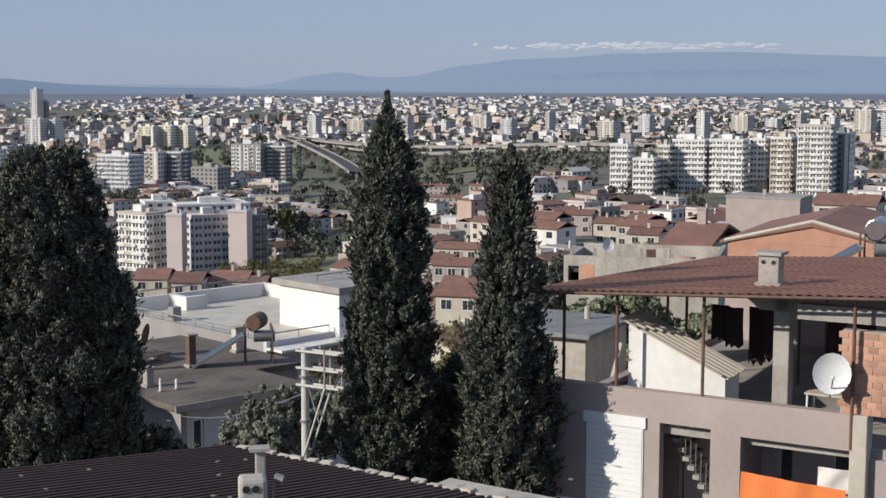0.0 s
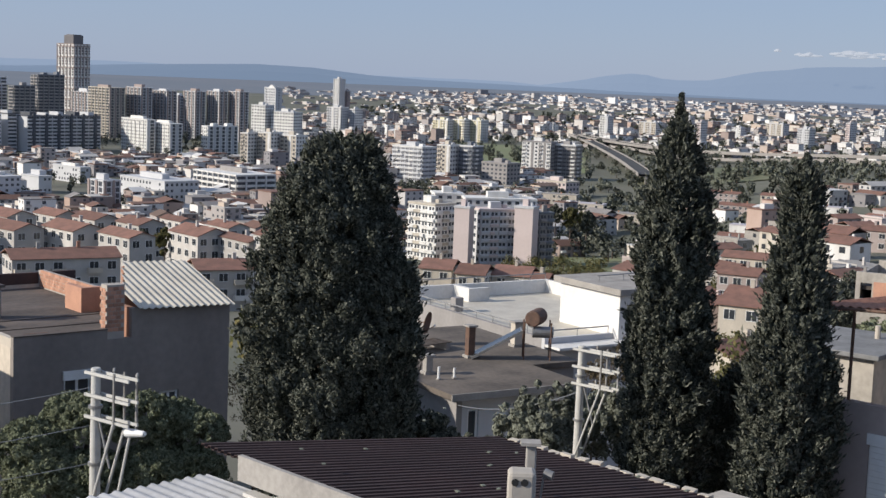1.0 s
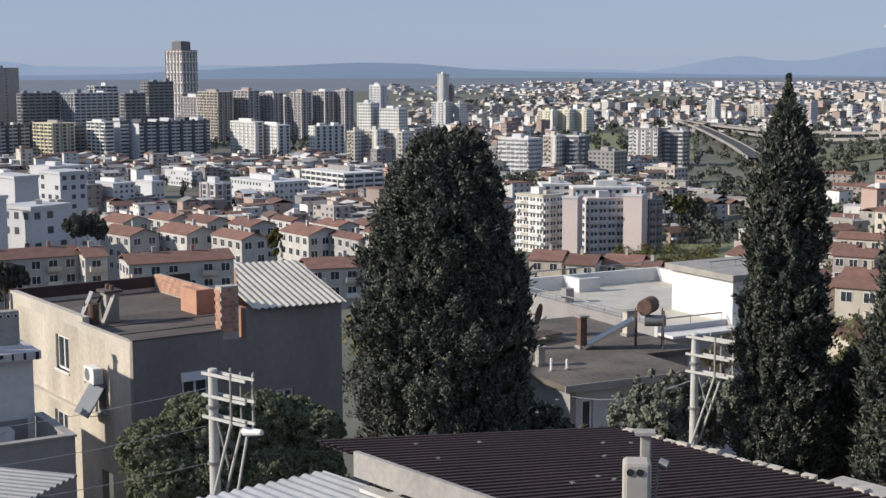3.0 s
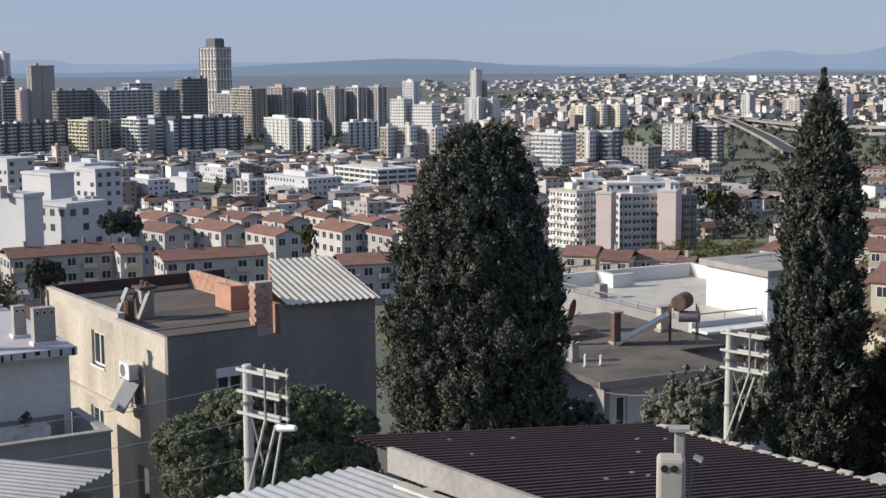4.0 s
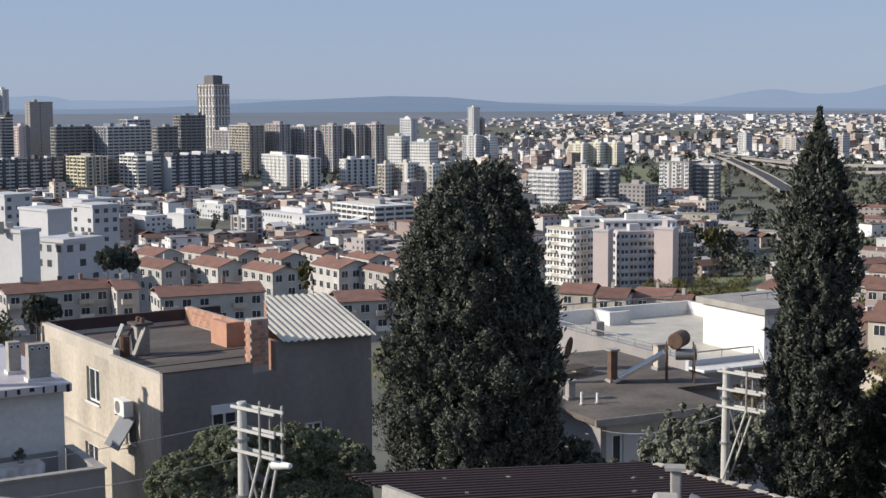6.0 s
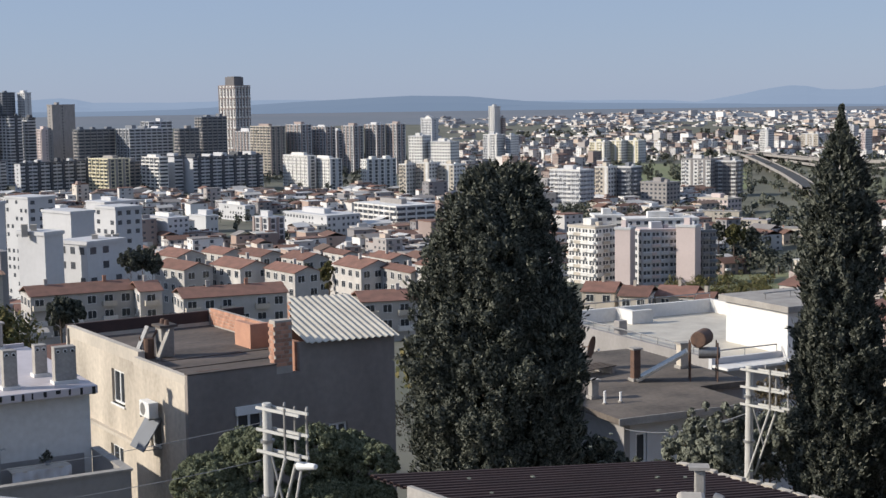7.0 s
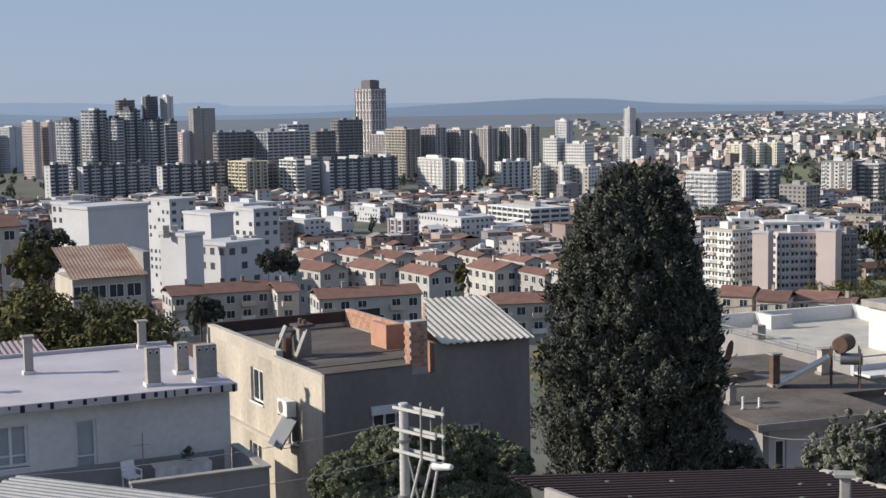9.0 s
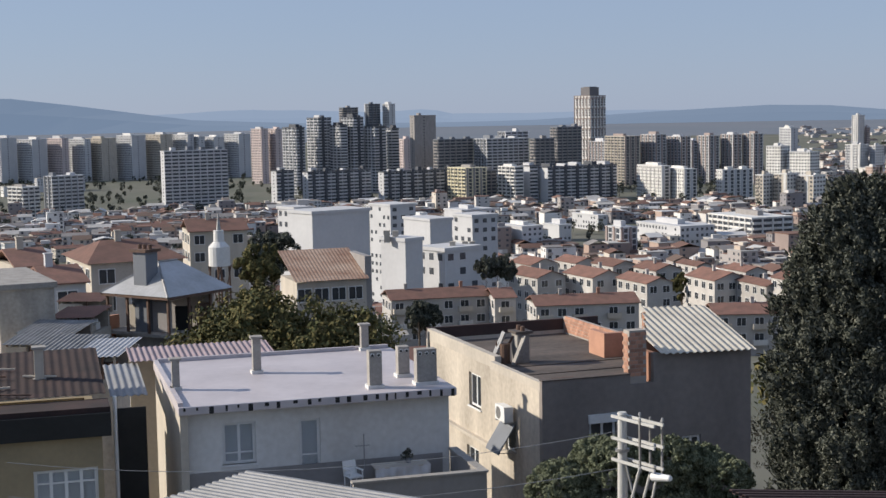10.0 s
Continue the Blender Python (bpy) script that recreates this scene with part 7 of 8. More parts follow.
def silver_house():
    m = site(-28.26, 86, -45)
    t = thing("house", m, "house with a silver hipped metal roof over an open storey", "house")
    h, w, d = -10.53 - m.translation.z, 5.3, 5.3
    put("lower_wall", Geo().box(-w + 0.4, -0.4, 0.4, d - 0.4, -4, h - 2.5).mesh("lower_wall", M_CONCRETE), t)
    put("floor_slab", Geo().box(-w, 0, 0, d, h - 2.5, h - 2.3).mesh("floor_slab", M_CONCRETE), t)
    g = Geo()
    a = [(-w - 0.2, -0.2, h), (0.2, -0.2, h), (0.2, d + 0.2, h), (-w - 0.2, d + 0.2, h)]
    b = [(-w * 0.55, d * 0.42, h + 1.75), (-w * 0.55, d * 0.72, h + 1.75)]
    for q in ([a[0], a[1], b[0]], [a[1], a[2], b[1], b[0]], [a[2], a[3], b[1]], [a[3], a[0], b[0], b[1]], a[::-1]):
        g.face(q)
    put("roof", g.mesh("roof", M_SHEET), t, label="silver sheet metal hipped roof")
    for p, q in ((a[1], b[0]), (a[0], b[0]), (b[0], b[1])):
        put("ridge_cap", Geo().rod(p, q, 0.07, 0, 6).mesh("ridge_cap", M_METAL), t)
    put("eave_beam", Geo().box(-w - 0.15, 0.15, -0.16, -0.02, h - 0.18, h - 0.02).box(0.02, 0.16, -0.02, d, h - 0.18, h - 0.02).mesh("eave_beam", M_RUSTY), t)
    for x, y in ((-w + 0.1, 0.1), (-w * 0.66, 0.1), (-w * 0.33, 0.1), (-0.1, 0.1), (-0.1, d * 0.35), (-0.1, d * 0.7), (-0.1, d - 0.1), (-w + 0.1, d - 0.1)):
        put("post", Geo().box(x - 0.07, x + 0.07, y - 0.07, y + 0.07, h - 2.3, h).mesh("post", M_RUSTY), t)
    put("inner_wall", Geo().box(-w + 0.3, -0.3, d * 0.75, d * 0.75 + 0.2, h - 2.3, h - 0.05).box(-w * 0.4, -w * 0.15, 0.8, 1.1, h - 2.3, h - 0.4).mesh("inner_wall", M_GREY), t)
    for i, (x, y) in enumerate(((-3.9, 1.2), (-0.9, 2.2), (-0.8, 3.8))):
        put("stored_board", Geo().box(-0.5, 0.5, -0.05, 0.05, 0, 1.5).mesh("stored_board", (M_CREAM, M_DARK, M_RUSTY)[i]), t, pose(x, y, h - 2.3, 8, 0, 40 * i))
    put("chimney_shaft", Geo().box(-w * 0.62, -w * 0.62 + 1.05, 0.5, 1.5, h - 2.3, h + 2.5).mesh("chimney_shaft", M_SLATE), t, label="wide slate-grey chimney stack")
    put("chimney_cap", Geo().box(-w * 0.62 - 0.15, -w * 0.62 + 1.2, 0.35, 1.65, h + 2.5, h + 2.68).mesh("chimney_cap", M_RUSTY), t)
    for x in (0.1, 0.5, 0.95):
        put("pot", Geo().rod((-w * 0.62 + x, 1.0, h + 2.68), (-w * 0.62 + x, 1.0, h + 2.95), 0.12, 0, 8).mesh("pot", M_RUSTY), t)
    put("brick_wall", Geo().box(-w - 1.6, -w - 0.1, -0.9, -0.6, -4, h - 1.5).box(-w - 0.4, -w - 0.1, -0.6, 1.2, -4, h - 1.5).mesh("brick_wall", M_BRICK), t, label="orange hollow brick wall")
    return t


silver_house()


def roof_tank():
    """A white tank with a narrow neck on a lattice stand."""
    x, y = spot(-26.18, 115)
    gz = ground_z(x, y)
    t = thing("water_tank", pose(x, y, gz), "white round tank with a narrow neck on a lattice stand", "water tank")
    z = -11.73 - gz
    put("tank", Geo().rod((0, 0, z), (0, 0, z + 1.5), 0.85, 0, 18, 0.85).rod((0, 0, z + 1.5), (0, 0, z + 1.9), 0.85, 0, 18, 0.45).rod((0, 0, z + 1.9), (0, 0, z + 2.8), 0.42, 0, 14, 0.4).mesh("tank", M_WHITE), t)
    put("finial", Geo().rod((0, 0, z + 2.8), (0, 0, z + 4.2), 0.2, 0, 8, 0.03).mesh("finial", M_METAL), t)
    for a in range(4):
        c, e = math.cos(a * 1.571 + 0.6), math.sin(a * 1.571 + 0.6)
        c2, e2 = math.cos(a * 1.571 + 2.171), math.sin(a * 1.571 + 2.171)
        put("leg", Geo().rod((c * 1.1, e * 1.1, -0.5), (c * 0.75, e * 0.75, z), 0.08, 0, 6).mesh("leg", M_RUSTY), t)
        for k in range(4):
            put("brace", Geo().rod((c, e, z * k / 4), (c2 * 0.9, e2 * 0.9, z * (k + 1) / 4), 0.05, 0, 5).mesh("brace", M_RUSTY), t)
    return t


roof_tank()


def rust_hall():
    m = site(-21.8, 165, 14)
    t = thing("house", m, "house with a broad rusty brown sheet roof", "house")
    h = -19.0 - m.translation.z
    put("wall", Geo().box(-4, 4.2, 0, 8.6, -4, h).mesh("wall", M_CREAM), t)
    put("flank", Geo().box(4.21, 5.0, 0.5, 8.6, -4, h + 2.6).mesh("flank", M_GREY), t)
    put("roof", corrugated(8.7, 9.6, 0.4, 0.015, along="y").mesh("roof", M_WEATHERED), t, pose(-4.3, -0.6, h + 0.15, 17, 0, 0))
    for i in range(4):
        win = put("window", WINDOW_FRAME, t, pose(-3.1 + i * 2.0, 0, h - 1.5))
        put("pane", WINDOW_PANE, win)
    return t


rust_hall()


def yellow_house():
    m = pose(*spot(-31.1, 41), -15.2, 0, 0, 33.5)
    t = thing("house", m, "ochre house with a dark red roof and a black fascia", "house")
    g = Geo()
    wall(g, -7, 0, 0, 6.4, 0, 0.25, [(-1.9, -0.15, 4.0, 5.5), (-4.3, -2.9, 4.0, 5.1)])
    put("front_wall", g.mesh("front_wall", M_OCHRE), t)
    put("side_wall", Geo().box(-0.25, 0, 0.25, 6, 0, 6.4).mesh("side_wall", M_OCHRE), t)
    put("back_wall", Geo().box(-7, -0.25, 5.75, 6, 0, 6.4).mesh("back_wall", M_OCHRE), t)
    put("fascia", Geo().box(-7.2, 0.25, -0.25, 0, 6.4, 7.05).mesh("fascia", M_DARK), t, label="black tarred fascia")
    put("ledge", Geo().box(-7.2, 0.25, -0.1, 1.2, 7.05, 7.2).mesh("ledge", M_TARRED), t)
    put("roof", corrugated(7.4, 5.2, 0.25, 0.012, along="y").mesh("roof", M_TARRED), t, pose(-7.2, 1.2, 7.35, 6, 0, 0), "dark maroon tarred sheet roof")
    rnd = random.Random(12)
    for i in range(9):
        put("roof_batten", Geo().box(-rnd.uniform(0.3, 0.9), rnd.uniform(0.3, 0.9), -0.03, 0.03, 0, 0.05).mesh("roof_batten", M_CREAM if i % 3 else M_RUSTY), t, pose(rnd.uniform(-6, -0.8), 1.4 + i * 0.35, 7.4 + (0.2 + i * 0.35) * 0.105, 0, 0, rnd.uniform(-25, 25)))
    window(t, pose(-1.9, 0, 4.0), 1.75, 1.5, 4, True, 0.72, M_CURTAIN)
    window(t, pose(-4.3, 0, 4.0), 1.4, 1.1, 2, True)
    gap = thing("canopy", m @ pose(0.5, 1.5, 0), "dark hanging cover with a white downpipe in a narrow gap", "canopy")
    put("cover", Geo().box(0, 0.85, 0, 0.08, 3.0, 6.8).mesh("cover", M_DARK), gap)
    put("downpipe", Geo().rod((-0.05, -0.1, 0), (-0.05, -0.1, 7.2), 0.06).mesh("downpipe", M_FRAME), gap)
    put("sheet", corrugated(1.15, 4.0, 0.2, 0.02, along="y").mesh("sheet", M_OLDSHEET), gap, pose(0, 3.0, 6.6, 5, 0, 0))
    for i, x in enumerate((-5.2, -1.6)):
        chimney(m @ pose(x, 3.2, 7.45), 0.28, 0.28, 1.0, 0, M_CREAM, "thin plastered chimney on a red sheet roof", M_CONCRETE, M_CONCRETE)
    return t


M_TARRED = surface("tarred_sheet", (0.055, 0.03, 0.027), (0.022, 0.016, 0.015), 0.95, 1.2, 7, 0.3)
M_OCHRE = surface("ochre_plaster", (0.36, 0.285, 0.175), (0.26, 0.21, 0.135), 0.9, 0.6, 6, 0.2)
yellow_house()


def orange_gable():
    m = pose(*spot(29.3, 55), -16, 0, 0, -40)
    t = thing("house", m, "unplastered orange brick house with a red tiled roof", "house")
    h = 16 - 6.15
    put("wall", Geo().box(-3.7, 2.6, 0, 8, 0, h).mesh("wall", M_BRICK), t)
    g = Geo()
    g.face([(-3.7, -0.01, h), (2.6, -0.01, h), (-0.5, -0.01, h + 0.8)])
    put("gable", g.mesh("gable", M_BRICK), t)
    put("roof", Geo().gable(-0.1, 8.3, -2.9, 4.0, h + 0.05, 0.85, 0, pose(0, 0, 0, 0, 0, 90), 0.1).mesh("roof", M_TILE), t)
    put("verge", Geo().rod((-3.8, -0.05, h + 0.05), (-0.5, -0.05, h + 0.9), 0.08, 0, 6).rod((-0.5, -0.05, h + 0.9), (2.8, -0.05, h + 0.05), 0.08, 0, 6).mesh("verge", M_CREAM), t)
    return t


orange_gable()


def garden_shed():
    m = pose(14.86, 40.7, -16.2, 0, 0, -42)
    t = thing("shed", m, "small pale shed with a dark grey sheet roof", "shed")
    g = Geo()
    wall(g, -3.0, 0, 0, 8.4, 0, 0.2, [(-1.9, -1.1, 6.3, 8.0)])
    put("wall", g.box(-0.2, 0, 0.2, 3.5, 0, 8.4).box(-3.0, -2.8, 0.2, 3.5, 0, 8.4).box(-2.8, -0.2, 3.3, 3.5, 0, 8.4).mesh("wall", M_STAINED), t)
    put("door", Geo().box(-1.9, -1.1, 0.1, 0.14, 6.3, 8.0).mesh("door", M_RUSTY), t)
    bevelled(put("roof_slab", Geo().box(-3.25, 0.25, -0.3, 3.8, 8.4, 8.55).mesh("roof_slab", M_SHEDROOF), t, label="dark grey concrete roof slab"), 0.03)
    put("vent_pipe", Geo().rod((-1.0, 2.6, 8.4), (-1.0, 2.6, 8.95), 0.09, 0, 10).mesh("vent_pipe", M_CREAM), t)
    for i, (x, y, lean) in enumerate(((0.5, 0.6, 14), (0.8, 2.2, 32), (1.4, 3.0, -10))):
        solo("plank", Geo().box(-0.05, 0.05, -0.03, 0.03, -2.5, 1.7).mesh("plank", M_CREAM), m @ pose(x, y, 6.6, 0, lean, 0), "pale plank leaning beside a shed", "plank", "planks by the shed")
    low = thing("garden_wall", m @ pose(0.6, 3.8, 0), "low rough concrete yard wall", "wall")
    put("wall", Geo().box(0, 5.5, 0, 0.25, 0, 6.9).mesh("wall", M_STAINED), low)


garden_shed()
solar_heater(pose(*spot(31.2, 44), -6.1, 0, 0, -20), surface("polished_tank", (0.5, 0.5, 0.52), (0.4, 0.4, 0.42), 0.25, 1, 6, 0, metal=1.0), "solar water heater with a shiny steel tank")
hs = thing("house", pose(*spot(31.2, 44), -16.0, 0, 0, -20), "flat-roofed white house under a solar heater", "house")
put("wall", Geo().box(-0.9, 6, -1.0, 5, 0, 9.7).mesh("wall", M_WHITE), hs)
put("roof", Geo().box(-1.0, 6.2, -1.2, 5.2, 9.7, 9.9).mesh("roof", M_CONCRETE), hs)

# ---- white terrace furniture ----
wm = WHITE_AT
ch = thing("garden_chair", wm @ pose(5.6, -0.5, 3.2, 0, 0, 15), "white plastic garden chair on a terrace", "chair")
put("seat", Geo().box(-0.25, 0.25, -0.25, 0.25, 0.4, 0.44).mesh("seat", M_FRAME), ch)
put("backrest", Geo().box(-0.24, 0.24, 0, 0.03, 0, 0.48).mesh("backrest", M_FRAME), ch, pose(0, 0.22, 0.42, -12, 0, 0))
for x in (-0.22, 0.22):
    put("armrest", Geo().box(x - 0.03, x + 0.03, -0.25, 0.25, 0.62, 0.65).mesh("armrest", M_FRAME), ch)
    for y in (-0.22, 0.22):
        put("leg", Geo().rod((x, y, 0), (x, y, 0.63), 0.025).mesh("leg", M_FRAME), ch)
tb = thing("table", wm @ pose(7.2, -0.6, 3.2), "long table under a pale cloth on a terrace", "table")
put("tabletop", Geo().box(-0.95, 0.95, -0.35, 0.35, 0.68, 0.72).mesh("tabletop", M_CREAM), tb)
put("tablecloth", cloth(1.9, 0.45, M_PALEGREY, 5, "tablecloth"), tb, pose(-0.95, -0.37, 0.72))
for x in (-0.85, 0.85):
    for y in (-0.28, 0.28):
        put("leg", Geo().rod((x, y, 0), (x, y, 0.68), 0.025).mesh("leg", M_METAL), tb)
pp = thing("potted_plant", wm @ pose(7.5, -0.5, 3.92), "small dark potted plant on a table", "plant")
put("pot", Geo().rod((0, 0, 0), (0, 0, 0.16), 0.09, 0, 12, 0.12).mesh("pot", M_SLATE), pp)
rngp = np.random.default_rng(5)
put("leaves", quads("leaves", sprays(rngp, rngp.normal(0, 0.08, (20, 3)) + np.array([0, 0, 0.28]), rngp.normal(0, 1, (20, 3)), 10, 0.05, 0.03), M_CYPRESS), pp)
ar = thing("antenna", wm @ pose(6.05, -0.2, 3.2), "thin dark rooftop antenna mast", "antenna")
put("mast", Geo().rod((0, 0, 0), (0, 0, 1.75), 0.02).mesh("mast", M_METAL), ar)
put("boom", Geo().rod((-0.3, 0, 1.35), (0.2, 0, 1.35), 0.012, 0, 6).mesh("boom", M_METAL), ar)
for i in range(5):
    put("element", Geo().rod((-0.28 + i * 0.11, -0.2, 1.35), (-0.28 + i * 0.11, 0.2, 1.35), 0.008, 0, 5).mesh("element", M_METAL), ar)

# ---- chimney block by the maroon roof ----
vb = thing("chimney", pose(*spot(6.6, 17.2), -5.75, 0, 0, -4), "white plastered chimney block with black flue mouths", "chimney", "roof chimneys")
bevelled(put("shaft", Geo().box(-0.17, 0.17, -0.16, 0.16, 0, 0.98).mesh("shaft", M_STAINED), vb), 0.05)
bevelled(put("rear_shaft", Geo().box(0.06, 0.19, 0.42, 0.56, 0, 1.17).mesh("rear_shaft", M_CONCRETE), vb), 0.02)
put("rear_cap", Geo().box(-0.01, 0.24, 0.38, 0.6, 1.17, 1.21).mesh("rear_cap", M_CONCRETE), vb)
# black discs stand for the flue openings
for x in (-0.085, 0.03):
    put("flue_mouth", Geo().rod((x, -0.172, 0.86), (x, -0.15, 0.86), 0.045, 0, 12).mesh("flue_mouth", M_DARK), vb)
vf = thing("floodlight", pose(*spot(7.5, 17.4), -4.85), "small grey floodlight beside a chimney", "lamp")
put("head", Geo().rod((0, 0, 0), (0.1, -0.05, -0.03), 0.06, 0, 12).mesh("head", M_METAL), vf)
put("stem", Geo().rod((-0.1, 0, -0.9), (0, 0, 0), 0.015).mesh("stem", M_METAL), vf)

# ---- fields, roads, flyovers ----


def field(name, az0, az1, d0, d1, mat, label, lift=0.25):
    g, n = Geo(), 14
    def at(i, j):
        x, y = spot(az0 + (az1 - az0) * i / n, d0 + (d1 - d0) * j / n)
        return (x, y, ground_z(x, y) + lift)
    for i in range(n):
        for j in range(n):
            g.face([at(i, j), at(i + 1, j), at(i + 1, j + 1), at(i, j + 1)])
    return solo(name, g.mesh(name, mat), Matrix(), label, "field", kind="structure")


field("grass_pitch", 7.2, 10.6, 570, 650, M_GRASS, "bright green sports pitch", 0.5)
field("grass_field", 3.2, 8.6, 1250, 1700, M_GRASS, "pale green open field", 0.5)
field("grass_field", 10.5, 16, 1080, 1330, surface("scrub", (0.16, 0.15, 0.09), (0.10, 0.12, 0.06), 0.95, 0.03, 0.5, 0), "dry scrub field beside the junction", 0.5)


def flyover(points, width, high, label):
    """A raised carriageway through points of heading and distance, on piers."""
    pts = [Vector((*spot(a, d), 0)) for a, d in points]
    path = []
    for i in range(len(pts) - 1):
        p0, p1, p2, p3 = pts[max(i - 1, 0)], pts[i], pts[i + 1], pts[min(i + 2, len(pts) - 1)]
        for k in range(10):
            u = k / 10
            path.append(0.5 * ((2 * p1) + (p2 - p0) * u + (2 * p0 - 5 * p1 + 4 * p2 - p3) * u * u + (3 * p1 - p0 - 3 * p2 + p3) * u ** 3))
    path.append(pts[-1])
    t = thing("flyover", Matrix(), label, "road bridge", "flyovers")
    g, gr, n = Geo(), Geo(), len(path)
    side = []
    for i in range(n):
        d = (path[min(i + 1, n - 1)] - path[max(i - 1, 0)]).normalized()
        side.append(Vector((d.y, -d.x, 0)) * width / 2)
    z = lambda i: Vector((0, 0, ground_z(path[i].x, path[i].y) + high))
    for i in range(n - 1):
        for s, e, lo, hi, gg in ((-1, 1, -1.6, 0, g), (-1.0, -0.94, 0, 1.1, g), (0.94, 1.0, 0, 1.1, g), (-0.93, 0.93, 0.01, 0.05, gr)):
            a, b, c, d = path[i] + side[i] * s + z(i), path[i + 1] + side[i + 1] * s + z(i + 1), path[i + 1] + side[i + 1] * e + z(i + 1), path[i] + side[i] * e + z(i)
            lo, hi = Vector((0, 0, lo)), Vector((0, 0, hi))
            gg.face([a + hi, d + hi, c + hi, b + hi])
            gg.face([a + lo, b + lo, c + lo, d + lo])
            gg.face([a + lo, a + hi, b + hi, b + lo])
            gg.face([d + lo, c + lo, c + hi, d + hi])
    put("deck", g.mesh("deck", M_ROAD), t)
    put("roadway", gr.mesh("roadway", M_ASPHALT), t)
    for i in range(0, n, 3):
        p = path[i] + z(i)
        put("pier", Geo().box(p.x - 1.2, p.x + 1.2, p.y - 1.2, p.y + 1.2, p.z - high - 1, p.z - 1.6).mesh("pier", M_ROAD), t)
    return t


flyover([(7.9, 1960), (8.9, 1680), (10.1, 1361), (11.0, 1130)], 13, 8, "pale concrete flyover sweeping down from a junction")
flyover([(8.2, 1900), (10.7, 1671), (13.4, 1534), (17.0, 1422), (22.5, 1320)], 16, 8, "long pale concrete flyover across the plain")
flyover([(9.0, 1880), (11.6, 1560), (13.8, 1441), (17.0, 1385), (24.0, 1250)], 12, 4, "lower concrete road ramp beside the flyover")

# ---- trees and scrub ----


def woods(name, spots, mat, seed, label, leaf, per, size):
    """Many far trees: each a stem and a crown of five lumps of leaves."""
    rng = np.random.default_rng(seed)
    cs, os, rs, g = [], [], [], Geo()
    for x, y in spots:
        z, r = ground_z(x, y), size * rng.uniform(0.6, 1.4)
        n = rng.normal(0, 1, (5, 3))
        n /= np.linalg.norm(n, axis=1)[:, None]
        cs.append(np.array([x, y, z + r * 1.1]) + n * r * 0.5 * np.array([1, 1, 0.8]))
        os.append(n), rs.append(r * rng.uniform(0.38, 0.6, 5))
        g.rod((x, y, z - 0.5), (x, y, z + r), r * 0.08, 0, 5, r * 0.04)
    t = thing(name, Matrix(), label, "trees", kind="stuff")
    put("crown", quads("crown", lumps(rng, np.concatenate(cs), np.concatenate(rs), per, leaf, np.concatenate(os), 1.4), mat), t, kind="stuff")
    put("stem", g.mesh("stem", M_BARK), t, kind="stuff")


def scatter(seed, n, az0, az1, d0, d1):
    r = random.Random(seed)
    return [spot(r.uniform(az0, az1), math.sqrt(r.uniform(d0 * d0, d1 * d1))) for _ in range(n)]


woods("far_trees", scatter(41, 1900, -36, 36, 620, 2000), M_CYPRESS, 41, "dark trees among far houses", 1.1, 22, 3.6)
woods("far_trees", scatter(48, 900, -1, 36, 1700, 3000), M_CYPRESS, 48, "dark trees spread over the plain", 2.2, 12, 4.6)
woods("far_trees", scatter(49, 330, 1, 24, 840, 1650), M_OLIVE, 49, "grey-green trees between raised roads", 1.5, 16, 3.6)
woods("far_trees", scatter(50, 110, 9.5, 20, 700, 1150), M_CYPRESS, 50, "dark trees beside a road junction", 1.5, 16, 3.6)
woods("far_trees", scatter(42, 150, 1.5, 6.5, 760, 1000) + scatter(43, 60, 6, 9.5, 640, 760), M_CYPRESS, 42, "dark grove behind a block of flats", 1.0, 24, 4.2)
woods("hill_trees", scatter(44, 300, 9, 36, 110, 620), M_BROAD, 44, "small trees between hillside houses", 0.34, 46, 2.4)
woods("hill_trees", scatter(45, 170, -36, -12, 110, 620), M_CYPRESS, 45, "dark trees between hillside houses", 0.34, 46, 2.4)
woods("hill_trees", scatter(46, 60, 5.5, 9.5, 500, 600) + scatter(47, 60, -4, 8, 100, 240), M_BROAD, 46, "small trees at the foot of the slope", 0.36, 46, 2.6)
round_tree(site(19.3, 150), 11, 13, 2, M_CYPRESS, 51, "large dark evergreen tree on the slope", leaf=0.2, tufts=1300)
round_tree(site(21.9, 52), 5.4, 9.5, 1, M_PINE, 52, "green tree behind an open terrace", leaf=0.1, tufts=1300)
round_tree(site(24.8, 51), 5.0, 8.9, 1, M_PINE, 58, "green tree behind an open terrace", leaf=0.1, tufts=1300)
round_tree(site(23.9, 190), 7, 7, 1, M_PINE, 53, "round green tree on the slope", leaf=0.2, tufts=500)
round_tree(site(26.5, 170), 13, 7, 1, M_CYPRESS, 54, "wide dark tree among houses", leaf=0.2, tufts=900)
round_tree(site(-21.2, 175), 6, 8, 1, M_BROAD, 55, "small tree beside a rust-roofed house", leaf=0.22, tufts=600)
round_tree(site(-25.0, 185), 9, 10, 1, M_CYPRESS, 56, "dark tree beside a white hall", leaf=0.2, tufts=800)
for i, (az, d, w, h) in enumerate(((8.0, 41, 2.6, 6.6), (9.4, 42, 2.8, 6.4), (10.8, 41, 2.6, 7.0), (6.6, 43, 2.4, 6.0), (7.3, 40, 2.2, 5.8))):
    round_tree(site(az, d), w, h, 0.5, M_OLIVE, 60 + i, "grey-green olive shrub in a garden", leaf=0.06, tufts=500, name="shrub")
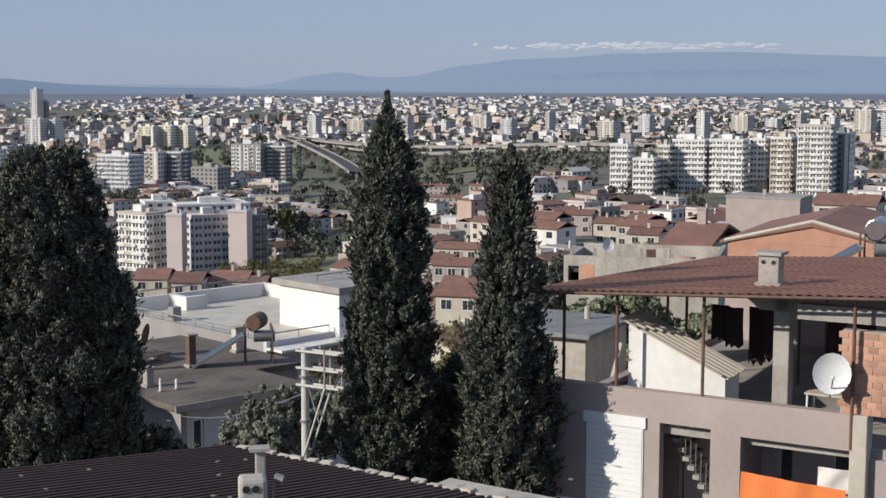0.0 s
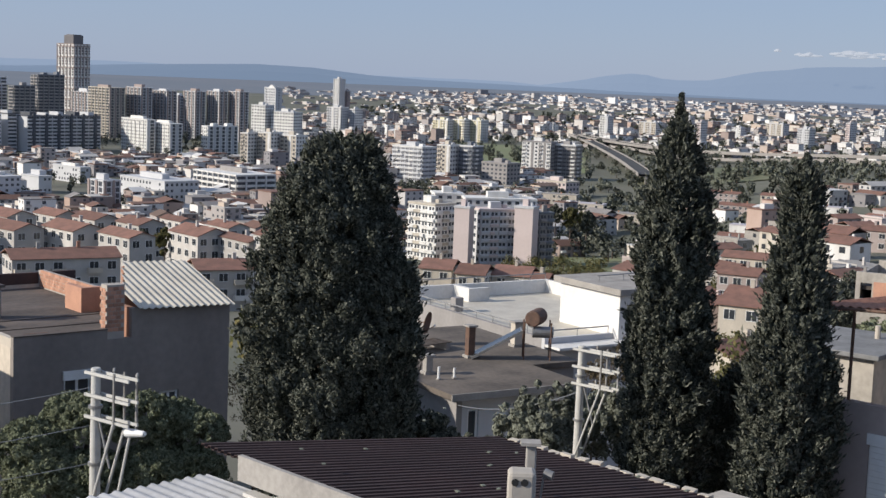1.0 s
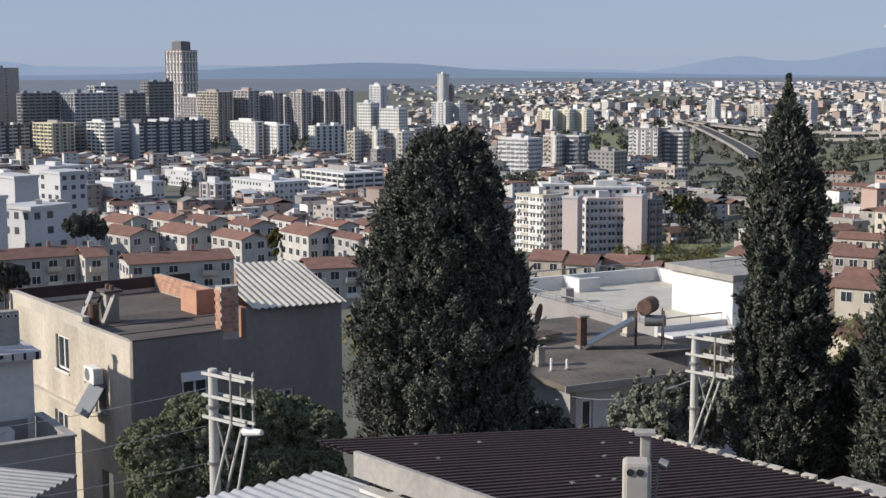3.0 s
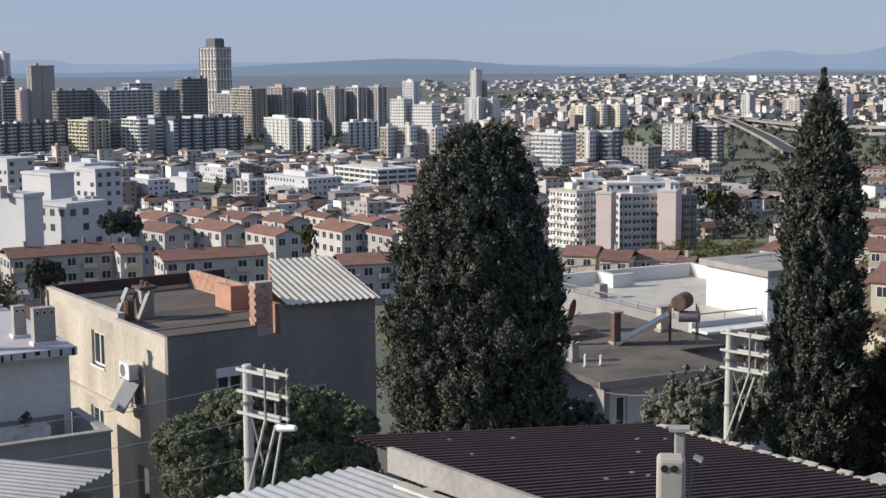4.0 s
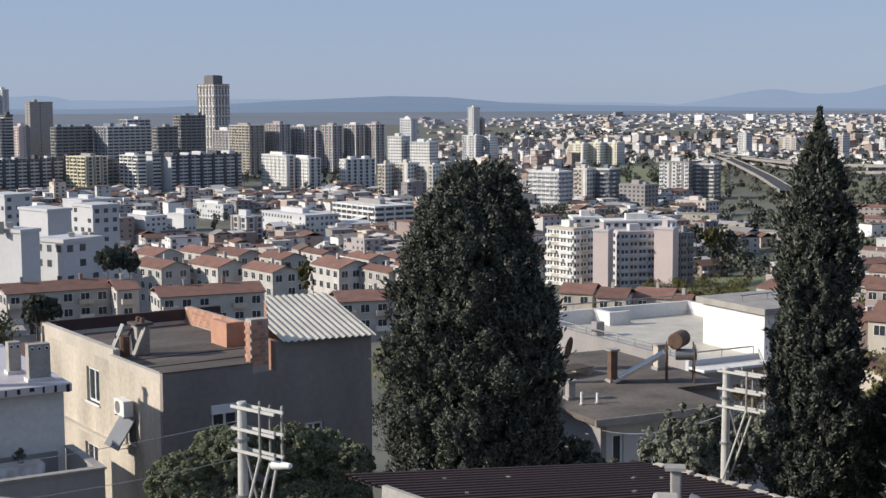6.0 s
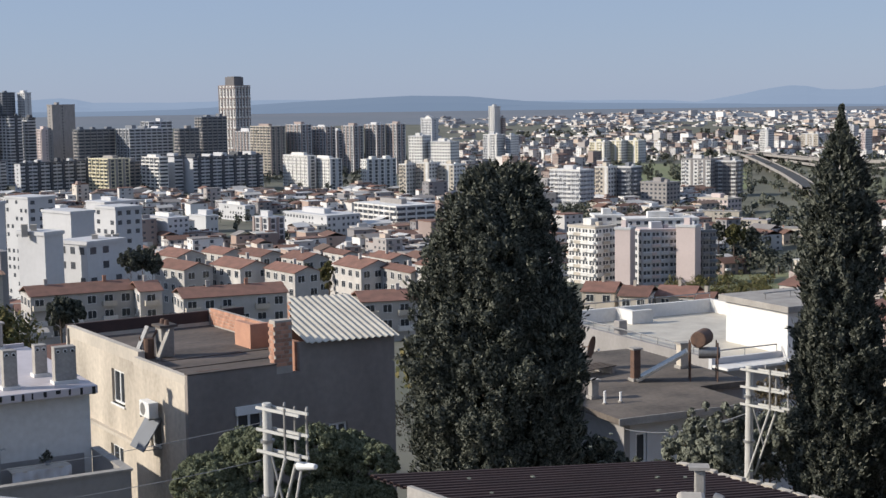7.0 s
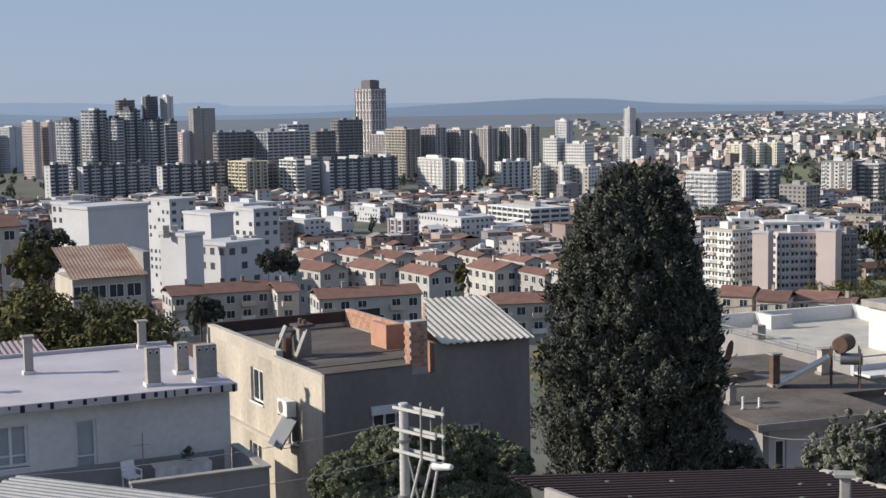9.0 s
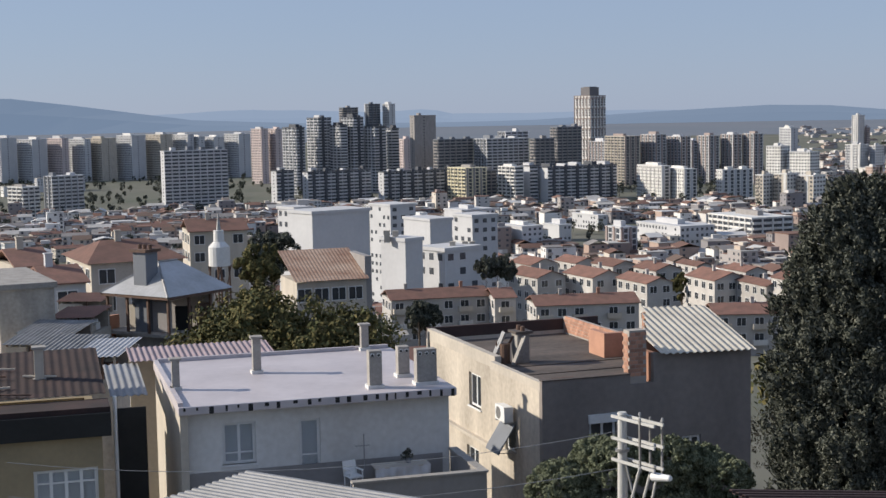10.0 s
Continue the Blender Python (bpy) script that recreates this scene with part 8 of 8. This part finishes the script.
for i, (az, d, w, h) in enumerate(((1.8, 35, 2.2, 6.1), (3.2, 36, 2.4, 5.6), (0.2, 36, 2.4, 6.0), (4.7, 37, 2.0, 5.2))):
    round_tree(site(az, d), w, h, 0.5, M_CYPRESS, 70 + i, "dark evergreen shrub at the foot of a cypress", leaf=0.07, tufts=600, name="shrub")
for i, (az, d, w, h) in enumerate(((-4.2, 55, 3, 6.5), (10.5, 56, 2.5, 7.5), (9.6, 58, 2.2, 6.5))):
    round_tree(site(az, d), w, h, 0.5, M_DRY, 80 + i, "bare brown winter shrub", leaf=0.035, tufts=320, per=60, name="shrub")

# trees between the rows
round_tree(pose(*spot(-15.60, 287), -41.5), 5.0, 13.0, 1, M_CYPRESS, 90, "dark leafy tree between house rows", leaf=0.25, tufts=420)
round_tree(pose(*spot(-15.16, 290), -42.2), 6.0, 14.0, 1, M_CYPRESS, 91, "dark leafy tree between house rows", leaf=0.25, tufts=420)
round_tree(pose(*spot(-14.79, 288), -41.4), 5.0, 12.0, 1, M_CYPRESS, 92, "dark leafy tree between house rows", leaf=0.25, tufts=420)
round_tree(pose(*spot(-18.31, 250), -41.3), 5.0, 9.0, 1, M_CYPRESS, 93, "dark leafy tree between house rows", leaf=0.25, tufts=420)
round_tree(pose(*spot(-17.73, 250), -41.4), 4.0, 8.0, 1, M_CYPRESS, 94, "dark leafy tree between house rows", leaf=0.25, tufts=420)
round_tree(pose(*spot(-7.88, 330), -46.2), 6.0, 9.0, 1, M_BROAD, 95, "dark leafy tree between house rows", leaf=0.25, tufts=420)
round_tree(pose(*spot(-8.78, 335), -46.0), 5.0, 8.0, 1, M_CYPRESS, 96, "dark leafy tree between house rows", leaf=0.25, tufts=420)
round_tree(pose(*spot(-24.04, 200), -27.6), 9.0, 12.0, 1, M_CYPRESS, 97, "dark leafy tree between house rows", leaf=0.25, tufts=420)
round_tree(pose(*spot(-24.61, 190), -25.6), 8.0, 9.0, 1, M_BROAD, 98, "dark leafy tree between house rows", leaf=0.25, tufts=420)
round_tree(pose(*spot(-18.30, 255), -41.5), 6.0, 8.0, 1, M_CYPRESS, 99, "dark leafy tree between house rows", leaf=0.25, tufts=420)
round_tree(pose(*spot(7.52, 640), -69.9), 8.0, 14.0, 1, M_CYPRESS, 100, "dark leafy tree between house rows", leaf=0.50, tufts=420)
round_tree(pose(*spot(8.11, 640), -71.1), 10.0, 14.0, 1, M_BROAD, 101, "dark leafy tree between house rows", leaf=0.50, tufts=420)
round_tree(pose(*spot(8.76, 650), -72.1), 10.0, 13.0, 1, M_CYPRESS, 102, "dark leafy tree between house rows", leaf=0.50, tufts=420)


# ---- overhead lines ----


def cable(a, b, sag, r=0.007):
    a, b = Vector(a), Vector(b)
    n = 14
    g = Geo().tube([a.lerp(b, i / n) - Vector((0, 0, sag * 4 * i / n * (1 - i / n))) for i in range(n + 1)], r)
    return solo("cable", g.mesh("cable", M_SLATE), Matrix(), "thin overhead cable between poles", "cable", "overhead cables")


px_, py_ = spot(-10.45, 30.0)
for dz in (0.2, 1.0, 1.8):
    cable((px_, py_, -6.5 - dz), (px_ - 14, py_ - 1.5, -7.6 - dz), 0.5)
qx_, qy_ = spot(8.8, 38.0)
cable((qx_, qy_, -8.3), (3.6, 52.3, -12.2), 0.3, 0.014)
